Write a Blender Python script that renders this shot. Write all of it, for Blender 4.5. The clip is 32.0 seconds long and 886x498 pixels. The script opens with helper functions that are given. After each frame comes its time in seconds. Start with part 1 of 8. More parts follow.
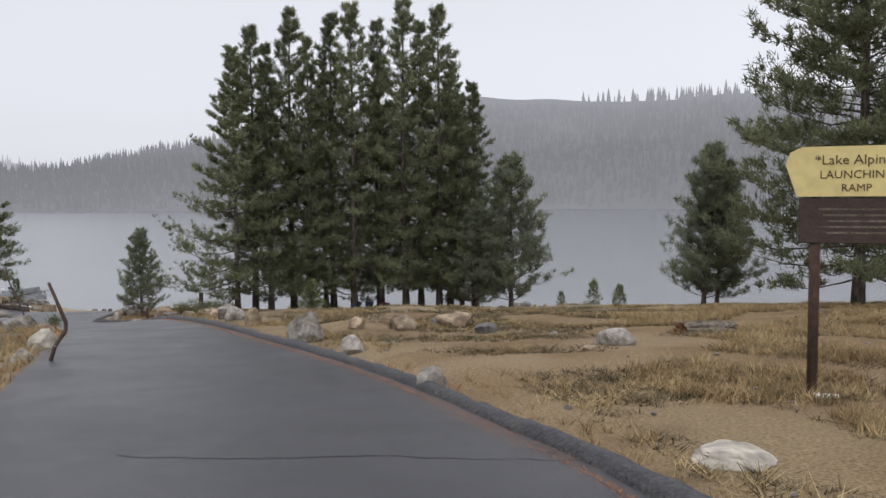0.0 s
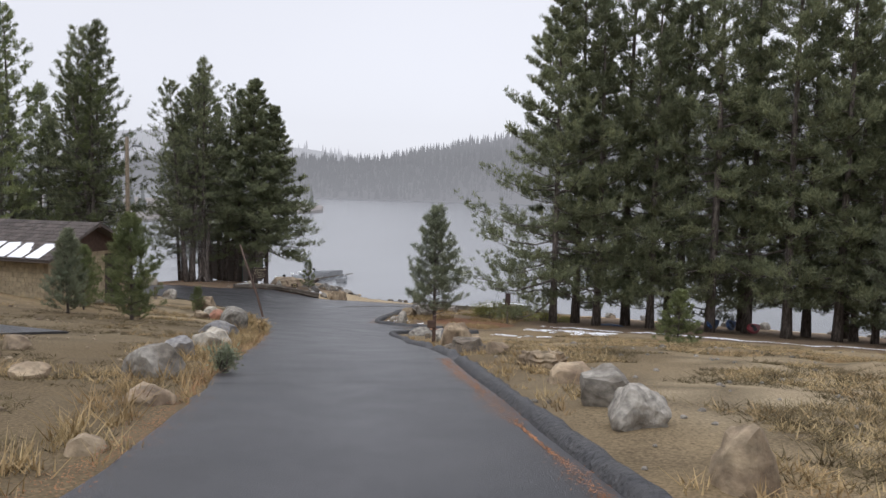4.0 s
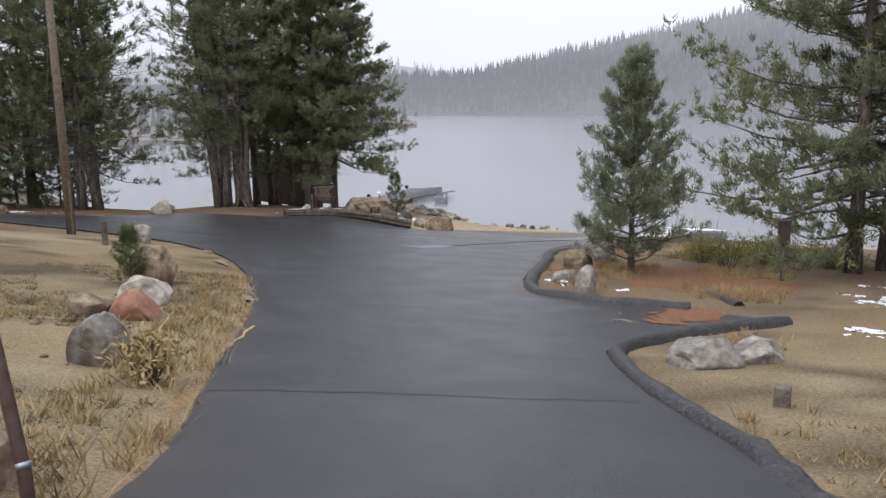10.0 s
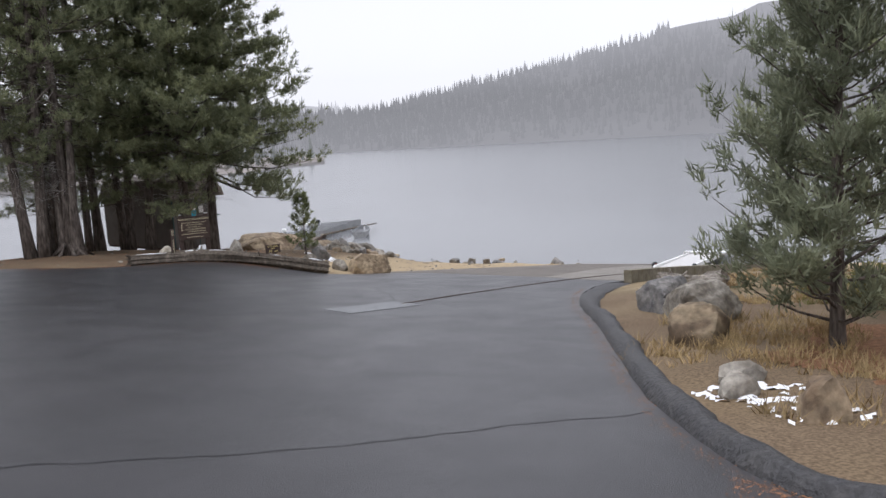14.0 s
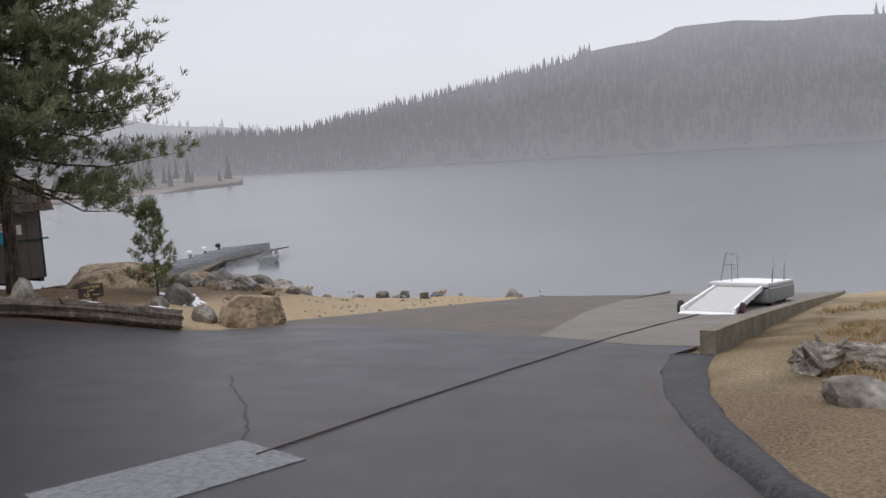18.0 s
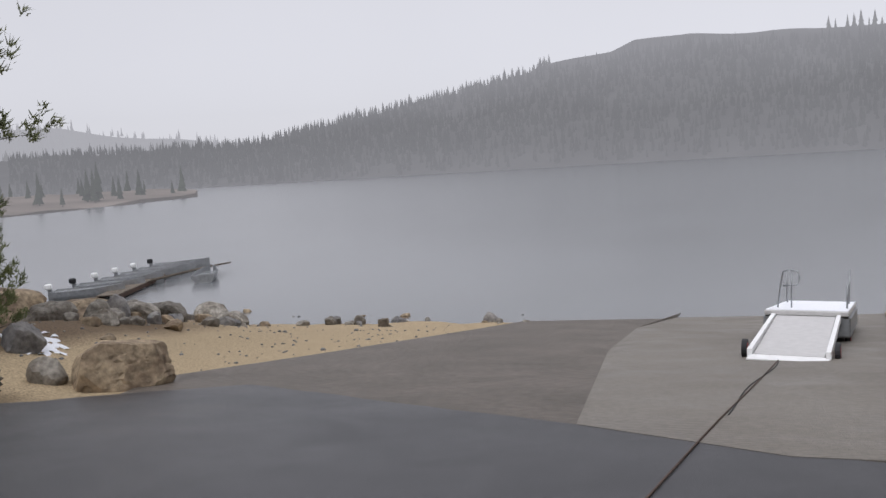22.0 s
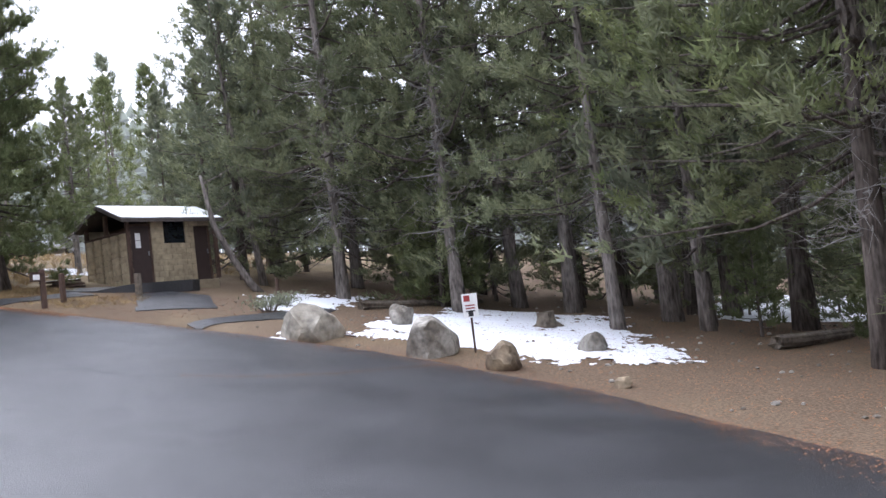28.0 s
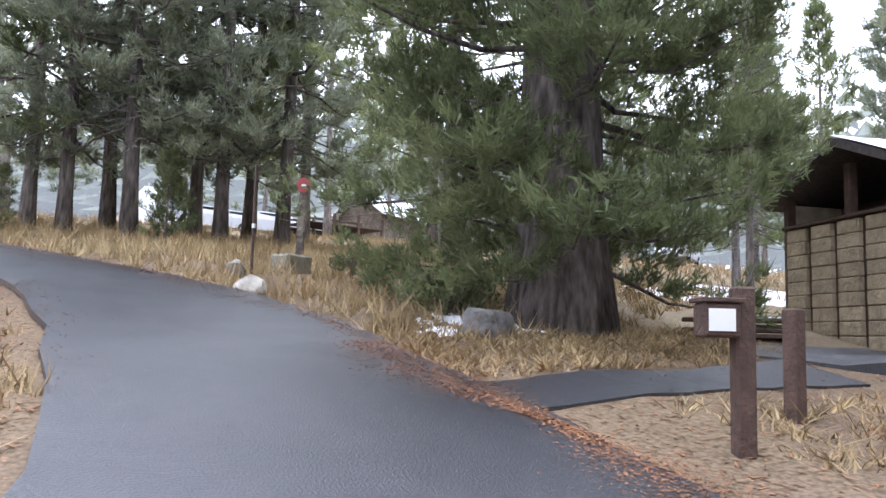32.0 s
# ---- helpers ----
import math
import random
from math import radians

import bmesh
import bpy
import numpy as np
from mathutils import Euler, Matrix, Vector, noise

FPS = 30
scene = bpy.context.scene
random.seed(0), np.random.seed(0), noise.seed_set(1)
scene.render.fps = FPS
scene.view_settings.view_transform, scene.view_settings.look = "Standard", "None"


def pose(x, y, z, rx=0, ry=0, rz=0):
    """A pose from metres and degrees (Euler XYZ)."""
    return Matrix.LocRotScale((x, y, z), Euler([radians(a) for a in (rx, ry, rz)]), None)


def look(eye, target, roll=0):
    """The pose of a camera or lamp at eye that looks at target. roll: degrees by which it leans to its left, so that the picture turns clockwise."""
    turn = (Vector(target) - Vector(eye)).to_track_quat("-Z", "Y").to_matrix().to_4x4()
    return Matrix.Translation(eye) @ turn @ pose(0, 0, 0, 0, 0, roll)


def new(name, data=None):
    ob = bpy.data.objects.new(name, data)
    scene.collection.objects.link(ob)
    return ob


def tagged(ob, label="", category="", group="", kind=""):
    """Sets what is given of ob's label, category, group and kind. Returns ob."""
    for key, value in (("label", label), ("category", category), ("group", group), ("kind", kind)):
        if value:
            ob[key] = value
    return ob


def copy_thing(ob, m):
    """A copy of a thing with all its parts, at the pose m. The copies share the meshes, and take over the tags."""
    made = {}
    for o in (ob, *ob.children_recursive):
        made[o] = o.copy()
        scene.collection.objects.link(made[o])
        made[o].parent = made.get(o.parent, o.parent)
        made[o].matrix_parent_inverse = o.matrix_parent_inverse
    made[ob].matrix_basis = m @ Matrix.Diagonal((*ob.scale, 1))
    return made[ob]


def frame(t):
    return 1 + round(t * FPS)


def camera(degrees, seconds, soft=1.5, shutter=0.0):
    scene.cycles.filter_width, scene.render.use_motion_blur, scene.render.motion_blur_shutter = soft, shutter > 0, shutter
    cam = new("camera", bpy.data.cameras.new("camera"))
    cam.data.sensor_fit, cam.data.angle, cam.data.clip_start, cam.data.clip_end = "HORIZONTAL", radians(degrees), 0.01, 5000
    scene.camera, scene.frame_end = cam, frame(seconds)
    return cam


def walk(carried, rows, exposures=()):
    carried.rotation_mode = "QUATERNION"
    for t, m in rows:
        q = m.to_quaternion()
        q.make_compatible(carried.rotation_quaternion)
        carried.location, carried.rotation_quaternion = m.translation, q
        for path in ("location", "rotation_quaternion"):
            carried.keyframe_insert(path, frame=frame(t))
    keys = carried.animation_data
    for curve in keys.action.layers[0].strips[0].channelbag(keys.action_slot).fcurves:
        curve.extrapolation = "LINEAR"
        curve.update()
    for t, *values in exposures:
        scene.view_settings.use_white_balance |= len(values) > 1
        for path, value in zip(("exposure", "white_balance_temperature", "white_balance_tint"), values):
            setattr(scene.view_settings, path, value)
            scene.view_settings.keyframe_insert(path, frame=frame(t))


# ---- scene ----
# ---- camera ----
cam = camera(56.3, 32.0)
PATH = [
    (0, (0.00, 0.00, 14.75), (0.00, 9.98, 14.06), -0.5),
    (0.5, (-0.49, 3.33, 14.25), (-1.13, 13.29, 13.64), 0.0),
    (1, (-1.23, 5.68, 14.09), (-2.41, 15.59, 13.49), 0.3),
    (1.5, (-1.88, 8.23, 13.80), (-3.65, 18.06, 13.23), 0.6),
    (2, (-2.59, 10.52, 13.64), (-4.89, 20.24, 13.06), 0.9),
    (2.5, (-3.43, 12.65, 13.50), (-6.10, 22.27, 12.89), 1.0),
    (3, (-4.35, 14.76, 13.36), (-7.31, 24.29, 12.68), 1.3),
    (3.5, (-5.29, 16.93, 13.24), (-8.49, 26.38, 12.54), 1.3),
    (4, (-6.16, 18.96, 13.06), (-9.64, 28.31, 12.32), 1.2),
    (4.5, (-7.17, 21.07, 12.90), (-10.84, 30.34, 12.07), 1.0),
    (6.5, (-11.57, 29.58, 11.94), (-15.69, 38.63, 10.88), -1.3),
    (7, (-12.67, 31.62, 11.68), (-16.86, 40.64, 10.57), -1.3),
    (7.5, (-13.72, 33.54, 11.48), (-17.96, 42.51, 10.25), -1.2),
    (8, (-14.73, 35.42, 11.27), (-19.03, 44.34, 9.88), -1.1),
    (8.5, (-15.73, 37.24, 11.05), (-20.08, 46.13, 9.57), -0.9),
    (9, (-16.78, 39.07, 10.78), (-21.17, 47.91, 9.16), -0.8),
    (9.5, (-17.83, 40.84, 10.48), (-22.26, 49.64, 8.78), -0.9),
    (10, (-18.95, 42.65, 10.08), (-23.43, 51.42, 8.35), -0.9),
    (10.5, (-20.02, 44.41, 9.75), (-24.52, 53.17, 7.99), -0.8),
    (11, (-21.08, 46.15, 9.41), (-25.55, 54.93, 7.74), -0.9),
    (11.5, (-22.01, 47.80, 9.09), (-26.45, 56.61, 7.49), -1.2),
    (12, (-23.13, 49.54, 8.76), (-27.50, 58.41, 7.21), -1.2),
    (12.5, (-24.30, 51.71, 8.57), (-28.58, 60.61, 6.99), -2.6),
    (13, (-25.34, 53.84, 8.22), (-29.43, 62.84, 6.72), -3.0),
    (13.5, (-26.21, 55.70, 7.96), (-30.12, 64.79, 6.50), -3.0),
    (14, (-27.18, 56.97, 7.79), (-30.72, 66.22, 6.46), -3.3),
    (14.5, (-27.79, 58.43, 7.64), (-31.14, 67.76, 6.33), -3.2),
    (16.5, (-30.30, 64.99, 6.86), (-33.24, 74.48, 5.71), -3.8),
    (17, (-30.74, 66.15, 6.71), (-33.60, 75.66, 5.56), -3.5),
    (17.5, (-31.16, 67.26, 6.57), (-33.92, 76.80, 5.43), -3.2),
    (18, (-31.48, 68.52, 6.55), (-34.17, 78.09, 5.43), -3.4),
    (18.5, (-31.82, 69.61, 6.43), (-34.44, 79.20, 5.34), -3.1),
    (19, (-32.14, 70.60, 6.33), (-34.68, 80.21, 5.27), -3.1),
    (19.5, (-32.43, 71.60, 6.22), (-34.89, 81.24, 5.14), -3.3),
    (20, (-32.69, 72.57, 6.13), (-35.07, 82.22, 5.04), -3.2),
    (20.5, (-32.93, 73.43, 6.06), (-35.25, 83.10, 4.98), -3.0),
    (21, (-33.14, 74.22, 5.99), (-35.39, 83.90, 4.92), -3.1),
    (21.5, (-33.35, 74.97, 5.94), (-35.53, 84.67, 4.91), -3.2),
    (22, (-33.55, 75.66, 5.87), (-35.78, 85.35, 4.87), -3.5),
    (22.5, (-34.04, 76.61, 5.76), (-36.75, 86.19, 4.84), -3.1),
    (23, (-34.74, 77.69, 5.65), (-38.49, 86.93, 4.84), -3.7),
    (23.5, (-35.65, 78.75, 5.47), (-40.66, 87.37, 4.76), -4.6),
    (24, (-36.39, 79.38, 5.38), (-42.53, 87.25, 4.79), -5.7),
    (24.5, (-37.08, 79.81, 5.32), (-44.16, 86.85, 4.88), -6.4),
    (26.5, (-41.38, 81.07, 5.64), (-51.35, 81.90, 5.59), -6.3),
    (27, (-42.99, 80.49, 5.70), (-52.93, 79.43, 5.84), -7.1),
    (27.5, (-44.91, 79.69, 5.78), (-54.48, 76.80, 6.10), -7.0),
    (28, (-46.89, 78.21, 5.98), (-55.86, 73.82, 6.51), -6.8),
    (28.5, (-48.84, 76.50, 6.14), (-57.11, 70.91, 6.79), -5.6),
    (29, (-50.56, 74.83, 6.29), (-58.25, 68.47, 7.02), -5.6),
    (29.5, (-52.14, 73.03, 6.45), (-59.43, 66.23, 7.31), -5.5),
    (30, (-53.58, 71.22, 6.65), (-60.45, 64.00, 7.53), -4.2),
    (30.5, (-55.04, 69.17, 6.87), (-61.39, 61.50, 7.75), -3.6),
    (31, (-56.33, 67.01, 7.09), (-62.06, 58.88, 8.08), -2.3),
    (31.5, (-57.39, 64.80, 7.31), (-62.35, 56.18, 8.36), -0.3),
    (32, (-58.26, 62.64, 7.51), (-62.36, 53.58, 8.63), 1.5),
]
EXPOSURES = [(0.0, 0.06, 6200, 13), (8.0, 0.34, 6100, 13), (14.0, 0.36, 6150, 14), (17.0, 0.06, 6250, 14), (22.0, -0.1, 6250, 14), (24.5, -0.22, 6250, 14), (26.4, 1.05, 5750, 14), (27.2, 1.3, 5650, 15), (28.0, 1.36, 5720, 16), (29.5, 1.36, 5760, 16), (31.0, 1.57, 5680, 16), (32.0, 1.92, 5530, 16)]
walk(cam, [(t, look(eye, target, roll)) for t, eye, target, roll in PATH], EXPOSURES)

# ---- world and sun: overcast autumn day with light snow in the air ----
SUN_EL, SUN_AZ = radians(48), radians(200)
world = bpy.data.worlds.new("overcast")
scene.world = world
world.use_nodes = True
wn, wl = world.node_tree.nodes, world.node_tree.links
wn.clear()
sky = wn.new("ShaderNodeTexSky")
sky.sky_type, sky.sun_disc = "NISHITA", False
sky.sun_elevation, sky.sun_rotation = SUN_EL, SUN_AZ
grey = wn.new("ShaderNodeHueSaturation")
grey.inputs["Saturation"].default_value = 0.10
sky_bg = wn.new("ShaderNodeBackground")
sky_bg.inputs["Strength"].default_value = 0.05
wtc = wn.new("ShaderNodeTexCoord")
wsep = wn.new("ShaderNodeSeparateXYZ")
wramp = wn.new("ShaderNodeValToRGB")
wramp.color_ramp.elements[0].position, wramp.color_ramp.elements[0].color = 0.0, (0.56, 0.56, 0.575, 1)
wramp.color_ramp.elements[1].position, wramp.color_ramp.elements[1].color = 0.95, (1.9, 1.9, 1.94, 1)
mid = wramp.color_ramp.elements.new(0.45)
mid.color = (0.72, 0.72, 0.74, 1)
wnoise = wn.new("ShaderNodeTexNoise")
wnoise.inputs["Scale"].default_value, wnoise.inputs["Detail"].default_value = 2.2, 5
wmap = wn.new("ShaderNodeMapRange")
wmap.inputs["To Min"].default_value, wmap.inputs["To Max"].default_value = 0.90, 1.08
wmul = wn.new("ShaderNodeMixRGB")
wmul.blend_type, wmul.inputs["Fac"].default_value = "MULTIPLY", 1.0
cloud_bg = wn.new("ShaderNodeBackground")
cloud_bg.inputs["Strength"].default_value = 0.80
wadd = wn.new("ShaderNodeAddShader")
wout = wn.new("ShaderNodeOutputWorld")
for a, b in ((sky.outputs[0], grey.inputs["Color"]), (grey.outputs[0], sky_bg.inputs["Color"]),
             (wtc.outputs["Generated"], wsep.inputs[0]), (wsep.outputs["Z"], wramp.inputs["Fac"]),
             (wtc.outputs["Generated"], wnoise.inputs["Vector"]), (wnoise.outputs["Fac"], wmap.inputs["Value"]),
             (wramp.outputs[0], wmul.inputs[1]), (wmap.outputs[0], wmul.inputs[2]), (wmul.outputs[0], cloud_bg.inputs["Color"]),
             (sky_bg.outputs[0], wadd.inputs[0]), (cloud_bg.outputs[0], wadd.inputs[1]), (wadd.outputs[0], wout.inputs["Surface"])):
    wl.new(a, b)
sun = new("sun", bpy.data.lights.new("sun", "SUN"))
sun.data.energy, sun.data.angle, sun.data.color = 0.7, radians(25), (1.0, 0.98, 0.95)
sun.matrix_world = look((0, 0, 80), (0 - 60 * math.sin(SUN_AZ) / math.tan(SUN_EL), -60 * math.cos(SUN_AZ) / math.tan(SUN_EL), 20))

# ---- materials ----
def shader(name, color, rough=0.8, metal=0.0, var=0.35, scale=6.0, bump=0.0, bump_scale=40.0, color2=None, mix_scale=1.2,
           rough_var=0.0, attr="", obj_var=0.0, spec=0.4, mix_sharp=0.2, grain=1.0):
    """Principled surface with a coarse mix of two colours, fine grain, roughness wear and relief, in metres."""
    m = bpy.data.materials.new(name)
    m.use_nodes = True
    n, l = m.node_tree.nodes, m.node_tree.links
    bs = n["Principled BSDF"]
    tc = n.new("ShaderNodeNewGeometry")
    def noise_at(s, detail=6, dist=0.0):
        t = n.new("ShaderNodeTexNoise")
        t.inputs["Scale"].default_value, t.inputs["Detail"].default_value, t.inputs["Distortion"].default_value = s, detail, dist
        if grain != 1.0:
            mp = n.new("ShaderNodeMapping")
            mp.inputs["Scale"].default_value = (1, 1, grain)
            l.new(tc.outputs["Position"], mp.inputs["Vector"])
            l.new(mp.outputs[0], t.inputs["Vector"])
        else:
            l.new(tc.outputs["Position"], t.inputs["Vector"])
        return t
    if attr:
        at = n.new("ShaderNodeAttribute")
        at.attribute_name = attr
        col = at.outputs["Color"]
    else:
        rgb = n.new("ShaderNodeRGB")
        rgb.outputs[0].default_value = (*color, 1)
        col = rgb.outputs[0]
    if color2:
        t = noise_at(mix_scale, 5, 0.6)
        mr = n.new("ShaderNodeMapRange")
        mr.inputs["From Min"].default_value, mr.inputs["From Max"].default_value = 0.5 - mix_sharp, 0.5 + mix_sharp
        l.new(t.outputs["Fac"], mr.inputs["Value"])
        mx = n.new("ShaderNodeMixRGB")
        mx.inputs[2].default_value = (*color2, 1)
        l.new(mr.outputs[0], mx.inputs["Fac"])
        l.new(col, mx.inputs[1])
        col = mx.outputs[0]
    t = noise_at(scale, 8)
    mr = n.new("ShaderNodeMapRange")
    mr.inputs["From Min"].default_value, mr.inputs["From Max"].default_value = 0.25, 0.75
    mr.inputs["To Min"].default_value, mr.inputs["To Max"].default_value = 1 - var, 1 + var
    l.new(t.outputs["Fac"], mr.inputs["Value"])
    mx = n.new("ShaderNodeMixRGB")
    mx.blend_type, mx.inputs["Fac"].default_value = "MULTIPLY", 1.0
    l.new(col, mx.inputs[1])
    l.new(mr.outputs[0], mx.inputs[2])
    col = mx.outputs[0]
    if obj_var:
        oi = n.new("ShaderNodeObjectInfo")
        mr = n.new("ShaderNodeMapRange")
        mr.inputs["To Min"].default_value, mr.inputs["To Max"].default_value = 1 - obj_var, 1 + obj_var
        l.new(oi.outputs["Random"], mr.inputs["Value"])
        mx = n.new("ShaderNodeMixRGB")
        mx.blend_type, mx.inputs["Fac"].default_value = "MULTIPLY", 1.0
        l.new(col, mx.inputs[1])
        l.new(mr.outputs[0], mx.inputs[2])
        col = mx.outputs[0]
    l.new(col, bs.inputs["Base Color"])
    bs.inputs["Roughness"].default_value, bs.inputs["Metallic"].default_value = rough, metal
    bs.inputs["Specular IOR Level"].default_value = spec
    if rough_var:
        t = noise_at(0.7, 5, 0.5)
        mr = n.new("ShaderNodeMapRange")
        mr.inputs["From Min"].default_value, mr.inputs["From Max"].default_value = 0.3, 0.7
        mr.inputs["To Min"].default_value, mr.inputs["To Max"].default_value = rough - rough_var, rough + rough_var
        l.new(t.outputs["Fac"], mr.inputs["Value"])
        l.new(mr.outputs[0], bs.inputs["Roughness"])
    if bump:
        t = noise_at(bump_scale, 6)
        b = n.new("ShaderNodeBump")
        b.inputs["Strength"].default_value, b.inputs["Distance"].default_value = bump, 0.05
        l.new(t.outputs["Fac"], b.inputs["Height"])
        l.new(b.outputs[0], bs.inputs["Normal"])
    return m

def grooved(m, per_metre, depth):
    """Brushed grooves across the slope of the ramp, over the fine relief."""
    n, l = m.node_tree.nodes, m.node_tree.links
    fine = n["Principled BSDF"].inputs["Normal"].links[0].from_node
    g = n.new("ShaderNodeNewGeometry")
    mp = n.new("ShaderNodeMapping")
    mp.inputs["Rotation"].default_value = (0, 0, radians(-15))
    w = n.new("ShaderNodeTexWave")
    w.bands_direction = "Y"
    w.inputs["Scale"].default_value, w.inputs["Distortion"].default_value, w.inputs["Detail"].default_value = per_metre, 2.5, 3
    b = n.new("ShaderNodeBump")
    b.inputs["Strength"].default_value, b.inputs["Distance"].default_value = depth, 0.02
    l.new(g.outputs["Position"], mp.inputs["Vector"])
    l.new(mp.outputs[0], w.inputs["Vector"])
    l.new(w.outputs["Fac"], b.inputs["Height"])
    l.new(fine.outputs[0], b.inputs["Normal"])
    l.new(b.outputs[0], n["Principled BSDF"].inputs["Normal"])
ASPHALT = shader("wet_asphalt", (0.025, 0.025, 0.0275), 0.38, var=0.85, scale=75, bump=0.3, bump_scale=70, color2=(0.041, 0.040, 0.043), mix_scale=0.55, rough_var=0.07, spec=0.52, mix_sharp=0.25)
BERM = shader("berm_asphalt", (0.034, 0.034, 0.037), 0.6, var=0.5, scale=14, bump=1.0, bump_scale=16, color2=(0.055, 0.053, 0.052), mix_scale=2.5)
CRACK = shader("crack_fill", (0.014, 0.014, 0.015), 0.5, var=0.2)
GROUND = shader("soil", (0.3, 0.22, 0.12), 0.95, var=0.5, scale=24, bump=0.16, bump_scale=60, attr="tone", spec=0.1)
DUST = shader("sandy_dust", (0.215, 0.18, 0.13), 0.92, var=0.35, scale=20, bump=0.2, bump_scale=40, spec=0.1)
SAND = shader("beach_sand", (0.40, 0.29, 0.15), 0.9, var=0.2, scale=14, bump=0.4, bump_scale=20, spec=0.15)
CONCRETE = shader("wet_concrete", (0.135, 0.118, 0.097), 0.55, var=0.25, scale=12, bump=0.3, bump_scale=30, color2=(0.175, 0.157, 0.132), mix_scale=0.25, rough_var=0.1)
SILT = shader("silty_concrete", (0.080, 0.067, 0.052), 0.55, var=0.35, scale=7, bump=0.6, bump_scale=14, color2=(0.125, 0.105, 0.086), mix_scale=0.6)
grooved(SILT, 3.2, 0.7)
grooved(CONCRETE, 3.2, 0.25)
CURBWALL = shader("concrete_wall", (0.235, 0.215, 0.17), 0.85, var=0.3, scale=7, bump=0.4, bump_scale=25, color2=(0.15, 0.13, 0.085), mix_scale=1.5)
GRANITE = shader("granite", (0.27, 0.25, 0.215), 0.88, var=0.5, scale=9, bump=0.5, bump_scale=13, color2=(0.135, 0.117, 0.094), mix_scale=2.1, obj_var=0.25, mix_sharp=0.12)
TANROCK = shader("tan_rock", (0.30, 0.235, 0.155), 0.88, var=0.5, scale=7, bump=0.5, bump_scale=12, color2=(0.14, 0.10, 0.065), mix_scale=1.8, obj_var=0.22, mix_sharp=0.13)
GREYROCK = shader("dark_grey_rock", (0.12, 0.12, 0.126), 0.8, var=0.5, scale=8, bump=0.5, bump_scale=13, color2=(0.22, 0.205, 0.185), mix_scale=1.5, obj_var=0.25)
PALEROCK = shader("pale_rock", (0.42, 0.39, 0.33), 0.85, var=0.5, scale=5, bump=0.5, bump_scale=9, color2=(0.27, 0.235, 0.18), mix_scale=1.4, obj_var=0.12)
REDROCK = shader("red_rock", (0.20, 0.09, 0.06), 0.85, var=0.4, scale=5, bump=0.6, bump_scale=9, color2=(0.32, 0.17, 0.11), mix_scale=1.5)
BARK = shader("pine_bark", (0.068, 0.055, 0.048), 0.95, var=0.7, scale=14, bump=1.0, bump_scale=18, color2=(0.165, 0.142, 0.125), mix_scale=5, spec=0.1, grain=0.22)
GREYBARK = shader("grey_bark", (0.12, 0.103, 0.09), 0.95, var=0.65, scale=14, bump=1.0, bump_scale=18, color2=(0.23, 0.205, 0.185), mix_scale=5.0, spec=0.1, grain=0.22)
DEADWOOD = shader("dead_twigs", (0.30, 0.285, 0.27), 0.95, var=0.3)
def needles(name, c1, c2):
    """Foliage that lets part of the light through."""
    m = shader(name, c1, 0.7, var=0.5, scale=2.2, color2=c2, mix_scale=0.6, obj_var=0.2, spec=0.3)
    n, l = m.node_tree.nodes, m.node_tree.links
    bs = n["Principled BSDF"]
    tr = n.new("ShaderNodeBsdfTranslucent")
    l.new(bs.inputs["Base Color"].links[0].from_socket, tr.inputs["Color"])
    mx = n.new("ShaderNodeMixShader")
    mx.inputs["Fac"].default_value = 0.5
    l.new(bs.outputs[0], mx.inputs[1])
    l.new(tr.outputs[0], mx.inputs[2])
    l.new(mx.outputs[0], n["Material Output"].inputs["Surface"])
    return m
NEEDLE = needles("pine_needles", (0.15, 0.168, 0.10), (0.215, 0.228, 0.125))
NEEDLE_BLUE = needles("grey_green_needles", (0.175, 0.195, 0.135), (0.235, 0.25, 0.16))
NEEDLE_LIGHT = needles("fresh_needles", (0.14, 0.167, 0.075), (0.20, 0.22, 0.098))
BANK = shader("stony_soil", (0.17, 0.15, 0.125), 0.95, var=0.6, scale=1.5, bump=0.6, bump_scale=6, color2=(0.10, 0.088, 0.07), mix_scale=0.5, spec=0.1)
WILLOW = needles("willow_leaves", (0.27, 0.26, 0.08), (0.17, 0.19, 0.06))
GRASS = shader("dry_grass", (0.40, 0.31, 0.165), 0.9, var=0.45, scale=1.5, color2=(0.26, 0.175, 0.09), mix_scale=0.5, spec=0.1)
DEADGRASS = shader("matted_dead_grass", (0.15, 0.115, 0.062), 0.95, var=0.5, scale=1.5, color2=(0.075, 0.062, 0.035), mix_scale=0.6, spec=0.1)
DUFF = shader("pine_duff", (0.20, 0.108, 0.062), 0.95, var=0.5, scale=12, bump=0.7, bump_scale=30, spec=0.1)
NEEDLEDRIFT = shader("orange_needles", (0.27, 0.135, 0.07), 0.9, var=0.4, scale=3, spec=0.1)
SNOW = shader("thin_snow", (0.80, 0.81, 0.84), 0.7, var=0.08, scale=10, bump=0.3, bump_scale=25)
BROWNWOOD = shader("brown_stained_wood", (0.075, 0.045, 0.032), 0.8, var=0.35, scale=9, bump=0.4, bump_scale=30)
RAWWOOD = shader("weathered_wood", (0.19, 0.16, 0.125), 0.9, var=0.5, scale=7, bump=0.9, bump_scale=20, color2=(0.095, 0.075, 0.055), mix_scale=2)
POLEWOOD = shader("pole_wood", (0.17, 0.135, 0.095), 0.9, var=0.35, scale=9, bump=0.5, bump_scale=30)
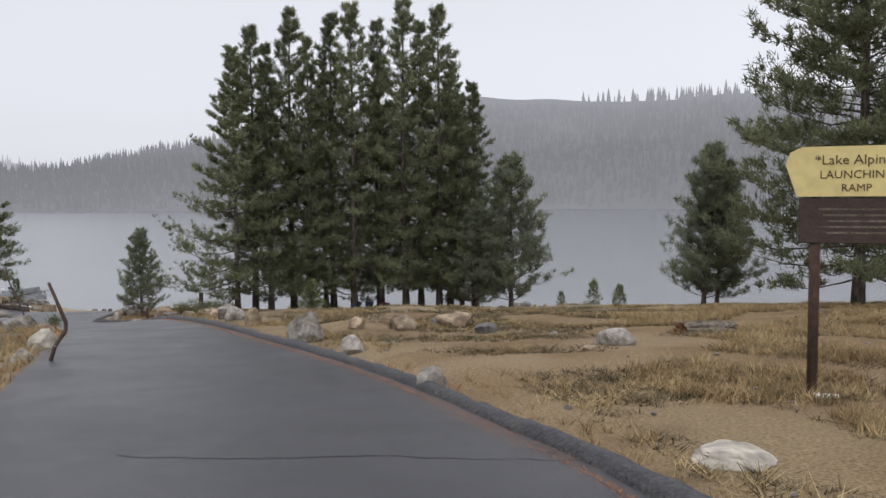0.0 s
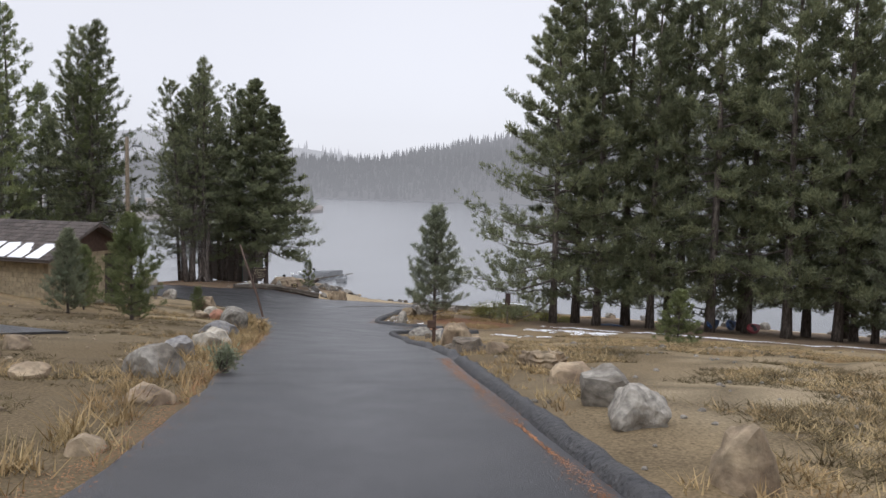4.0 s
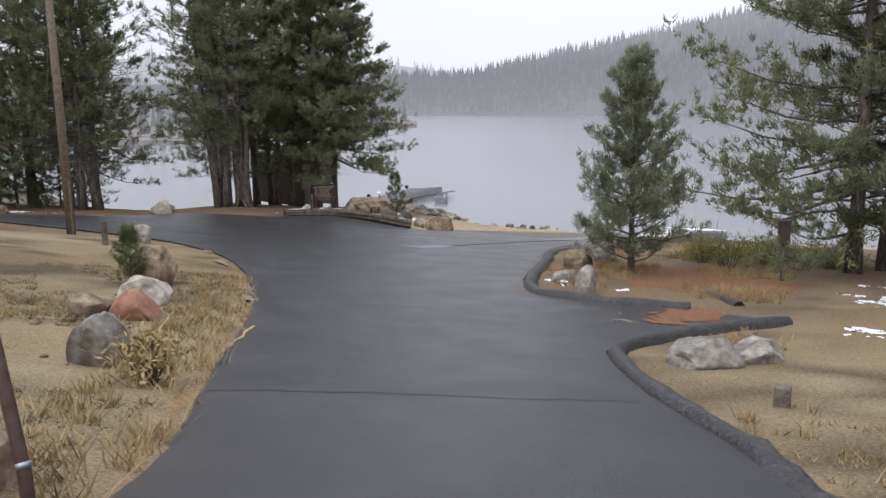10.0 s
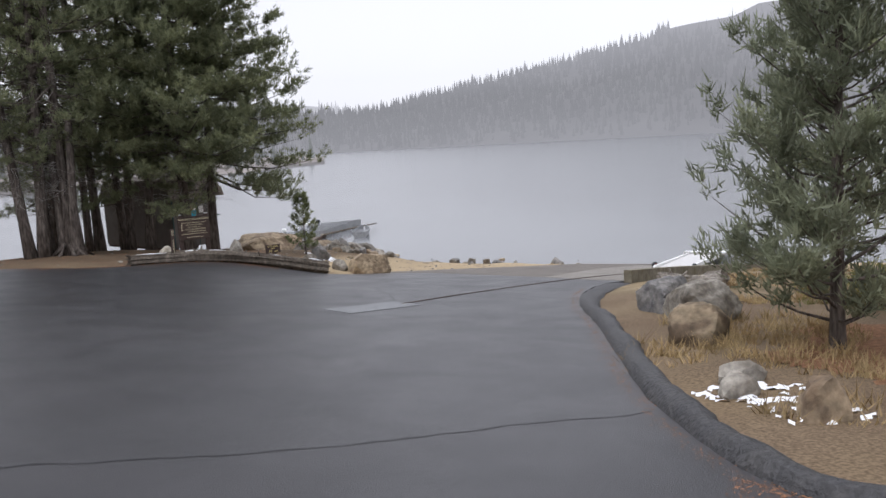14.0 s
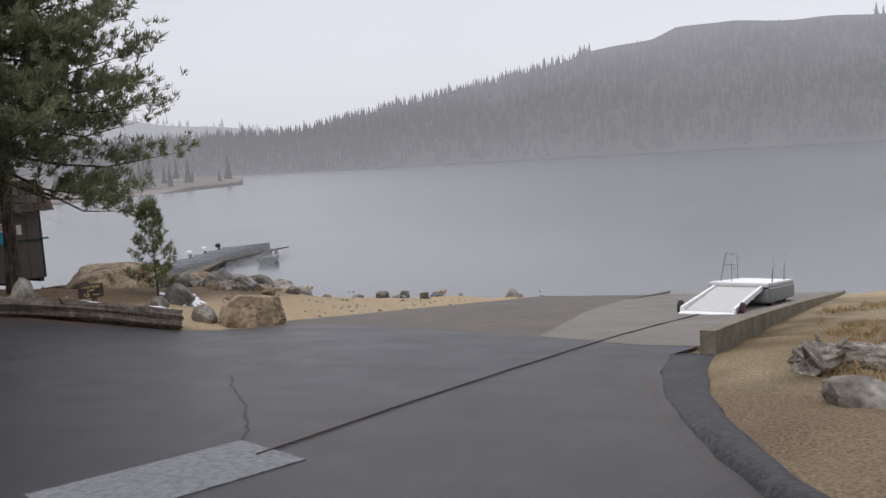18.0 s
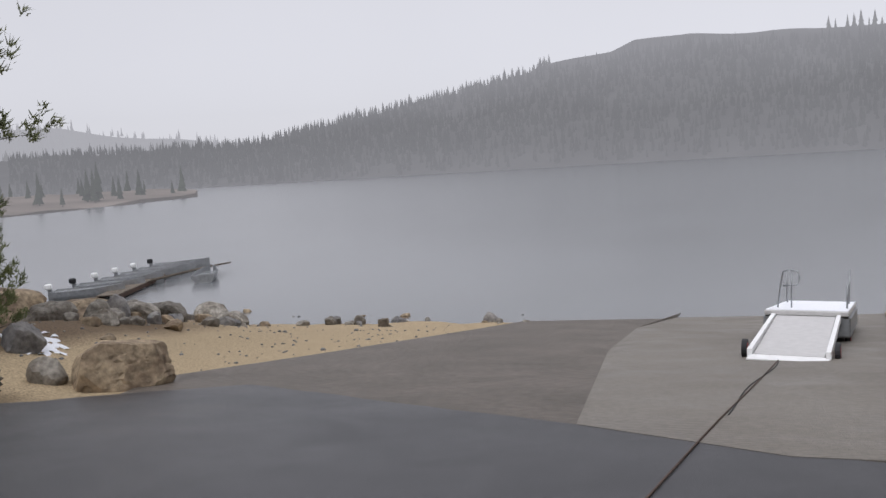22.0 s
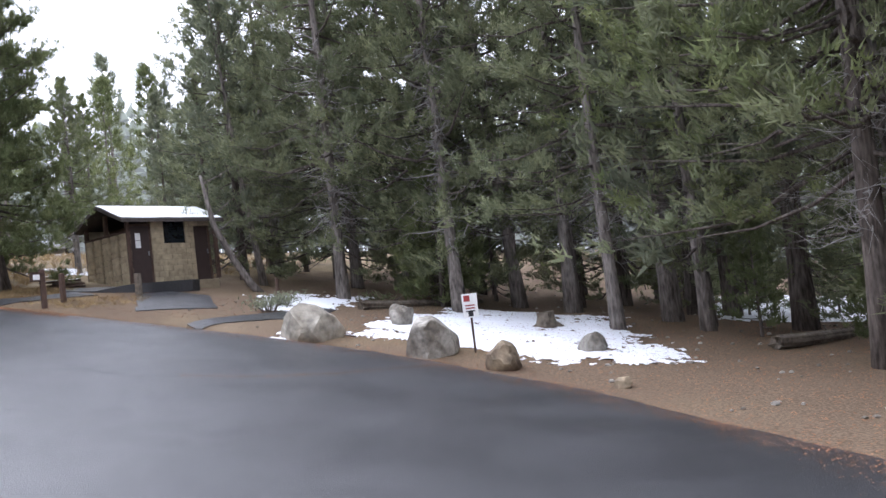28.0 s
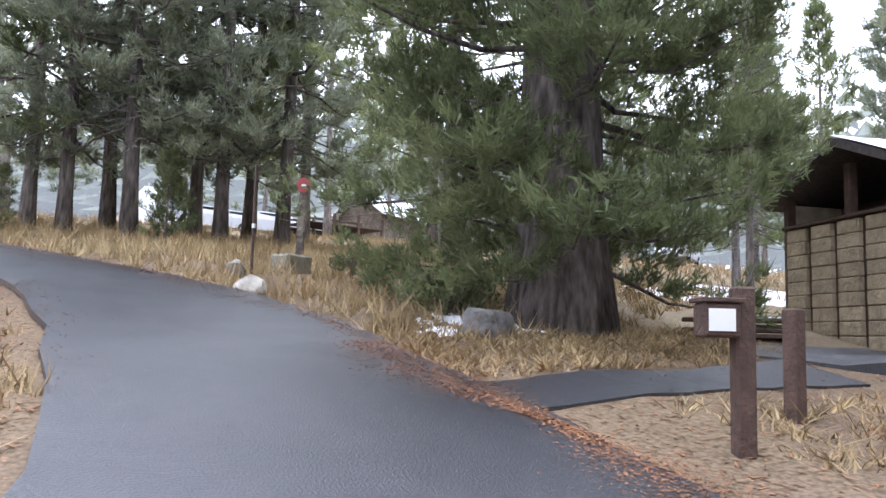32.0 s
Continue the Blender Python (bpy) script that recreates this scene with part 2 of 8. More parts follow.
BLOCK = shader("tan_block", (0.365, 0.295, 0.19), 0.9, var=0.28, scale=6, bump=0.6, bump_scale=18, color2=(0.29, 0.235, 0.155), mix_scale=2, obj_var=0.12)
MORTAR = shader("mortar", (0.26, 0.21, 0.14), 0.95, var=0.2)
DOORPAINT = shader("brown_door_paint", (0.045, 0.03, 0.026), 0.55, var=0.12)
ROOFBROWN = shader("brown_shingles", (0.075, 0.062, 0.055), 0.9, var=0.35, scale=12, bump=0.5, bump_scale=20, obj_var=0.3)
SHAKE = shader("wood_shakes", (0.105, 0.085, 0.065), 0.9, var=0.4, scale=10, bump=0.6, bump_scale=25, obj_var=0.45)
SHEDPAINT = shader("grey_brown_paint", (0.115, 0.098, 0.088), 0.7, var=0.15, scale=3)
TRIMGREEN = shader("dark_green_trim", (0.02, 0.055, 0.05), 0.6, var=0.2)
SIGNBROWN = shader("sign_brown", (0.055, 0.036, 0.03), 0.75, var=0.25, scale=8, bump=0.3, bump_scale=30)
SIGNYELLOW = shader("sign_cream", (0.66, 0.55, 0.24), 0.75, var=0.12, scale=6)
LETTER = shader("letter_cream", (0.70, 0.64, 0.44), 0.7, var=0.12)
LETTERDARK = shader("letter_brown", (0.10, 0.07, 0.03), 0.7, var=0.12)
WHITE = shader("white_paint", (0.78, 0.78, 0.77), 0.6, var=0.06)
PAPER = shader("paper", (0.75, 0.74, 0.72), 0.8, var=0.06)
POSTERBLUE = shader("poster_blue", (0.02, 0.32, 0.46), 0.5, var=0.12)
REDPAINT = shader("red_paint", (0.30, 0.04, 0.04), 0.5, var=0.2)
STEEL = shader("galvanised_steel", (0.30, 0.31, 0.32), 0.45, 0.8, var=0.2)
RUST = shader("rusty_steel", (0.085, 0.055, 0.042), 0.7, 0.3, var=0.4, scale=12)
PLATE = shader("worn_tread_plate", (0.20, 0.205, 0.21), 0.6, 0.4, var=0.35, scale=14, bump=0.5, bump_scale=60)
ALU = shader("dull_aluminium", (0.42, 0.43, 0.44), 0.45, 0.7, var=0.2, scale=5)
DECKGREY = shader("gangway_deck", (0.50, 0.49, 0.48), 0.6, var=0.08)
RUBBER = shader("black_rubber", (0.02, 0.02, 0.022), 0.7, var=0.2)
KAYAKBLUE = shader("blue_plastic", (0.03, 0.06, 0.14), 0.45, var=0.12)
KAYAKRED = shader("red_plastic", (0.22, 0.03, 0.04), 0.45, var=0.12)
KAYAKYELLOW = shader("yellow_plastic", (0.75, 0.58, 0.08), 0.45, var=0.1)
OLDLOG = shader("old_grey_log", (0.135, 0.115, 0.092), 0.92, var=0.6, scale=9, bump=1.0, bump_scale=22, color2=(0.055, 0.043, 0.033), mix_scale=2.4)
DRIFTWOOD = shader("bleached_driftwood", (0.36, 0.33, 0.29), 0.9, var=0.5, scale=8, bump=0.9, bump_scale=22, color2=(0.17, 0.145, 0.12), mix_scale=3)
CANVAS = shader("pale_canvas", (0.55, 0.56, 0.56), 0.9, var=0.1)
CARPAINT = shader("pale_car_paint", (0.55, 0.56, 0.58), 0.25, 0.1, var=0.05)
DARKGLASS = shader("dark_glass", (0.01, 0.012, 0.014), 0.08, var=0.1)
def water_material():
    m = shader("lake_water", (0.13, 0.135, 0.14), 0.22, var=0.15, scale=0.05, spec=0.6)
    n, l = m.node_tree.nodes, m.node_tree.links
    g = n.new("ShaderNodeNewGeometry")
    t = n.new("ShaderNodeTexNoise")
    t.inputs["Scale"].default_value, t.inputs["Detail"].default_value = 1.6, 4
    b = n.new("ShaderNodeBump")
    b.inputs["Strength"].default_value, b.inputs["Distance"].default_value = 0.2, 0.05
    l.new(g.outputs["Position"], t.inputs["Vector"])
    l.new(t.outputs["Fac"], b.inputs["Height"])
    l.new(b.outputs[0], n["Principled BSDF"].inputs["Normal"])
    return m
WATER = water_material()
def haze_glow_material(name, dark, haze, amount, low=0.0, high=0.0, top=120.0):
    """A far surface behind drizzle, mostly the backdrop of the lake: its own colour mixed with grey emission that
    paints in the haze, thicker on the water (low) and in the cloud at the top (high).
    """
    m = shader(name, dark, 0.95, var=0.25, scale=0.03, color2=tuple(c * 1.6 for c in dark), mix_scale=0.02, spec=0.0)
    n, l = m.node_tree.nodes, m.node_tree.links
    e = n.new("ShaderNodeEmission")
    e.inputs["Color"].default_value = (*haze, 1)
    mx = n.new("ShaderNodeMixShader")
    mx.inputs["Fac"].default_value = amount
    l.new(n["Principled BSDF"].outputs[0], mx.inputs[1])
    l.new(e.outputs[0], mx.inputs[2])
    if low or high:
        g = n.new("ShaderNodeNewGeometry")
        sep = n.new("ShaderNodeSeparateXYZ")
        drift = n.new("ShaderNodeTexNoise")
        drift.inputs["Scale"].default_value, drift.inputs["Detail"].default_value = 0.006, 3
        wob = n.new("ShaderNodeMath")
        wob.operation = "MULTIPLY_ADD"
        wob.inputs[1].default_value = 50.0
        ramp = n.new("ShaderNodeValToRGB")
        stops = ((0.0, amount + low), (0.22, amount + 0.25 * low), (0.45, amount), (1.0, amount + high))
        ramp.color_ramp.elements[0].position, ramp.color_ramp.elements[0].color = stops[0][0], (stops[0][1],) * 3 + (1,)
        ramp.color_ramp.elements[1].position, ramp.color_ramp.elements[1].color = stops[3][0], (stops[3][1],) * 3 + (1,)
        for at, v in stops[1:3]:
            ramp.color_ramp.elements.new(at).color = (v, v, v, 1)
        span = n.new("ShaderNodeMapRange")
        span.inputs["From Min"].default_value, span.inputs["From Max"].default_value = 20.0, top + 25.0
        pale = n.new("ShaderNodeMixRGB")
        pale.inputs[1].default_value, pale.inputs[2].default_value = (*haze, 1), (*[min(0.52, v * 1.4) for v in haze], 1)
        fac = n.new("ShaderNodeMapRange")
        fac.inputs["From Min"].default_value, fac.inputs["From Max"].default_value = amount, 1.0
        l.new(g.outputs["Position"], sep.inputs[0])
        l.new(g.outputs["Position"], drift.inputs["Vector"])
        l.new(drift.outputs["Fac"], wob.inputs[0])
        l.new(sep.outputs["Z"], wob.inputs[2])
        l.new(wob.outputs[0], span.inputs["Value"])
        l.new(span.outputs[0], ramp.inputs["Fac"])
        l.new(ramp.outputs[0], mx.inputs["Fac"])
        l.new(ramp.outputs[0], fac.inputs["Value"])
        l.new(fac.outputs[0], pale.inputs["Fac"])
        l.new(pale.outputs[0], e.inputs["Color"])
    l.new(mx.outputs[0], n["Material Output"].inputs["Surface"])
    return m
# Haze painted into each as a grey glow, stronger the farther it stands.
FAR_WOOD = haze_glow_material("far_wood", (0.06, 0.065, 0.055), (0.275, 0.275, 0.285), 0.70, 0.07, 0.17)
FAR_SLOPE = haze_glow_material("far_slope", (0.065, 0.065, 0.06), (0.285, 0.285, 0.295), 0.70, 0.07, 0.17)
RIDGE_WOOD = haze_glow_material("ridge_wood", (0.09, 0.095, 0.085), (0.38, 0.38, 0.39), 0.78)
HAZED_WOOD = haze_glow_material("hazed_wood", (0.05, 0.055, 0.05), (0.50, 0.50, 0.515), 0.86)
POINT_WOOD = haze_glow_material("point_wood", (0.04, 0.05, 0.035), (0.36, 0.36, 0.37), 0.40)
# Wood behind the lot: mist painted in as a weak grey glow.
MISTED_WOOD = haze_glow_material("misted_wood", (0.13, 0.15, 0.10), (0.34, 0.35, 0.35), 0.30)
POINT_LAND = haze_glow_material("point_land", (0.135, 0.115, 0.10), (0.40, 0.40, 0.41), 0.35)

# ---- builders ----
def link(name, mesh, mat, parent=None, label="", smooth=False):
    ob = new(name, mesh)
    if mat is not None and not mesh.materials:
        mesh.materials.append(mat)
    if smooth:
        mesh.polygons.foreach_set("use_smooth", [True] * len(mesh.polygons))
    if parent is not None:
        ob.parent = parent
    if label:
        ob["label"] = label
    return ob

def solid(name, verts, faces, mat, parent=None, label="", smooth=False):
    me = bpy.data.meshes.new(name)
    me.from_pydata([tuple(v) for v in verts], [], [tuple(f) for f in faces])
    me.update()
    return link(name, me, mat, parent, label, smooth)

def part(name, bm, mat, parent, label="", smooth=False):
    me = bpy.data.meshes.new(name)
    bm.to_mesh(me)
    bm.free()
    return link(name, me, mat, parent, label, smooth)

def empty(name, x, y, z, turn=0.0, scale=1.0):
    ob = new(name)
    ob.matrix_world = pose(x, y, z, 0, 0, turn) @ Matrix.Scale(scale, 4)
    return ob

def box_bm(sx, sy, sz, at=(0, 0, 0), bevel=0.0, bm=None, turn=None):
    """A box with its base centre at the given place; bevelled edges."""
    own = bmesh.new()
    bmesh.ops.create_cube(own, size=1)
    bmesh.ops.scale(own, vec=(sx, sy, sz), verts=own.verts)
    bmesh.ops.translate(own, vec=(0, 0, sz / 2), verts=own.verts)
    if bevel:
        bmesh.ops.bevel(own, geom=own.edges[:], offset=bevel, segments=1, affect="EDGES")
    if turn is not None:
        bmesh.ops.transform(own, matrix=turn, verts=own.verts)
    bmesh.ops.translate(own, vec=at, verts=own.verts)
    if bm is None:
        return own
    me = bpy.data.meshes.new("tmp")
    own.to_mesh(me)
    own.free()
    bm.from_mesh(me)
    bpy.data.meshes.remove(me)
    return bm

def tube(points, radii, sides=8, cap=True):
    """Vertices and faces of a round bar through points."""
    vs, fs = [], []
    pts = [Vector(p) for p in points]
    for i, p in enumerate(pts):
        d = (pts[min(i + 1, len(pts) - 1)] - pts[max(i - 1, 0)]).normalized()
        a = d.orthogonal().normalized()
        if abs(d.z) > 0.7:
            a = (Vector((1, 0, 0)) - d * d.x).normalized()
        b = d.cross(a)
        for k in range(sides):
            an = 2 * math.pi * k / sides
            vs.append(p + (a * math.cos(an) + b * math.sin(an)) * radii[i])
    for i in range(len(pts) - 1):
        for k in range(sides):
            k2 = (k + 1) % sides
            fs.append((i * sides + k, i * sides + k2, (i + 1) * sides + k2, (i + 1) * sides + k))
    if cap:
        fs.append(tuple(range(sides - 1, -1, -1)))
        fs.append(tuple((len(pts) - 1) * sides + k for k in range(sides)))
    return vs, fs

def bar(name, points, radii, mat, parent, label="", sides=8):
    if not isinstance(radii, (list, tuple)):
        radii = [radii] * len(points)
    v, f = tube(points, radii, sides)
    return solid(name, v, f, mat, parent, label, smooth=sides > 6)

def text_part(name, words, size, mat, parent, at, align="CENTER"):
    """Raised letters on a board that faces the parent's -y side."""
    cu = bpy.data.curves.new(name, "FONT")
    cu.body, cu.size, cu.align_x, cu.align_y, cu.extrude, cu.resolution_u = words, size, align, "CENTER", 0.004, 2
    tmp = bpy.data.objects.new(name, cu)
    scene.collection.objects.link(tmp)
    me = bpy.data.meshes.new_from_object(tmp.evaluated_get(bpy.context.evaluated_depsgraph_get()))
    bpy.data.objects.remove(tmp)
    bpy.data.curves.remove(cu)
    ob = link(name, me, mat, parent)
    ob.matrix_local = pose(*at, 90, 0, 0)
    return ob

# ---- the lie of the land ----
WATER_Z = -0.9
FALL = [(-80, 21), (-40, 16.5), (0, 12.5), (20, 10.8), (30, 9.7), (40, 8.4), (50, 6.7), (58, 5.5), (66, 4.6), (76, 3.6), (82, 3.1),
        (93, 1.6), (104, 0.0), (112, -1.2), (130, -3), (200, -6)]
WEST = [(-20, 2.5), (20, 2.0), (40, 1.75), (49, 1.9), (55, 1.6), (59, 1.4), (66, 0.8), (71, 0.5), (80, 0.1), (85, 0)]
EAST = [(0, 0), (20, 0.3), (30, 0.5), (45, 0.8), (55, 0.75), (65, 0.35), (75, 0.05), (80, 0)]
POINT = [(77, 0), (84, 0.75), (93, 1.1), (98, 0.9), (106, 0)]
def along(tab, y):
    return np.interp(y, [p[0] for p in tab], [p[1] for p in tab])
def ease(a, b, x):
    t = np.clip((np.asarray(x, float) - a) / (b - a), 0, 1)
    return t * t * (3 - 2 * t)
def lie(x, y):
    """Height of the ground: a slope that falls to the lake, higher in the west, with a low point of land."""
    def once(y):
        return (along(FALL, y) + along(WEST, y) * ease(-28, -60, x) + along(EAST, y) * ease(-20, -6, x)
                + along(POINT, y) * ease(-43, -48, x) * ease(-95, -75, x) - 2.6 * ease(93, 105, y) * ease(-61, -74, x) - 1.5 * ease(82.5, 89, y) * ease(-58, -61.5, x) * ease(-100, -80, x)
                + 0.5 * np.exp(-((x + 54.9) ** 2 + (y - 83.6) ** 2) / 7))
    return 0.25 * (once(y - 4) + once(y - 1.3) + once(y + 1.3) + once(y + 4))
def gz(x, y):
    return float(lie(x, y))

# ---- outlines of paving ----
from mathutils.geometry import delaunay_2d_cdt
KERB_EAST = [(7.5, -30), (5.5, -14), (3.6, 0), (1.6, 8.3), (0.8, 10), (-0.4, 13.1), (-2.1, 16.5), (-4.4, 20.6), (-5.3, 22.3), (-7.2, 25.9), (-8.2, 27.7),
             (-9.7, 30.7), (-10.8, 32.8), (-12.2, 35.9), (-15.0, 41.2), (-18.0, 47.0), (-19.7, 50.8), (-21.1, 52.8), (-22.5, 55.4), (-22.9, 57.0),
             (-22.2, 59.4), (-21.2, 61.6), (-20.5, 62.9)]
KERB_ISLAND = [(-22.6, 63.3), (-24.4, 63.0), (-26.6, 63.2), (-27.45, 64.3), (-28.5, 67.0), (-29.3, 70.0), (-30.3, 73.7), (-30.9, 75.4), (-31.5, 77.8), (-31.75, 80.6),
               (-31.6, 82.9)]
RAMP_TOP = [(-31.1, 83.9), (-32.1, 84.1), (-34.3, 85.6), (-40.4, 89.2), (-42.3, 88.0)]
LOT_NORTH = [(-43.6, 86.7), (-45.2, 85.4), (-48.4, 83.0), (-50.6, 81.5), (-52.7, 80.3), (-55.8, 78.3), (-59.0, 75.2), (-60.6, 72.5), (-61.7, 69.5), (-62.2, 66.0),
             (-61.9, 62.0), (-61.4, 58.6), (-61.2, 56.5), (-60.8, 53.8), (-60.0, 52.0), (-58.6, 49.9), (-56.8, 47.0), (-54.0, 43.5), (-48, 39.2), (-42, 36.5), (-36, 34.6), (-29, 33.6), (-24, 33.6)]
LOT_SOUTH = [(-24, 36.8), (-29, 36.8), (-35, 37.6), (-41, 39.5), (-46.5, 42.0), (-52, 45.8), (-56, 49.2), (-57.5, 51.5), (-58.1, 54.5), (-58.2, 58.0), (-57.7, 61.3), (-56.8, 63.0), (-55.6, 63.7), (-50, 65.3),
             (-44, 66.6), (-38.5, 64.4), (-34.3, 60.6), (-30.3, 56.0), (-26.7, 50.9), (-24.8, 48.4), (-23.5, 46.4), (-21.9, 43.6), (-19.3, 39.3), (-15.8, 32.7), (-13.0, 27.9),
             (-11.7, 25.5), (-10.6, 22.8), (-9.4, 19.2), (-7.2, 13.2), (-4.0, 4.0), (-1.5, -8), (1.0, -30)]
def resample(pts, step=0.6, jitter=0.0, closed=False):
    out, rnd = [], random.Random(len(pts))
    pts = list(pts) + ([pts[0]] if closed else [])
    for a, b in zip(pts, pts[1:]):
        n = max(1, int(math.dist(a, b) / step))
        for k in range(n):
            t = k / n
            out.append((a[0] + (b[0] - a[0]) * t + rnd.uniform(-jitter, jitter), a[1] + (b[1] - a[1]) * t + rnd.uniform(-jitter, jitter)))
    if not closed:
        out.append(pts[-1])
    return out
def rounded(pts, rounds=2):
    for _ in range(rounds):
        out = [pts[0]]
        for a, b in zip(pts, pts[1:]):
            out += [(a[0] * 0.75 + b[0] * 0.25, a[1] * 0.75 + b[1] * 0.25), (a[0] * 0.25 + b[0] * 0.75, a[1] * 0.25 + b[1] * 0.75)]
        pts = out + [pts[-1]]
    return pts
def inside(poly, x, y):
    hit = np.zeros(np.shape(x), bool)
    for (x1, y1), (x2, y2) in zip(poly, poly[1:] + poly[:1]):
        if y1 == y2:
            continue
        hit ^= ((y1 > y) != (y2 > y)) & (x < (x2 - x1) * (y - y1) / (y2 - y1) + x1)
    return hit
def sheet(name, outline, lift, mat, step=0.8, grain=0.0, depth=0.06, parent=None, label="", height=None):
    """A thin sheet with a skirt, laid over the land inside an outline."""
    height = height or gz
    xs, ys = [p[0] for p in outline], [p[1] for p in outline]
    gx, gy = np.meshgrid(np.arange(min(xs), max(xs), step), np.arange(min(ys), max(ys), step))
    gx, gy = gx.ravel(), gy.ravel()
    keep = inside(outline, gx, gy)
    pts = [Vector(p) for p in outline] + [Vector((x, y)) for x, y in zip(gx[keep], gy[keep])]
    n = len(outline)
    vs, es, fs, *_ = delaunay_2d_cdt(pts, [(i, (i + 1) % n) for i in range(n)], [], 1, 1e-4)
    verts = [(v.x, v.y, height(v.x, v.y) + lift + (grain * noise.noise((v.x * 1.3, v.y * 1.3, 3.1)) if grain else 0)) for v in vs]
    faces = [tuple(f) for f in fs]
    count = {}
    for f in faces:
        for a, b in zip(f, f[1:] + f[:1]):
            count[(a, b)] = 1
    rim = [(a, b) for a, b in count if (b, a) not in count]
    low = {}
    for a, b in rim:
        for k in (a, b):
            if k not in low:
                low[k] = len(verts)
                x, y, z = verts[k]
                verts.append((x, y, z - depth))
    faces += [(b, a, low[a], low[b]) for a, b in rim]
    return solid(name, verts, faces, mat, parent, label, smooth=False)
paving = rounded(KERB_EAST) + rounded(KERB_ISLAND) + RAMP_TOP + rounded(LOT_NORTH) + rounded(LOT_SOUTH)
paving = resample(paving, 0.5, 0.05, closed=True)
RAMP = [(-42.3, 88.0), (-40.4, 89.2), (-34.3, 85.6), (-32.1, 84.1), (-31.0, 83.9), (-23.6, 112.0), (-21.6, 120), (-36, 121), (-38.2, 110.0), (-39.4, 104.5), (-41.6, 95.0), (-43.0, 90.5)]
SLAB = [(-34.3, 85.6), (-32.1, 84.1), (-31.05, 83.95), (-23.7, 111.6), (-21.7, 119.5), (-29.5, 120), (-33.5, 104), (-34.2, 95)]

# ---- ground, one sheet to the horizon ----
def axis(lo, hi, fine0, fine1, step):
    a = [fine0]
    s = step
    while a[-1] > lo:
        s *= 1.25
        a.append(a[-1] - s)
    b = list(np.arange(fine0 + step, fine1, step))
    s = step
    while b[-1] < hi:
        s *= 1.25
        b.append(b[-1] + s)
    return np.array(a[::-1] + b)
def soft_step(edge, v, soft):
    return min(1, max(0, (v - edge) / soft + 0.5))
def tone(x, y):
    """Soil colour: dry meadow, bare sandy tracks, needle litter under the trees, beach sand at the water."""
    n1 = noise.noise((x * 0.11, y * 0.11, 1.7))
    n2 = noise.noise((x * 0.45, y * 0.45, 5.2))
    n3 = noise.noise((x * 1.7, y * 1.7, 8.0))
    meadow, bare, litter, beach = Vector((0.195, 0.145, 0.083)), Vector((0.275, 0.222, 0.145)), Vector((0.137, 0.098, 0.066)), Vector((0.35, 0.275, 0.175))
    straw = Vector((0.085, 0.064, 0.038))
    c = meadow.lerp(bare, min(1, max(0, 0.45 + 1.1 * n1 + 0.7 * n2)))
    c = c.lerp(straw, min(0.85, max(0, 1.5 * n3 + 1.3 * n2 + 0.08)))
    jx, jy = x + 2.2 * n2 + 1.5 * n1, y + 2.2 * n2 - 1.5 * n1
    def zone(x0, x1, y0, y1, soft=2.5):
        return soft_step(x0, jx, soft) * soft_step(-x1, -jx, soft) * soft_step(y0, jy, soft) * soft_step(-y1, -jy, soft)
    w = max(zone(-400, -43.5, 73, 100), zone(-400, -63.5, 55, 140, 3), zone(-64, -50, 65, 100), zone(-22, 60, 70.5, 140, 3), 0.75 * zone(-33, -20, 63, 80, 1.5),
            0.75 * zone(-64, -46, 48, 67, 2), 0.35 * zone(-400, -63, -60, 50, 6))
    c = c.lerp(straw, 0.62 * zone(-40, -8, -20, 46, 4))
    c = c.lerp(Vector((0.155, 0.098, 0.048)), min(0.75, max(0, 0.5 + 0.9 * n2 + 0.6 * n1)) * zone(-2, 60, -20, 34, 4))
    w = min(1, max(0, w * (0.95 + 0.5 * n2)))
    c = c.lerp(litter, w)
    sand = min(1, max(0, (y - 86) / 2)) if -46 < x < -32.5 else min(1, max(0, (y - (102 if x > -32.5 else 96)) / 5))
    return c.lerp(beach, sand)
gxs, gys = axis(-2500, 2500, -92, 34, 0.8), axis(-2500, 2600, -12, 116, 0.8)
GX, GY = np.meshgrid(gxs, gys)
GZ = lie(GX, GY)
GZ = np.where(GY < -80, np.minimum(GZ + (-80 - GY) * 0.02, 30), GZ)
bumpy = np.array([noise.noise((x * 0.5, y * 0.5, 0.3)) for x, y in zip(GX.ravel(), GY.ravel())]).reshape(GX.shape)
bumpy = bumpy + 0.5 * np.array([noise.noise((x * 1.4, y * 1.4, 2.3)) for x, y in zip(GX.ravel(), GY.ravel())]).reshape(GX.shape)
on_road = inside(paving, GX, GY) | inside(RAMP, GX, GY)
near_in = np.zeros_like(on_road)
for dx, dy in ((0.9, 0), (-0.9, 0), (0, 0.9), (0, -0.9)):
    near_in |= inside(paving, GX + dx, GY + dy) | inside(RAMP, GX + dx, GY + dy)
swell = np.array([noise.noise((x * 0.16, y * 0.16, 6.3)) for x, y in zip(GX.ravel(), GY.ravel())]).reshape(GX.shape) * ease(1.0, 5.0, GX + 0.35 * GY) * ease(66, 58, GY)
calm = np.where((GX > -71) & (GX < -60.5) & (GY > 54) & (GY < 66), 0.3, 1.0)
GZ = GZ + np.where(on_road | near_in, -0.05, (0.09 * bumpy + 0.28 * swell * (GX > -4)) * calm + 0.02)
gw, gh = len(gxs), len(gys)
gverts = np.stack([GX.ravel(), GY.ravel(), GZ.ravel()], 1)
gi = np.arange(gw * gh).reshape(gh, gw)
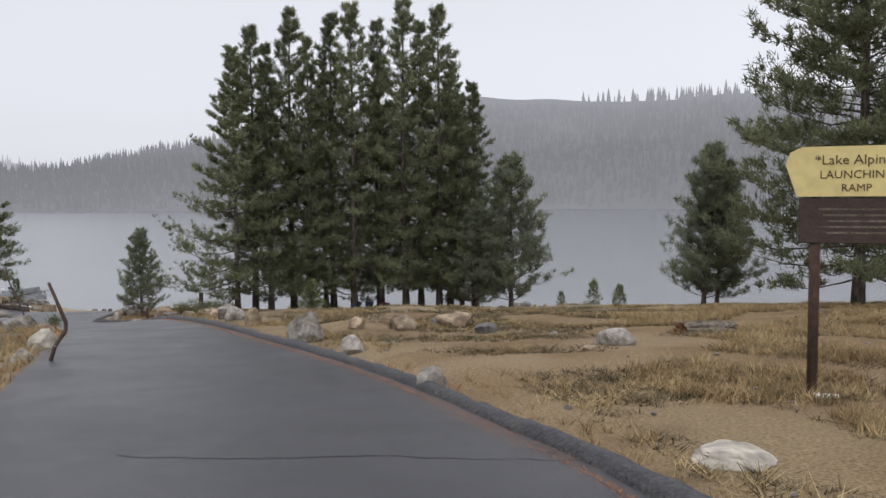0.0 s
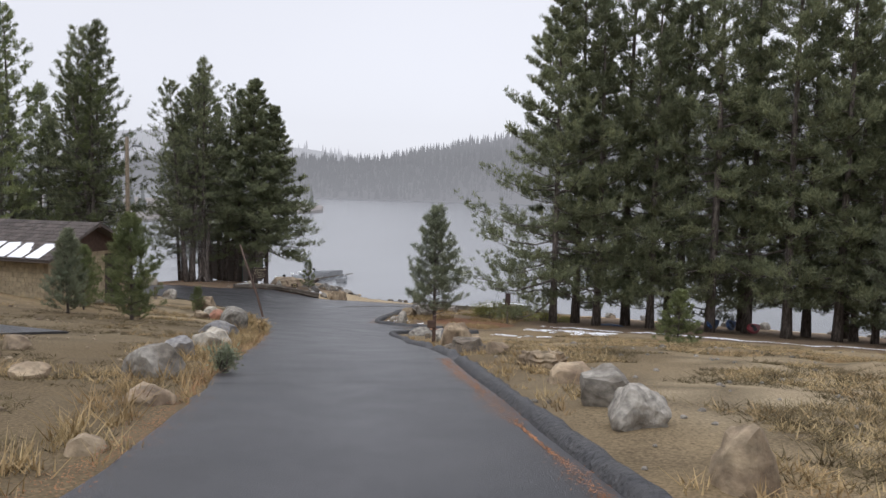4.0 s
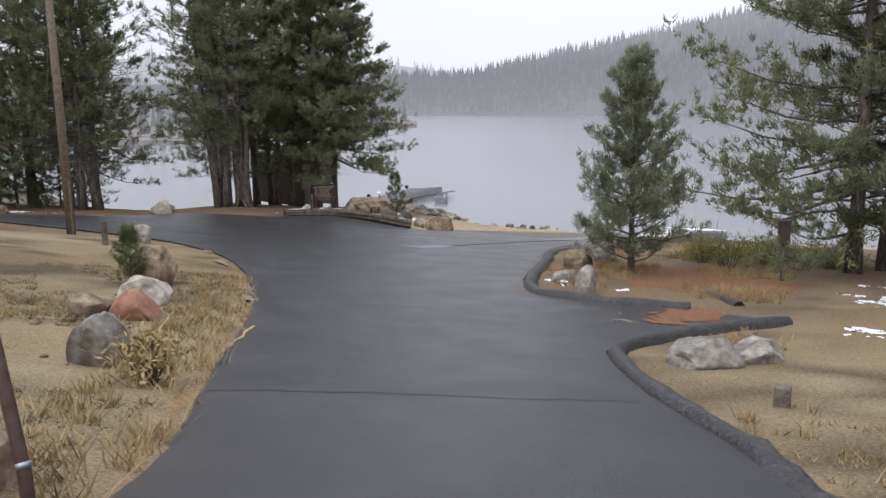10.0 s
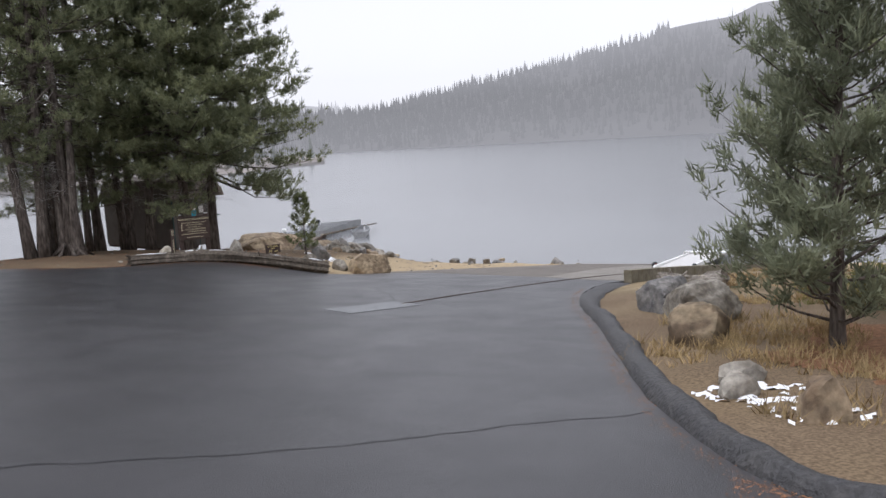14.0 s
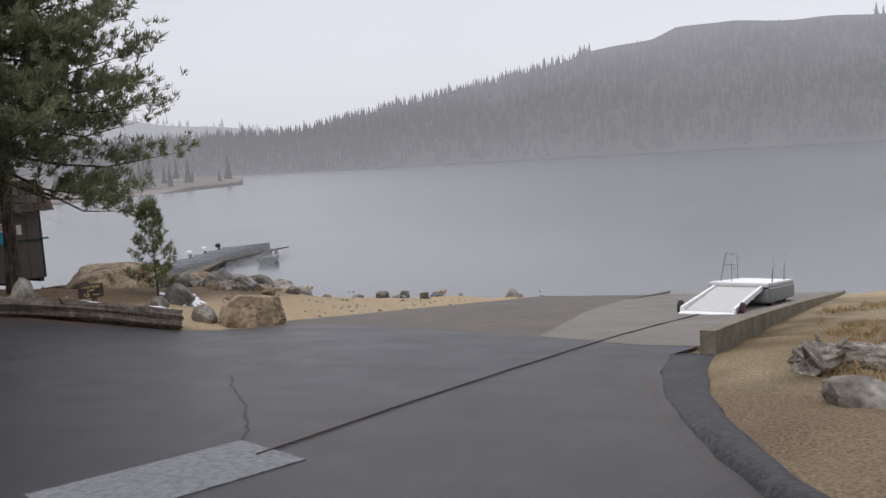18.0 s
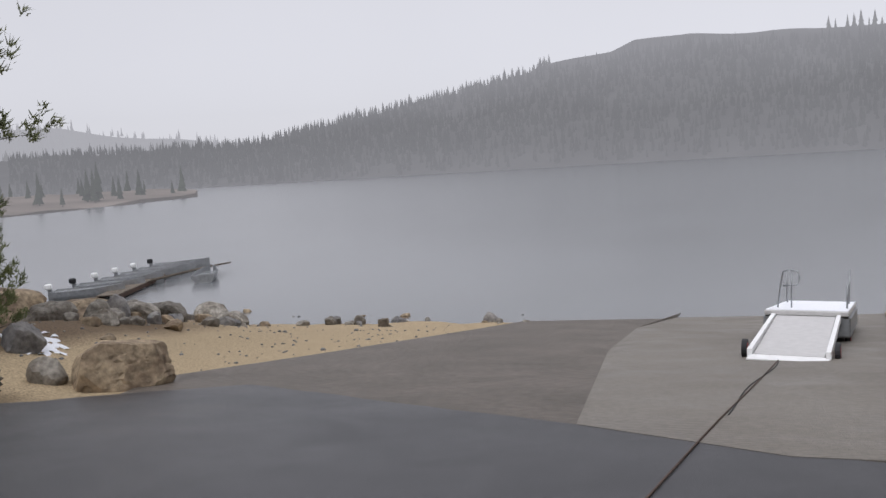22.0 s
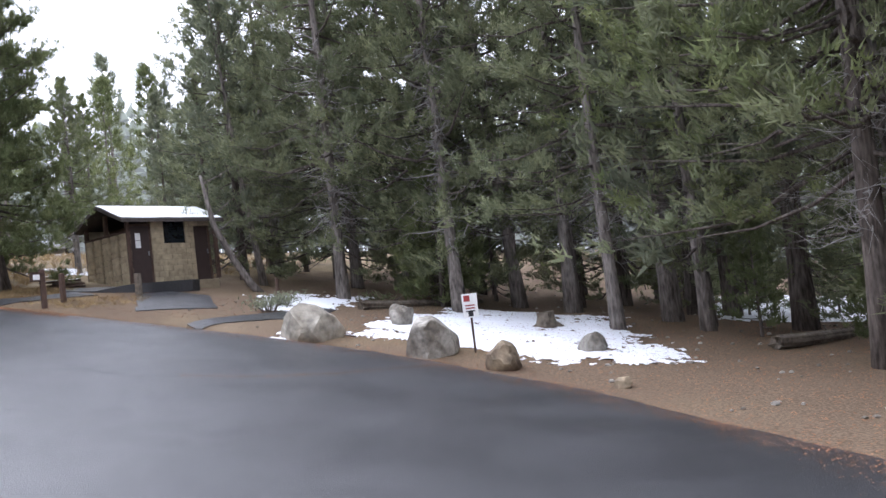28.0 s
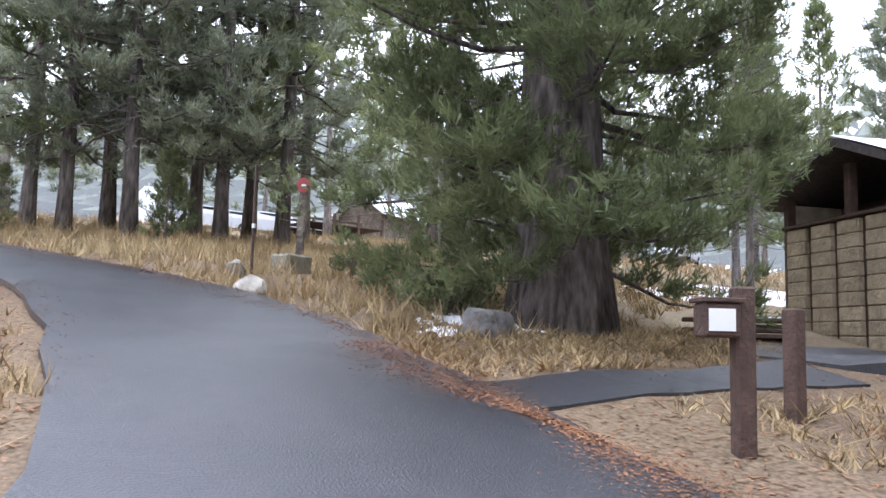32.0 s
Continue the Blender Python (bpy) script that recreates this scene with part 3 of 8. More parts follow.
gfaces = np.stack([gi[:-1, :-1].ravel(), gi[:-1, 1:].ravel(), gi[1:, 1:].ravel(), gi[1:, :-1].ravel()], 1)
def gtop(x, y):
    """Height of the ground sheet itself, with its small humps."""
    i = min(max(int(np.searchsorted(gxs, x)) - 1, 0), gw - 2)
    j = min(max(int(np.searchsorted(gys, y)) - 1, 0), gh - 2)
    u, v = (x - gxs[i]) / (gxs[i + 1] - gxs[i]), (y - gys[j]) / (gys[j + 1] - gys[j])
    return float((GZ[j, i] * (1 - u) + GZ[j, i + 1] * u) * (1 - v) + (GZ[j + 1, i] * (1 - u) + GZ[j + 1, i + 1] * u) * v)
ground = solid("ground", gverts, gfaces, GROUND, smooth=True)
tagged(ground, "sloping ground of dry grass, sand and pine litter", "ground", kind="structure")
tones = ground.data.color_attributes.new("tone", "FLOAT_COLOR", "POINT")
tones.data.foreach_set("color", np.array([(*tone(x, y), 1) for x, y in gverts[:, :2]]).ravel())

road = sheet("road", paving, 0.02, ASPHALT, 1.0)
tagged(road, "wet dark asphalt drive and parking lot", "road", kind="structure")
ramp = sheet("boat_ramp", RAMP, 0.0, SILT, 1.2)
tagged(ramp, "silty dark concrete boat ramp running into the lake", "boat ramp", kind="structure")
slab = sheet("ramp_slab", SLAB, 0.025, CONCRETE, 1.2)
tagged(slab, "cleaner pale concrete lane of the boat ramp", "concrete slab", kind="structure")
water = solid("water", [(-3000, 60, WATER_Z), (3000, 60, WATER_Z), (3000, 3000, WATER_Z), (-3000, 3000, WATER_Z)], [(0, 1, 2, 3)], WATER)
tagged(water, "still grey lake under low cloud", "lake", kind="structure")

def kerb(name, pts, width, high, label, breaks=(), spread=None):
    """A rounded, slumped berm of asphalt along the edge of the paving."""
    pts = resample(rounded(pts), 0.26)
    vs, fs = [], []
    prof = [(-0.56, -0.05), (-0.46, 0.4), (-0.26, 0.86), (0.0, 1.0), (0.24, 0.9), (0.46, 0.45), (0.56, -0.4)]
    rnd = random.Random(5)
    for i, p in enumerate(pts):
        a, b = pts[max(i - 1, 0)], pts[min(i + 1, len(pts) - 1)]
        d = Vector((b[0] - a[0], b[1] - a[1])).normalized()
        nrm = Vector((d.y, -d.x))
        k = 1 + 0.25 * noise.noise((p[0] * 0.8, p[1] * 0.8, 1)) + 0.16 * noise.noise((p[0] * 3.1, p[1] * 3.1, 4))
        low = 1.0
        for bx, by, r in breaks:
            low = min(low, max(0.12, math.hypot(p[0] - bx, p[1] - by) / r))
        if spread:
            near = max(0.0, 1 - math.hypot(p[0] - spread[0], p[1] - spread[1]) / spread[2])
            k, low = (1 + 0.4 * (k - 1)) * (1 + 0.75 * near) if near else k, min(low, 1 - 0.8 * min(1, near * 1.6)) / (1 + 0.75 * near)
        for s, h in prof:
            x, y = p[0] + nrm.x * (s + 0.5) * width * k, p[1] + nrm.y * (s + 0.5) * width * k
            vs.append((x, y, gz(x, y) + h * high * k * low + rnd.uniform(-0.02, 0.02)))
    m = len(prof)
    for i in range(len(pts) - 1):
        for k in range(m - 1):
            fs.append((i * m + k, i * m + k + 1, (i + 1) * m + k + 1, (i + 1) * m + k))
    fs += [tuple(range(m)), tuple(range(len(vs) - 1, len(vs) - 1 - m, -1))]
    ob = solid(name, vs, fs, BERM, smooth=True)
    return tagged(ob, label, "kerb", "asphalt kerbs", "structure")
kerb("kerb_1", KERB_EAST[2:], 0.31, 0.15, "rounded black asphalt berm along the drive", [(-14.5, 40.5, 1.2), (-19.4, 50.0, 0.9), (-12.3, 36, 1.0)])
kerb("kerb_2", KERB_ISLAND, 0.40, 0.18, "rounded black asphalt berm round the planted island", [(-31.6, 82.9, 2.6)], (-31.6, 82.9, 7.5))

# ---- far side of the lake ----
RIDGE = [(-100, 6), (-70, 6.8), (-40, 7.2), (-22, 7.1), (-15, 6.95), (-8, 7.3), (-4, 7.65), (-0.5, 7.55), (1, 7.0), (5.7, 6.5), (6.3, 6.1), (8, 5.7), (12, 4.85), (15.5, 4.2), (18.5, 3.75), (21.4, 3.05), (25.6, 2.3), (30, 2.3), (36, 2.2), (45, 1.9), (70, 1.6), (100, 1.5)]
SHORE = [(-100, 620), (-40, 640), (-10, 640), (10, 680), (24, 760), (34, 900), (50, 900), (100, 900)]
def far_slope(name, lo, hi, ridge, shore, back, mat, label):
    vs, fs = [], []
    angs, rings = np.arange(lo, hi, 0.5), 14
    for b in angs:
        r0 = float(along(shore, b))
        top = math.tan(radians(float(along(ridge, b)))) * (r0 + back) + 4
        for k in range(rings):
            t = k / (rings - 1)
            r = r0 + back * t
            h = WATER_Z - 0.5 + top * (t ** 0.85) + (5 * noise.noise((b * 0.25, t * 3, 2)) * t if t > 0 else 0)
            vs.append((-32 - r * math.sin(radians(b)), 70 + r * math.cos(radians(b)), h))
    for i in range(len(angs) - 1):
        for k in range(rings - 1):
            fs.append((i * rings + k, i * rings + k + 1, (i + 1) * rings + k + 1, (i + 1) * rings + k))
    ob = solid(name, vs, fs, mat, smooth=True)
    return tagged(ob, label, "hillside", kind="structure")
# Both hills get their haze from their material, as emission.
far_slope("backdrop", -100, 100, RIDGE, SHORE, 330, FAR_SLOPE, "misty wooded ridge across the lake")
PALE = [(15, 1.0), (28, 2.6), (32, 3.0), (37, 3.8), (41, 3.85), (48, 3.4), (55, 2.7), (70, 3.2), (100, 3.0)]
far_slope("backdrop_2", 15, 100, PALE, [(15, 1300), (100, 1300)], 300, HAZED_WOOD, "pale hill almost lost in cloud")
def far_trees(name, lo, hi, ridge, shore, back, count, mat, label, size=(11, 20), tmin=0.0):
    """A stand of small far conifers, too many to count."""
    rnd, vs, fs = random.Random(name), [], []
    for _ in range(count):
        b = rnd.uniform(lo, hi)
        t = tmin + (1 - tmin) * rnd.random() * (0.86 if b < 5 else 1)
        r0 = float(along(shore, b))
        r = r0 + 6 + back * t
        top = math.tan(radians(float(along(ridge, b)))) * (r0 + back) + 4
        z = WATER_Z - 0.8 + top * (t ** 0.85)
        x, y = -32 - r * math.sin(radians(b)), 70 + r * math.cos(radians(b))
        h = rnd.uniform(*size) * (1.25 if rnd.random() < 0.12 else 1)
        w = h * rnd.uniform(0.13, 0.2)
        ph = rnd.random() * 6
        for z0, z1, q in ((0.05, 0.55, 1.0), (0.3, 0.8, 0.72), (0.55, 1.0, 0.42)):
            i = len(vs)
            for k in range(5):
                a = ph + k * 1.2566
                j = w * q * rnd.uniform(0.7, 1.25)
                vs.append((x + j * math.cos(a), y + j * math.sin(a), z + h * z0))
            vs.append((x, y, z + h * z1))
            fs += [(i + k, i + (k + 1) % 5, i + 5) for k in range(5)]
    ob = solid(name, vs, fs, mat)
    return tagged(ob, label, "forest", kind="stuff")
# These far trees too have haze mixed in as grey emission.
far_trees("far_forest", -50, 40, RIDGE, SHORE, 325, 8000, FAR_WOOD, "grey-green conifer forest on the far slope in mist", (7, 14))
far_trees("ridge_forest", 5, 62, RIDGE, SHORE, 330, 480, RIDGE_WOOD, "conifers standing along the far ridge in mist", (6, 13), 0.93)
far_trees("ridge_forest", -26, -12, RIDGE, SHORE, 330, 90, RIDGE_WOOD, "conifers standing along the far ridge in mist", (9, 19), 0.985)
far_trees("pale_forest", 25, 80, PALE, [(15, 1300), (100, 1300)], 300, 1500, HAZED_WOOD, "pale distant forest lost in cloud", (12, 20))
def land_point():
    """The low rocky spit across the bay, with its small trees."""
    base = [(-232, 425), (-214, 400), (-203, 330), (-200, 272), (-207, 229), (-230, 190), (-420, 150), (-700, 250), (-600, 420), (-330, 440)]
    # Spit and its trees carry painted haze: part of their colour glows grey.
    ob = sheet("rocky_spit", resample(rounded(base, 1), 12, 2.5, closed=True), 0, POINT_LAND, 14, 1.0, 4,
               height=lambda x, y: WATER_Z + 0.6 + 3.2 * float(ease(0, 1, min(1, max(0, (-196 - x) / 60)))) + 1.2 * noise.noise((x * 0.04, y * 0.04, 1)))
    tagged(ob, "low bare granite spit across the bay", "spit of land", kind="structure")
    rnd = random.Random(9)
    for k in range(62):
        y = rnd.uniform(195, 420)
        x = -212 - rnd.random() ** 1.5 * 150 - abs(y - 300) * 0.1
        h = rnd.uniform(6, 15)
        if k > 44:
            x, y, h = rnd.uniform(-262, -214), rnd.uniform(238, 285), rnd.uniform(9, 15)
        t = empty("spit_conifer", x, y, WATER_Z + 1.2)
        tagged(t, "small far conifer on the granite spit", "tree", "conifers on the spit")
        vs, fs = [], []
        for z0, z1, q in ((0.08, 0.5, 1.0), (0.25, 0.7, 0.8), (0.45, 0.88, 0.55), (0.65, 1.0, 0.32)):
            i = len(vs)
            for k in range(9):
                a, j = k * 0.698, h * 0.17 * q * rnd.uniform(0.55, 1.2)
                vs.append((j * math.cos(a), j * math.sin(a), h * (z0 + rnd.uniform(-0.03, 0.03))))
            vs.append((0, 0, h * z1))
            fs += [(i + k, i + (k + 1) % 9, i + 9) for k in range(9)]
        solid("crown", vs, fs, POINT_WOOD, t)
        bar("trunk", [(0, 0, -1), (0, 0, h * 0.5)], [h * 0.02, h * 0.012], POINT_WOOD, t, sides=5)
land_point()

# ---- conifers ----
def conifer(name, seed, H, crown0, R, limbs, tufts, blades, needle_mat, bark, blade=(0.30, 0.06), droop=0.25, cone=1.0, dead=0, trunk_r=None, lean=0.0, gap=0.0):
    """A tapered trunk with limbs, and a crown of needle tufts along the limbs, ragged and full of gaps."""
    rnd = np.random.RandomState(seed)
    root = empty(name, 0, 0, 0)
    r0 = trunk_r or (0.0095 * H + 0.03)
    levels = 12
    bend = rnd.uniform(-1, 1, 2) * H * 0.008
    def spine(z):
        t = z / H
        return Vector((lean * H * t + bend[0] * math.sin(t * 4), bend[1] * math.sin(t * 3.3), z))
    pts = [spine(H * k / levels) for k in range(levels + 1)]
    pts[0].z = -0.5
    radii = [max(0.012, r0 * (1 - k / levels) ** 0.8) for k in range(levels + 1)]
    radii[0] = r0 * 1.35
    tv, tf = tube(pts, radii, 10)
    lv, lf = [], []
    P, D, S = [], [], []
    for i in range(limbs):
        u = (i + rnd.rand()) / limbs
        z = H * (crown0 + (0.985 - crown0) * u ** 0.9)
        rel = (z / H - crown0) / (1 - crown0)
        if gap and rnd.rand() < gap:
            continue
        prof = (1 - rel) ** cone * (0.55 + 0.45 * min(1, rel * 6 + 0.35)) + 0.045
        L = R * prof * rnd.uniform(0.6, 1.12)
        az = i * 2.39996 + rnd.uniform(-0.5, 0.5)
        rise = -droop + (droop + 0.65) * rel + rnd.uniform(-0.16, 0.16)
        d = Vector((math.cos(az), math.sin(az), rise)).normalized()
        o = spine(z)
        tip = o + d * L + Vector((0, 0, 0.10 * L))
        midp = o + d * (L * 0.55) + Vector((0, 0, -0.03 * L))
        near = o + d * (L * 0.28) + Vector((0, 0, -0.03 * L)) + Vector(rnd.uniform(-0.05, 0.05, 3)) * L
        a, b = tube([o, near, midp, tip], [max(0.012, 0.012 * L + 0.012), 0.009 * L + 0.008, 0.006 * L + 0.006, 0.003], 4, cap=False)
        k0 = len(lv)
        lv += a
        lf += [tuple(j + k0 for j in f) for f in b]
        n = max(3, int(tufts * (0.35 + 0.65 * L / R)))
        side = d.cross(Vector((0, 0, 1))).normalized()
        per = 5
        for k in range(max(2, round(n / per))):
            # a twig that leaves the limb sideways and turns up, thick with needles to its tip
            t = 1.0 if k == 0 else 0.18 + 0.8 * rnd.rand() ** 0.8
            way = 0.0 if k == 0 else (1 if k % 2 else -1) * rnd.uniform(0.5, 1.4)
            root_at = o + d * (L * t * 0.94) + Vector((0, 0, 0.10 * L * t * t - 0.02 * L))
            aim = (d * 0.7 + side * way + Vector((0, 0, rnd.uniform(0.05, 0.85)))).normalized()
            reach = L * rnd.uniform(0.17, 0.36) * (1.2 - 0.55 * t) + 0.18
            for j in range(per):
                q = (j + rnd.rand()) / per
                P.append(root_at + aim * (reach * q) + Vector((0, 0, 0.16 * reach * q * q)) + Vector(rnd.normal(size=3)) * 0.035 * (1 + L * 0.25))
                D.append((aim * 0.75 + Vector((0, 0, 0.35 + 0.4 * q))).normalized())
                S.append(rnd.uniform(0.75, 1.25) * (1.1 - 0.25 * q))
    live = len(lf)
    for i in range(dead):
        z = H * rnd.uniform(0.12, max(0.2, crown0 + (0.1 if dead < 100 else 0.3)))
        az = rnd.rand() * 6.283
        L = R * rnd.uniform(0.18, 0.5)
        o = spine(z)
        last, rr = o, 0.017 if dead < 100 else 0.03
        d = Vector((math.cos(az), math.sin(az), rnd.uniform(-0.35, 0.15)))
        for s in range(4):
            nxt = last + (d + Vector(rnd.uniform(-0.6, 0.6, 3))).normalized() * L / 4
            a, b = tube([last, nxt], [rr, rr * 0.6], 4, cap=False)
            k0 = len(lv)
            lv += a
            lf += [tuple(j + k0 for j in f) for f in b]
            if s:
                tw = last + Vector(rnd.uniform(-0.6, 0.6, 3)) * L * 0.6
                a, b = tube([last, tw], [rr * 0.5, 0.003], 3, cap=False)
                k0 = len(lv)
                lv += a
                lf += [tuple(j + k0 for j in f) for f in b]
            last, rr = nxt, rr * 0.6
    k0, live = len(tv), len(tf) + live
    body = solid("trunk", tv + lv, tf + [tuple(j + k0 for j in f) for f in lf], bark, root, smooth=True)
    body.data.materials.append(DEADWOOD)
    body.data.materials.append(BARK)
    body.data.polygons.foreach_set("material_index", [1 if k >= live else 2 if k >= len(tf) else 0 for k in range(len(body.data.polygons))])
    P, D, S = np.array(P), np.array(D), np.array(S)
    n = len(P)
    rdir = rnd.normal(size=(n, blades, 3)) * 0.55 + D[:, None]
    rdir /= np.linalg.norm(rdir, axis=2, keepdims=True)
    wid = np.cross(rdir, rnd.normal(size=(n, blades, 3)))
    wid /= np.linalg.norm(wid, axis=2, keepdims=True) + 1e-9
    ln = blade[0] * S[:, None, None] * rnd.uniform(0.6, 1.25, (n, blades, 1))
    base = P[:, None] + rnd.normal(size=(n, blades, 3)) * blade[0] * 0.24
    v0 = base - wid * blade[1] * 0.5
    v1 = base + wid * blade[1] * 0.5
    v2 = base + rdir * ln
    verts = np.stack([v0, v1, v2], 2).reshape(-1, 3)
    m = n * blades
    me = bpy.data.meshes.new("crown")
    me.vertices.add(3 * m)
    me.vertices.foreach_set("co", verts.ravel())
    me.loops.add(3 * m)
    me.loops.foreach_set("vertex_index", np.arange(3 * m))
    me.polygons.add(m)
    me.polygons.foreach_set("loop_start", np.arange(0, 3 * m, 3))
    me.update()
    me.validate()
    link("crown", me, needle_mat, root)
    return root
def plant(ob, x, y, s=1.0, turn=0.0, tilt=0.0, z=None, label="", category="pine tree", group="", squash=1.0):
    m = pose(x, y, gz(x, y) - 0.05 if z is None else z, 0, tilt, turn) @ Matrix.Diagonal((s, s, s * squash, 1))
    t = copy_thing(ob, m)
    return tagged(t, label, category, group)
TALL = [conifer("lodgepole_pine", 11 + k, 22.0, (0.05, 0.07, 0.11, 0.05)[k], (5.0, 4.4, 4.6, 7.2)[k], 120, (46, 42, 44, 80)[k], (10, 10, 10, 14)[k], NEEDLE, BARK, ((0.32, 0.055), (0.32, 0.055), (0.32, 0.055), (0.27, 0.05))[k], 0.2, (1.0, 1.1, 0.95, 1.15)[k], 16, gap=0.14) for k in range(4)]
SPARSE = [conifer("lodgepole_pine", 31 + k, 20.0, (0.21, 0.28)[k], (3.8, 3.4)[k], 78, 28, 12, NEEDLE, BARK, (0.25, 0.035), 0.2, 0.9, 40, gap=0.12, trunk_r=0.21) for k in range(2)]
POINTED = [conifer("lodgepole_pine", 41 + k, 20.0, (0.17, 0.20)[k], (6.3, 4.4)[k], 120, (104, 34)[k], (16, 13)[k], NEEDLE, BARK, (0.25, (0.047, 0.042)[k]), 0.28, 1.05, 36, gap=0.06, trunk_r=0.24) for k in range(2)]
FOREST = [conifer("forest_pine", 51 + k, 18.0, (0.10, 0.16, 0.22)[k], (4.8, 4.2, 4.5)[k], 80, 29, 13, (NEEDLE, NEEDLE_LIGHT, NEEDLE)[k], (GREYBARK, BARK, GREYBARK)[k], (0.25, 0.044), 0.3, 0.9, 44, gap=0.07) for k in range(3)]
CLUSTER = [conifer("lodgepole_pine", 35 + k, 20.0, (0.22, 0.26)[k], (4.8, 4.3)[k], 92, 30, 12, NEEDLE, BARK, (0.25, 0.042), 0.25, 0.8, 44, gap=0.12, trunk_r=0.24) for k in range(2)]
DENSE = conifer("dark_fir", 66, 17.0, 0.07, 4.6, 116, 28, 10, NEEDLE, BARK, (0.28, 0.055), 0.4, 0.85, 10)
# Paler needles on these also paint in the mist of the farther trees.
BACK = [conifer("forest_pine", 61 + k, 19.0, (0.12, 0.2, 0.28)[k], (3.6, 3.0, 3.3)[k], 60, 14, 6, (NEEDLE_BLUE, NEEDLE_BLUE, NEEDLE_LIGHT)[k], (GREYBARK, BARK, GREYBARK)[k], (0.62, 0.13), 0.3, 0.85, 10, gap=0.05) for k in range(3)]
TWIGGY = conifer("forest_pine", 88, 18.0, 0.20, 4.4, 84, 30, 13, NEEDLE, GREYBARK, (0.25, 0.046), 0.35, 0.85, 130, gap=0.07)
WAYOUT = [conifer("forest_pine", 57 + k, 17.0, (0.15, 0.12)[k], (3.7, 3.5)[k], 96, 34, 13, (NEEDLE_BLUE, NEEDLE_LIGHT)[k], (BARK, GREYBARK)[k], (0.27, 0.052), 0.42, 0.85, 22, gap=0.12) for k in range(2)]
MEADOW = conifer("broad_pine", 67, 24.0, 0.05, 6.4, 190, 56, 13, NEEDLE, BARK, (0.36, 0.07), 0.15, 0.7, 8)
SWEEP = conifer("spreading_fir", 68, 14.0, 0.06, 3.55, 210, 84, 19, NEEDLE_LIGHT, BARK, (0.17, 0.028), 0.30, 0.75, 0, trunk_r=0.6)
YOUNG = [conifer("young_pine", 71 + k, 7.6, 0.05, (2.3, 2.1, 2.4)[k], 120, 26, 13, (NEEDLE_BLUE, NEEDLE_BLUE, NEEDLE_LIGHT)[k], BARK, (0.24, 0.038), -0.3, 0.72, 0, trunk_r=0.12, gap=0.06) for k in range(3)]
SMALL = [conifer("pine_sapling", 81 + k, 3.0, 0.08, (0.78, 0.9)[k], (34, 60)[k], (14, 14)[k], 9, NEEDLE_LIGHT, BARK, (0.17, 0.036), -0.1, 0.6, 0, trunk_r=0.045) for k in range(2)]
FIR = conifer("young_fir", 95, 5.0, 0.04, 1.5, 80, 18, 10, NEEDLE_LIGHT, BARK, (0.22, 0.05), 0.1, 0.75, 0, trunk_r=0.09)
PROTOS = [DENSE, MEADOW, TWIGGY] + WAYOUT + CLUSTER + TALL + SPARSE + POINTED + FOREST + BACK + [SWEEP] + YOUNG + SMALL + [FIR]
rt = random.Random(4)
# stand of tall pines east of the drive, by the water
for k, (x, y, s, q) in enumerate([(-19.1, 76.4, 1.12, 3), (-18.0, 78.8, 1.24, 0), (-16.2, 77.4, 1.14, 1), (-14.6, 80.6, 1.34, 2), (-12.6, 78.4, 1.18, 1), (-10.8, 81.2, 1.32, 0), (-8.6, 79.2, 1.34, 2), (-6.2, 82.0, 1.3, 1),
                                  (-3.6, 79.6, 1.36, 2), (-2.2, 82.6, 1.3, 1), (-0.4, 80.4, 1.34, 0), (0.8, 82.2, 1.12, 2), (1.8, 79.8, 0.95, 1), (-12.0, 84.6, 1.1, 0), (-6.6, 85.4, 1.2, 1), (0.6, 85.6, 1.0, 2), (3.0, 81.4, 1.02, 0)]):
    plant(TALL[q], x, y, s, k * 77, 0, None, "tall dark lodgepole pine in the lakeside stand", "pine tree", "pines of the lakeside stand")
plant(YOUNG[0], 6.4, 77.6, 2.05, 40, 0, None, "broad dense pine at the end of the lakeside stand", "pine tree", "", 0.92)
plant(YOUNG[1], 3.2, 77.4, 1.5, 140, 0, None, "broad dense pine at the end of the lakeside stand", "pine tree", "", 0.9)
plant(FIR, -8.9, 55.6, 0.66, 10, 0, None, "small bright green fir on the dry meadow", "fir tree", "", 0.72)
# point of land with the boat shed
for k, (x, y, s, q) in enumerate([(-62.3, 91.2, 0.95, 0), (-63.1, 91.7, 0.9, 1), (-59.6, 90.4, 1.02, 2), (-55.2, 88.5, 0.98, 1), (-53.8, 88.2, 0.95, 2), (-51.6, 88.3, 1.0, 0), (-50.8, 89.0, 0.88, 3), (-53.6, 90.4, 0.94, 0), (-57.0, 90.1, 0.9, 1)]):
    plant((SPARSE + POINTED)[(0, 3, 1, 0, 3, 2, 2, 1, 3)[k]], x, y, s, k * 61 + 20, rt.uniform(-3, 3), None, "tall pine on the needle-covered point", "pine tree", "pines on the point")

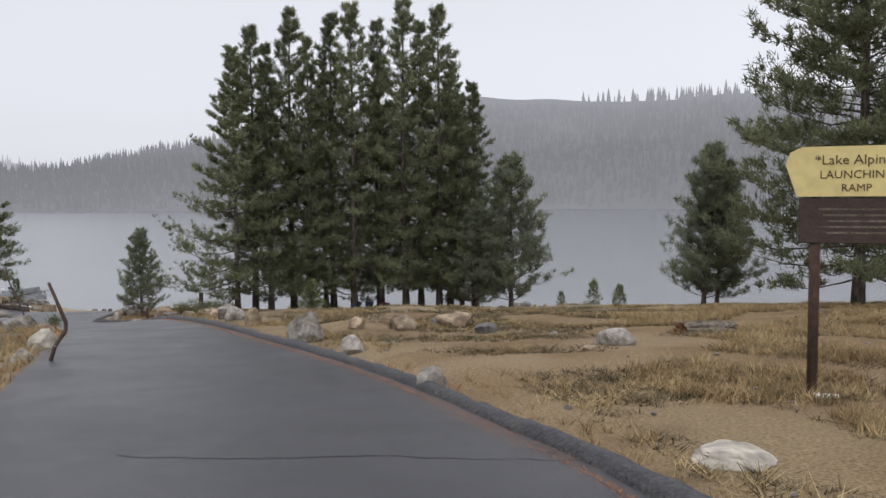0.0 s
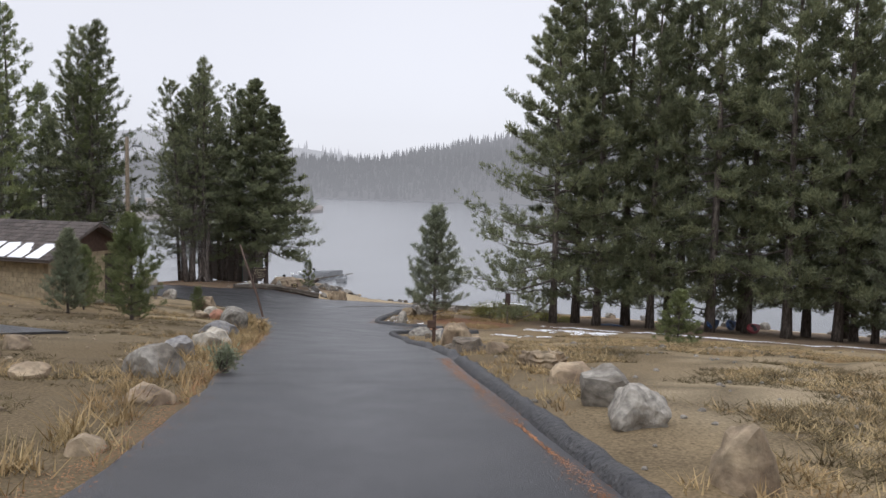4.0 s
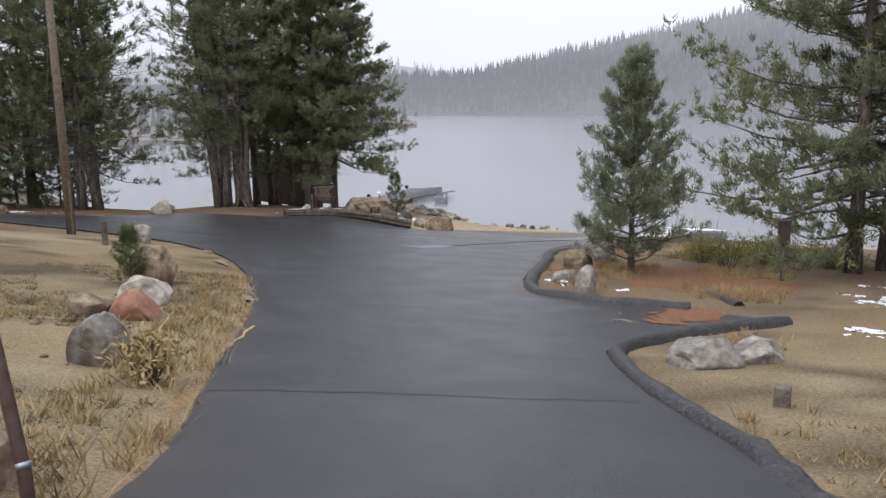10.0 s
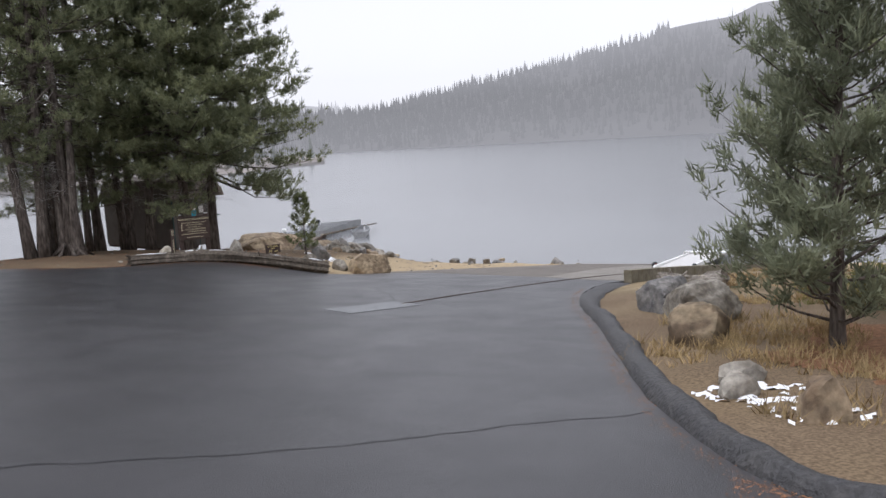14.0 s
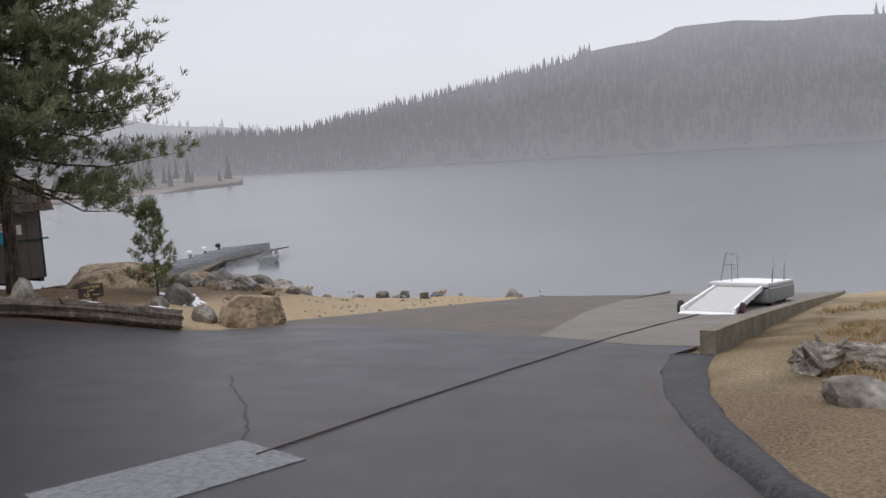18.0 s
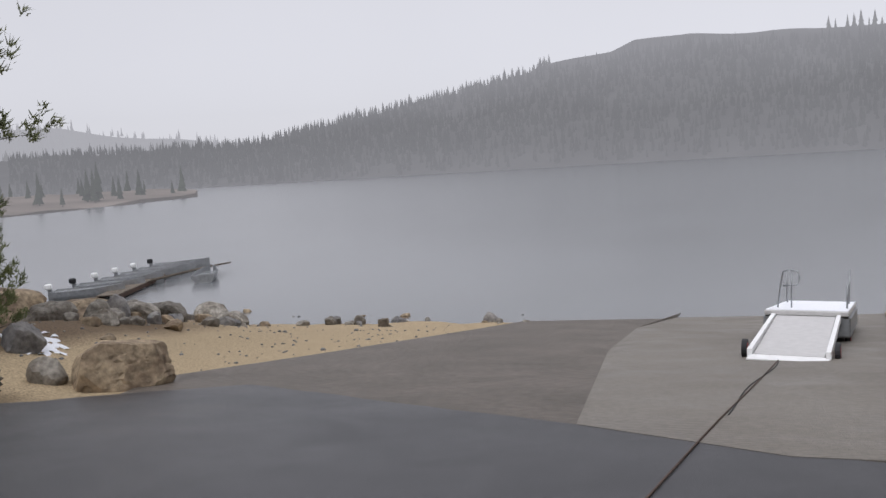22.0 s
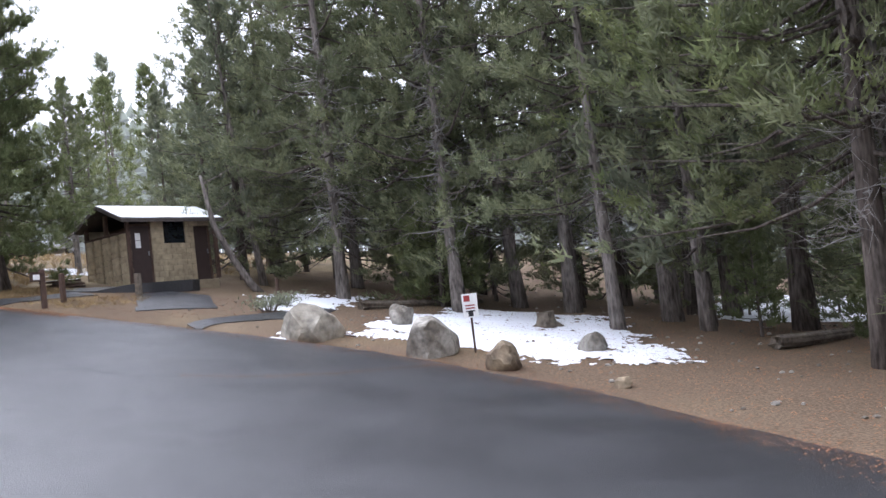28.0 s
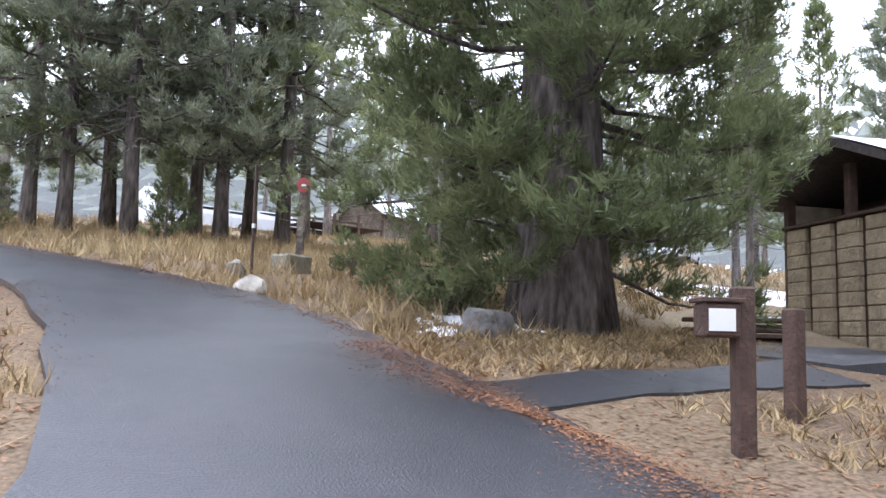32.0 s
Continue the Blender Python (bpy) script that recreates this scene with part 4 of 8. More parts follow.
# ---- buildings ----
def block_wall(parent, length, high, at, holes=(), course=0.2, unit=0.4, depth=0.2, name="wall"):
    """A wall of split-face blocks: a mortar core and single blocks standing proud of it. It runs along the parent's x and faces -y."""
    x0, y0, z0 = at
    core = bmesh.new()
    xs = sorted({0.0, length, *[h[0] for h in holes], *[h[1] for h in holes]})
    zs = sorted({0.0, high, *[h[2] for h in holes], *[h[3] for h in holes]})
    for xa, xb in zip(xs, xs[1:]):
        for za, zb in zip(zs, zs[1:]):
            if not any(h[0] <= xa + 1e-6 and xb <= h[1] + 1e-6 and h[2] <= za + 1e-6 and zb <= h[3] + 1e-6 for h in holes):
                box_bm(xb - xa, depth - 0.02, zb - za, ((xa + xb) / 2, depth / 2, za), bm=core)
    wall = part(name, core, MORTAR, parent)
    wall.location = at
    rnd, meshes = random.Random(int(length * 10)), {}
    for r in range(int(round(high / course))):
        x = -unit / 2 if r % 2 else 0.0
        while x < length - 0.02:
            a, b = max(0, x), min(length, x + unit)
            za, zb = r * course, min(high, (r + 1) * course)
            pieces = [(a, b)]
            for h in holes:
                if h[2] < zb - 0.05 and h[3] > za + 0.05:
                    pieces = [q for s, e in pieces for q in ((s, min(e, h[0])), (max(s, h[1]), e)) if q[1] - q[0] > 0.05]
            for s, e in pieces:
                w = round(e - s, 2)
                if w not in meshes:
                    bm = box_bm(w - 0.012, depth + 0.02, zb - za - 0.012, (0, 0, 0), 0.008)
                    me = bpy.data.meshes.new("block")
                    bm.to_mesh(me)
                    bm.free()
                    me.materials.append(BLOCK)
                    meshes[w] = me
                ob = link("block", meshes[w], None, wall)
                ob.location = ((s + e) / 2, depth / 2 + rnd.uniform(-0.004, 0.004), za + 0.006)
            x += unit
    return wall

def gable_roof(parent, x0, x1, ya, yb, eave, ridge, mat, thick=0.09, name="roof", shingles=0):
    """A pitched roof whose ridge runs along the parent's x."""
    ym = (ya + yb) / 2
    vs = [(x0, ya, eave), (x1, ya, eave), (x1, ym, ridge), (x0, ym, ridge), (x1, yb, eave), (x0, yb, eave)]
    vs += [(x, y, z - thick) for x, y, z in vs]
    fs = [(0, 1, 2, 3), (3, 2, 4, 5), (7, 6, 9, 8), (8, 9, 11, 10), (0, 6, 7, 1), (4, 10, 11, 5), (0, 3, 9, 6), (3, 5, 11, 9), (1, 7, 8, 2), (2, 8, 10, 4)]
    roof = solid(name, vs, fs, mat, parent)
    if shingles:
        run = math.hypot(ym - ya, ridge - eave)
        rows = max(3, int(run / 0.28))
        cols = max(4, int((x1 - x0) / shingles))
        rnd = random.Random(rows * cols)
        bm = box_bm(shingles * 0.94, 0.34, 0.022, (0, 0, 0), 0.004)
        me = bpy.data.meshes.new("shingle")
        bm.to_mesh(me)
        bm.free()
        me.materials.append(mat)
        slope = math.atan2(ridge - eave, ym - ya)
        for s, yo in ((1, ya), (-1, yb)):
            for r in range(rows):
                t = (r + 0.45) / rows
                for c in range(cols):
                    ob = link("shingle", me, None, roof)
                    ob.matrix_local = (Matrix.Translation((x0 + (c + 0.5 + rnd.uniform(-0.06, 0.06)) * (x1 - x0) / cols, yo + s * t * (ym - ya), eave + t * (ridge - eave) + 0.012))
                                       @ Euler((s * (slope - 0.05), 0, rnd.uniform(-0.03, 0.03))).to_matrix().to_4x4())
    return roof

def gable_end(parent, x, ya, yb, za, zb, mat, thick=0.06):
    ym = (ya + yb) / 2
    vs = [(x - thick, ya, za), (x - thick, yb, za), (x - thick, ym, zb), (x, ya, za), (x, yb, za), (x, ym, zb)]
    return solid("gable", vs, [(0, 2, 1), (3, 4, 5), (0, 1, 4, 3), (1, 2, 5, 4), (2, 0, 3, 5)], mat, parent)

def slab_door(parent, w, h, at, mat, turn=0.0):
    d = part("door", box_bm(w, 0.05, h, bevel=0.008), mat, parent, "dark brown painted door")
    d.matrix_local = pose(*at, 0, 0, turn)
    fr = bmesh.new()
    for x in (-w / 2 - 0.04, w / 2 + 0.04):
        box_bm(0.08, 0.1, h + 0.08, (x, 0, 0), bm=fr)
    box_bm(w, 0.1, 0.08, (0, 0, h), bm=fr)
    part("door_frame", fr, BROWNWOOD, d)
    hd = part("handle", box_bm(0.03, 0.06, 0.16, (w * 0.4, -0.05, h * 0.48), 0.008), STEEL, d)
    return d

def restroom_east():
    """The larger block toilet by the drive: gable to the east with its door, shingled roof with thin snow."""
    b = empty("block_restroom", -37.9, 49.6, 6.75, 92, 1.2)
    tagged(b, "tan block restroom with brown door and snowy brown roof", "building")
    part("plinth", box_bm(4.9, 5.8, 0.9, (2.3, 2.8, -0.85), 0.02), CURBWALL, b)
    block_wall(b, 4.6, 2.2, (0, 0, 0.05), [(3.25, 4.2, 0, 2.05)])
    for nm, turn, at, ln in (("wall", 90, (4.6, 0.2, 0.05), 5.2), ("wall", -90, (0, 5.4, 0.05), 5.2)):
        e = new("side")
        e.parent = b
        e.matrix_local = pose(*at, 0, 0, turn)
        block_wall(e, ln, 2.2, (0, 0, 0))
    part("rear_wall", box_bm(4.6, 0.2, 2.2, (2.3, 5.5, 0.05)), BLOCK, b)
    slab_door(b, 0.87, 2.0, (3.725, 0.08, 0.06), DOORPAINT)
    part("threshold", box_bm(1.0, 0.3, 0.05, (3.72, -0.05, 0.03), 0.01), CURBWALL, b)
    # ridge along local y: lay the roof in its own turned space
    holder_turn = pose(4.6 + 0.55, -0.6, 0, 0, 0, 90)
    roof = gable_roof(b, 0, 6.6, 0, 5.7, 2.05, 3.45, ROOFBROWN, 0.1, shingles=0.3)
    roof.matrix_local = holder_turn
    g = gable_end(b, 0.6, 0.5, 5.2, 2.2, 3.28, BROWNWOOD)
    g.matrix_local = holder_turn
    for k, y in enumerate((0.4, 2.85, 5.3)):
        z = 2.05 + 1.4 * (1 - abs(y - 2.85) / 2.85) - 0.22
        rb = part("rafter", box_bm(6.6, 0.1, 0.14, (3.3, y, z), 0.01), BROWNWOOD, b)
        rb.matrix_local = holder_turn
    rnd = random.Random(3)
    for k in range(7):
        x = 0.5 + k * 0.88
        sn = solid("snow_patch", [(x, 5.72, 2.08), (x + 0.72, 5.72, 2.08), (x + 0.7 + rnd.uniform(-0.1, 0.1), 4.7 + rnd.uniform(-0.4, 0.3), 2.58), (x + 0.1, 4.6 + rnd.uniform(-0.3, 0.3), 2.6)],
                   [(0, 1, 2, 3)], SNOW, b, "strip of thin snow")
        sn.matrix_local = holder_turn @ Matrix.Translation((0, 0, 0.05))
    return b
restroom_east()

def restroom_west():
    """The small vault toilet by the way out: ribbed block screen, block front and a snow-covered shake roof on posts."""
    b = empty("vault_toilet", -67.7, 56.06, 7.52, 167.3)
    tagged(b, "small tan block vault toilet with a snow-covered brown roof", "building")
    part("plinth", box_bm(3.56, 3.1, 0.7, (1.72, 1.45, -0.68), 0.02), MORTAR, b)
    block_wall(b, 3.3, 2.2, (0.05, 0, 0.02), [(0.0, 0.86, 0, 2.2), (1.35, 2.25, 1.35, 2.2), (2.6, 3.3, 0, 2.05)])
    slab_door(b, 0.74, 2.02, (0.48, 0.1, 0.03), DOORPAINT)
    slab_door(b, 0.62, 2.0, (2.98, 0.12, 0.03), DOORPAINT)
    part("window_screen", box_bm(0.9, 0.05, 0.85, (1.85, 0.1, 1.36)), DARKGLASS, b, "dark screened window")
    for z in (1.55, 1.28):
        part("notice", box_bm(0.2, 0.006, 0.25, (0.40, 0.06, z)), PAPER, b, "white paper notice on the door")
    # ribbed screen wall, facing east
    for k in range(5):
        y = 0.26 + k * 0.57
        col = empty("screen_pier", 0, 0, 0)
        col.parent = b
        for r in range(9):
            ob = part("block", box_bm(0.2, 0.43, 0.19, (0.02 + 0.004 * (r % 3), y, 0.02 + r * 0.2), 0.012), BLOCK, col)
        if k < 4:
            part("screen_joint", box_bm(0.1, 0.16, 1.8, (0.06, y + 0.285, 0.02)), BROWNWOOD, b)
    part("screen_cap", box_bm(0.24, 2.85, 0.05, (0.02, 1.42, 1.83), 0.01), BROWNWOOD, b)
    part("rear_wall", box_bm(3.3, 0.2, 2.2, (1.7, 2.85, 0.02)), BLOCK, b)
    part("end_wall", box_bm(0.2, 2.6, 2.2, (3.3, 1.5, 0.02)), BLOCK, b)
    part("inner_wall", box_bm(0.12, 2.5, 2.2, (0.95, 1.5, 0.02)), BROWNWOOD, b)
    for x, y in ((0.0, 0.05), (0.0, 1.42), (0.0, 2.8), (3.55, 0.0)):
        part("post", box_bm(0.13, 0.13, 2.55 if y == 1.42 else 2.25, (x + 0.02, y, 0.05), 0.01), BROWNWOOD, b)
    gable_roof(b, -0.32, 3.85, -0.25, 3.05, 2.28, 2.95, ROOFBROWN, 0.12)
    rnd = random.Random(8)
    vs, fs, n = [], [], 16
    for i in range(n + 1):
        x = -0.30 + i * 4.13 / n
        for t in (0.02, 0.35, 0.68, 0.995):
            vs.append((x, -0.24 + 1.64 * t + (rnd.uniform(0, 0.05) if t < 0.1 else 0), 2.28 + 0.67 * t + 0.03 + rnd.uniform(0, 0.012)))
    for i in range(n):
        for k in range(3):
            fs.append((i * 4 + k, (i + 1) * 4 + k, (i + 1) * 4 + k + 1, i * 4 + k + 1))
    solid("snow_cover", vs, fs, SNOW, b, "thin snow on the roof", smooth=True)
    return b
restroom_west()

def boat_shed():
    """A low dark timber shed with a mansard of wooden shakes, double door with a bar across it."""
    b = empty("boat_shed", -56.14, 92.8, 2.63, 71.5, 1.32)
    tagged(b, "dark brown timber shed with wood-shake mansard roof", "shed")
    L, D, H = 2.1, 5.2, 2.12
    part("body", box_bm(L, D, H, (L / 2, D / 2, 0.08), 0.01), SHEDPAINT, b)
    for x in (0.12, 1.05, 1.95):
        part("skid", box_bm(0.12, D, 0.1, (x, D / 2, -0.02)), BROWNWOOD, b)
    for x, w in ((0.62, 0.02), (1.20, 0.02), (1.62, 0.015), (2.06, 0.05), (0.03, 0.05)):
        part("trim_board", box_bm(w, 0.03, H - 0.1, (x, -0.012, 0.12)), TRIMGREEN, b)
    part("door", box_bm(0.8, 0.03, 1.95, (1.62, -0.008, 0.12), 0.006), SHEDPAINT, b, "grey-brown plank door")
    part("door_bar", box_bm(1.1, 0.05, 0.05, (1.7, -0.05, 1.22), 0.006), TRIMGREEN, b, "dark green bar across the door")
    part("hasp", box_bm(0.06, 0.03, 0.12, (1.2, -0.045, 1.0), 0.006), STEEL, b)
    pos = part("poster", box_bm(0.42, 0.008, 0.34, (0.90, -0.03, 1.20)), POSTERBLUE, b, "blue and white paper poster")
    part("poster_head", box_bm(0.42, 0.008, 0.24, (0.90, -0.031, 1.545)), PAPER, pos)
    for k in range(3):
        part("poster_bar", box_bm(0.26, 0.004, 0.03, (0.90, -0.037, 1.60 + k * 0.055)), REDPAINT, pos)
    part("notice", box_bm(0.22, 0.006, 0.28, (1.36, -0.03, 1.42)), PAPER, b, "white paper notice")
    core = [(-0.12, -0.22, H - 0.02), (L + 0.12, -0.22, H - 0.02), (L + 0.12, D + 0.22, H - 0.02), (-0.12, D + 0.22, H - 0.02),
            (0.02, 0.12, H + 0.72), (L - 0.02, 0.12, H + 0.72), (L - 0.02, D - 0.12, H + 0.72), (0.02, D - 0.12, H + 0.72)]
    roof = solid("mansard", core, [(0, 1, 5, 4), (1, 2, 6, 5), (2, 3, 7, 6), (3, 0, 4, 7), (4, 5, 6, 7), (3, 2, 1, 0)], SHAKE, b)
    rnd = random.Random(2)
    shapes = []
    for w in (0.13, 0.17, 0.21):
        bm = box_bm(w * 0.95, 0.025, 0.42, (0, 0, 0), 0.004)
        me = bpy.data.meshes.new("shake")
        bm.to_mesh(me)
        bm.free()
        me.materials.append(SHAKE)
        shapes.append((w, me))
    sl = math.atan2(0.34, 0.74)
    for r in range(3):
        for side in (0, 1):
            x, span = -0.14 + 0.05 * r, (L + 0.24) if side == 0 else (D + 0.4)
            while x < span - 0.12 - 0.05 * r:
                w, me = rnd.choice(shapes)
                ob = link("shake", me, None, roof)
                t = r / 3
                z = H - 0.06 + 0.25 * r + rnd.uniform(-0.02, 0.02)
                if side == 0:
                    ob.matrix_local = pose(x + w / 2, -0.24 + 0.34 * t * 0.92, z, math.degrees(-sl) + rnd.uniform(-3, 0), rnd.uniform(-2, 2), 0)
                else:
                    ob.matrix_local = pose(L + 0.14 - 0.13 * t, x + w / 2 - 0.05, z, 0, 0, 90) @ pose(0, 0, 0, math.degrees(-sl) * 0.45, rnd.uniform(-2, 2), 0)
                x += w
    return b
boat_shed()

# ---- boat ramp: side wall, gangway float, winch cable, boats ----
def ramp_wall():
    a, b = Vector((-31.1, 83.0)), Vector((-23.55, 112.5))
    d = (b - a).normalized()
    n = Vector((d.y, -d.x))
    wall = empty("ramp_wall", a.x, a.y, 0)
    tagged(wall, "stained concrete retaining wall beside the ramp", "wall", kind="structure")
    cuts = [0, 2.4, 5.2, 8.4, 12, 16, 20.5, 25, 30.4]
    for s, e in zip(cuts, cuts[1:]):
        vs = []
        for t in (s, e - 0.015):
            p = a + d * t
            top = gz(p.x, p.y) + 0.42 - 0.012 * t
            for q in (0.0, 0.26):
                pp = p + n * q
                vs += [(pp.x - a.x, pp.y - a.y, top - 1.7), (pp.x - a.x, pp.y - a.y, top)]
        fs = [(0, 1, 3, 2), (4, 6, 7, 5), (0, 4, 5, 1), (2, 3, 7, 6), (1, 5, 7, 3), (0, 2, 6, 4)]
        solid("wall_section", vs, fs, CURBWALL, wall)
ramp_wall()
def gangway():
    """A wheeled aluminium gangway float parked on the ramp, with loading plate, skirts and rail hoops."""
    d = Vector((1.2, 4.4)).normalized()
    turn = math.degrees(math.atan2(d.y, d.x)) - 90
    g = empty("gangway_float", -30.65, 92.75, gz(-30.65, 92.75) + 0.03, turn)
    g.matrix_world = pose(-30.65, 92.75, gz(-30.65, 92.75) + 0.03, -7.6, 0, turn)
    tagged(g, "grey and white wheeled gangway float on the ramp", "gangway")
    # sloping loading plate, then the level deck
    part("loading_flap", box_bm(1.5, 0.42, 0.03, (0, 0, 0), 0.005, turn=Euler((0.12, 0, 0)).to_matrix().to_4x4()), WHITE, g, "white hinged loading flap")
    vs = [(-0.66, 0.2, 0.07), (0.66, 0.2, 0.07), (0.66, 4.3, 0.62), (-0.66, 4.3, 0.62)]
    vs += [(x, y, z - 0.06) for x, y, z in vs]
    solid("ramp_deck", vs, [(0, 1, 2, 3), (7, 6, 5, 4), (0, 4, 5, 1), (1, 5, 6, 2), (2, 6, 7, 3), (3, 7, 4, 0)], DECKGREY, g)
    for x in (-0.73, 0.73):
        vs = [(x - 0.045, 0.1, 0.02), (x + 0.045, 0.1, 0.02), (x + 0.045, 4.35, 0.52), (x - 0.045, 4.35, 0.52)]
        vs += [(a, b, c + 0.15) for a, b, c in vs]
        solid("side_rail", vs, [(3, 2, 1, 0), (4, 5, 6, 7), (0, 1, 5, 4), (1, 2, 6, 5), (2, 3, 7, 6), (3, 0, 4, 7)], WHITE, g, "white side rail")
        v, f = tube([(x * 1.2 - 0.05, 0.55, 0.13), (x * 1.2 + 0.05, 0.55, 0.13)], [0.2, 0.2], 18)
        w = solid("wheel", v, f, RUBBER, g, "small wheel with red rim", smooth=False)
        v, f = tube([(x * 1.2 - 0.055, 0.55, 0.13), (x * 1.2 + 0.055, 0.55, 0.13)], [0.13, 0.13], 14)
        solid("rim", v, f, REDPAINT, w)
    part("float_deck", box_bm(1.9, 5.6, 0.12, (0, 7.1, 0.62), 0.02), DECKGREY, g)
    for x in (-0.72, 0.72):
        part("float_tank", box_bm(0.5, 5.4, 0.5, (x * 1.02, 7.1, 0.11), 0.04), STEEL, g)
        part("leg", box_bm(0.1, 0.1, 0.8, (x, 9.2, -0.65)), STEEL, g)
        v, f = tube([(x * 1.25 - 0.06, 5.0, 0.1), (x * 1.25 + 0.06, 5.0, 0.1)], [0.22, 0.22], 18)
        w = solid("wheel", v, f, RUBBER, g)
        v, f = tube([(x * 1.25 - 0.065, 5.0, 0.1), (x * 1.25 + 0.065, 5.0, 0.1)], [0.14, 0.14], 14)
        solid("rim", v, f, REDPAINT, w)
    part("snow_cover", box_bm(1.86, 5.4, 0.02, (0, 7.1, 0.742)), SNOW, g, "thin snow on the float deck")
    for x, y in ((-0.55, 5.4), (-0.8, 8.4), (0.8, 8.4), (0.85, 5.6)):
        top = 1.72 if y > 8 or x < 0 else 1.5
        if x == -0.55:
            bar("rail_hoop", [(-0.75, 5.3, 0.7), (-0.66, 5.35, 1.45), (-0.62, 5.4, 1.68), (-0.48, 5.4, 1.74), (-0.28, 5.4, 1.70), (-0.22, 5.4, 1.55), (-0.28, 5.4, 1.34), (-0.62, 5.38, 1.32)], 0.022, STEEL, g, sides=7)
            bar("rail_post", [(-0.42, 5.4, 0.7), (-0.42, 5.4, 1.72)], 0.02, STEEL, g, sides=7)
        else:
            bar("rail_post", [(x, y, 0.6), (x * 1.04, y, top)], 0.025, STEEL, g, sides=7)
    return g
gangway()
def cable():
    pts = [(-30.85, 92.6), (-31.8, 88.9), (-32.75, 85.4), (-33.55, 82.3), (-34.5, 79.1), (-35.5, 75.6)]
    pts = resample(rounded(pts, 2), 0.35)
    ob = bar("winch_cable", [(x, y, gz(x, y) + 0.036) for x, y in pts], 0.012, RUST, None, sides=6)
    tagged(ob, "rusty steel winch cable lying over the asphalt", "cable")
    ob2 = bar("winch_cable", [(x + 0.06 * math.sin(i * 0.5), y, gz(x, y) + 0.034) for i, (x, y) in enumerate(pts[:16])], 0.009, RUBBER, None, sides=6)
    tagged(ob2, "second thin dark line beside the winch cable", "cable")
cable()
def cover_plate():
    q = [(-36.85, 74.05), (-35.85, 73.5), (-34.95, 75.55), (-35.95, 76.1)]
    ob = sheet("cover_plate", resample(q, 0.4, 0, closed=True), 0.032, PLATE, 0.5, depth=0.02)
    tagged(ob, "grey steel cover plate set in the asphalt", "cover plate")
cover_plate()
def skiff(x, y, turn, label, motor=True, snow=True, n=0):
    """An open aluminium boat with ribs, thwarts and an outboard motor."""
    b = empty("skiff", x, y, WATER_Z + 0.02, turn)
    tagged(b, label, "boat", "moored skiffs")
    L, secs = 4.2, 9
    outer, inner, fs = [], [], []
    for i in range(secs):
        t = i / (secs - 1)
        w = 0.72 * (1 - max(0, t - 0.45) ** 2 * 2.9)
        h = 0.52 + 0.22 * t * t
        w = max(w, 0.06)
        for k, (sx, sz) in enumerate(((-1, 1), (-0.92, 0.45), (-0.7, 0.0), (0.7, 0.0), (0.92, 0.45), (1, 1))):
            outer.append((sx * w, t * L, sz * h))
    for i in range(secs - 1):
        for k in range(5):
            fs.append((i * 6 + k, i * 6 + k + 1, (i + 1) * 6 + k + 1, (i + 1) * 6 + k))
    fs += [tuple(range(5, -1, -1))]
    hull = solid("hull", outer, fs, ALU, b, "dull aluminium hull")
    md = hull.modifiers.new("skin", "SOLIDIFY")
    md.thickness = 0.03
    for t in (0.12, 0.42, 0.72):
        part("thwart", box_bm(1.25 if t < 0.6 else 1.0, 0.26, 0.05, (0, t * L, 0.36)), ALU, b)
        if snow:
            part("snow_patch", box_bm(1.2 if t < 0.6 else 0.95, 0.26, 0.03, (0, t * L, 0.412)), SNOW, b)
    bar("gunwale", [(-0.72, 0, 0.54), (-0.72, L * 0.45, 0.58), (-0.45, L * 0.8, 0.68), (0, L, 0.76), (0.45, L * 0.8, 0.68), (0.72, L * 0.45, 0.58), (0.72, 0, 0.54)], 0.025, STEEL, b, sides=5)
    if motor:
        m = part("outboard_motor", box_bm(0.3, 0.42, 0.34, (0.05, -0.22, 0.66), 0.07), (WHITE, RUBBER, WHITE, WHITE)[n % 4], b, "outboard motor with cowl")
        part("motor_leg", box_bm(0.12, 0.14, 0.75, (0.05, -0.2, -0.1), 0.02), STEEL, m)
        part("motor_bracket", box_bm(0.2, 0.12, 0.2, (0.05, -0.08, 0.46)), STEEL, m)
    return b
for k in range(6):
    t = k / 5
    skiff(-68.3 - 1.2 * t, 119.4 + 13.0 * t, -68, "aluminium skiff dusted with snow moored at the float", True, True, k)
skiff(-61.4, 125.2, 20, "empty aluminium skiff moored beside the float", False, False)
def float_dock():
    d = empty("float_dock", -63.9, 118.4, WATER_Z + 0.1, 15)
    tagged(d, "long weathered wooden float moored from the rocks", "dock")
    for k in range(34):
        part("plank", box_bm(1.3, 0.4, 0.05, (0, 0.2 + k * 0.45, 0.22), 0.008), RAWWOOD, d)
    for x in (-0.55, 0.55):
        part("beam", box_bm(0.2, 15.4, 0.24, (x, 7.6, -0.03), 0.02), BROWNWOOD, d)
    bar("spar", [(0.8, 6.0, 0.3), (3.0, 12.0, 0.32), (4.2, 14.5, 0.3)], [0.09, 0.08, 0.06], RAWWOOD, d)
float_dock()

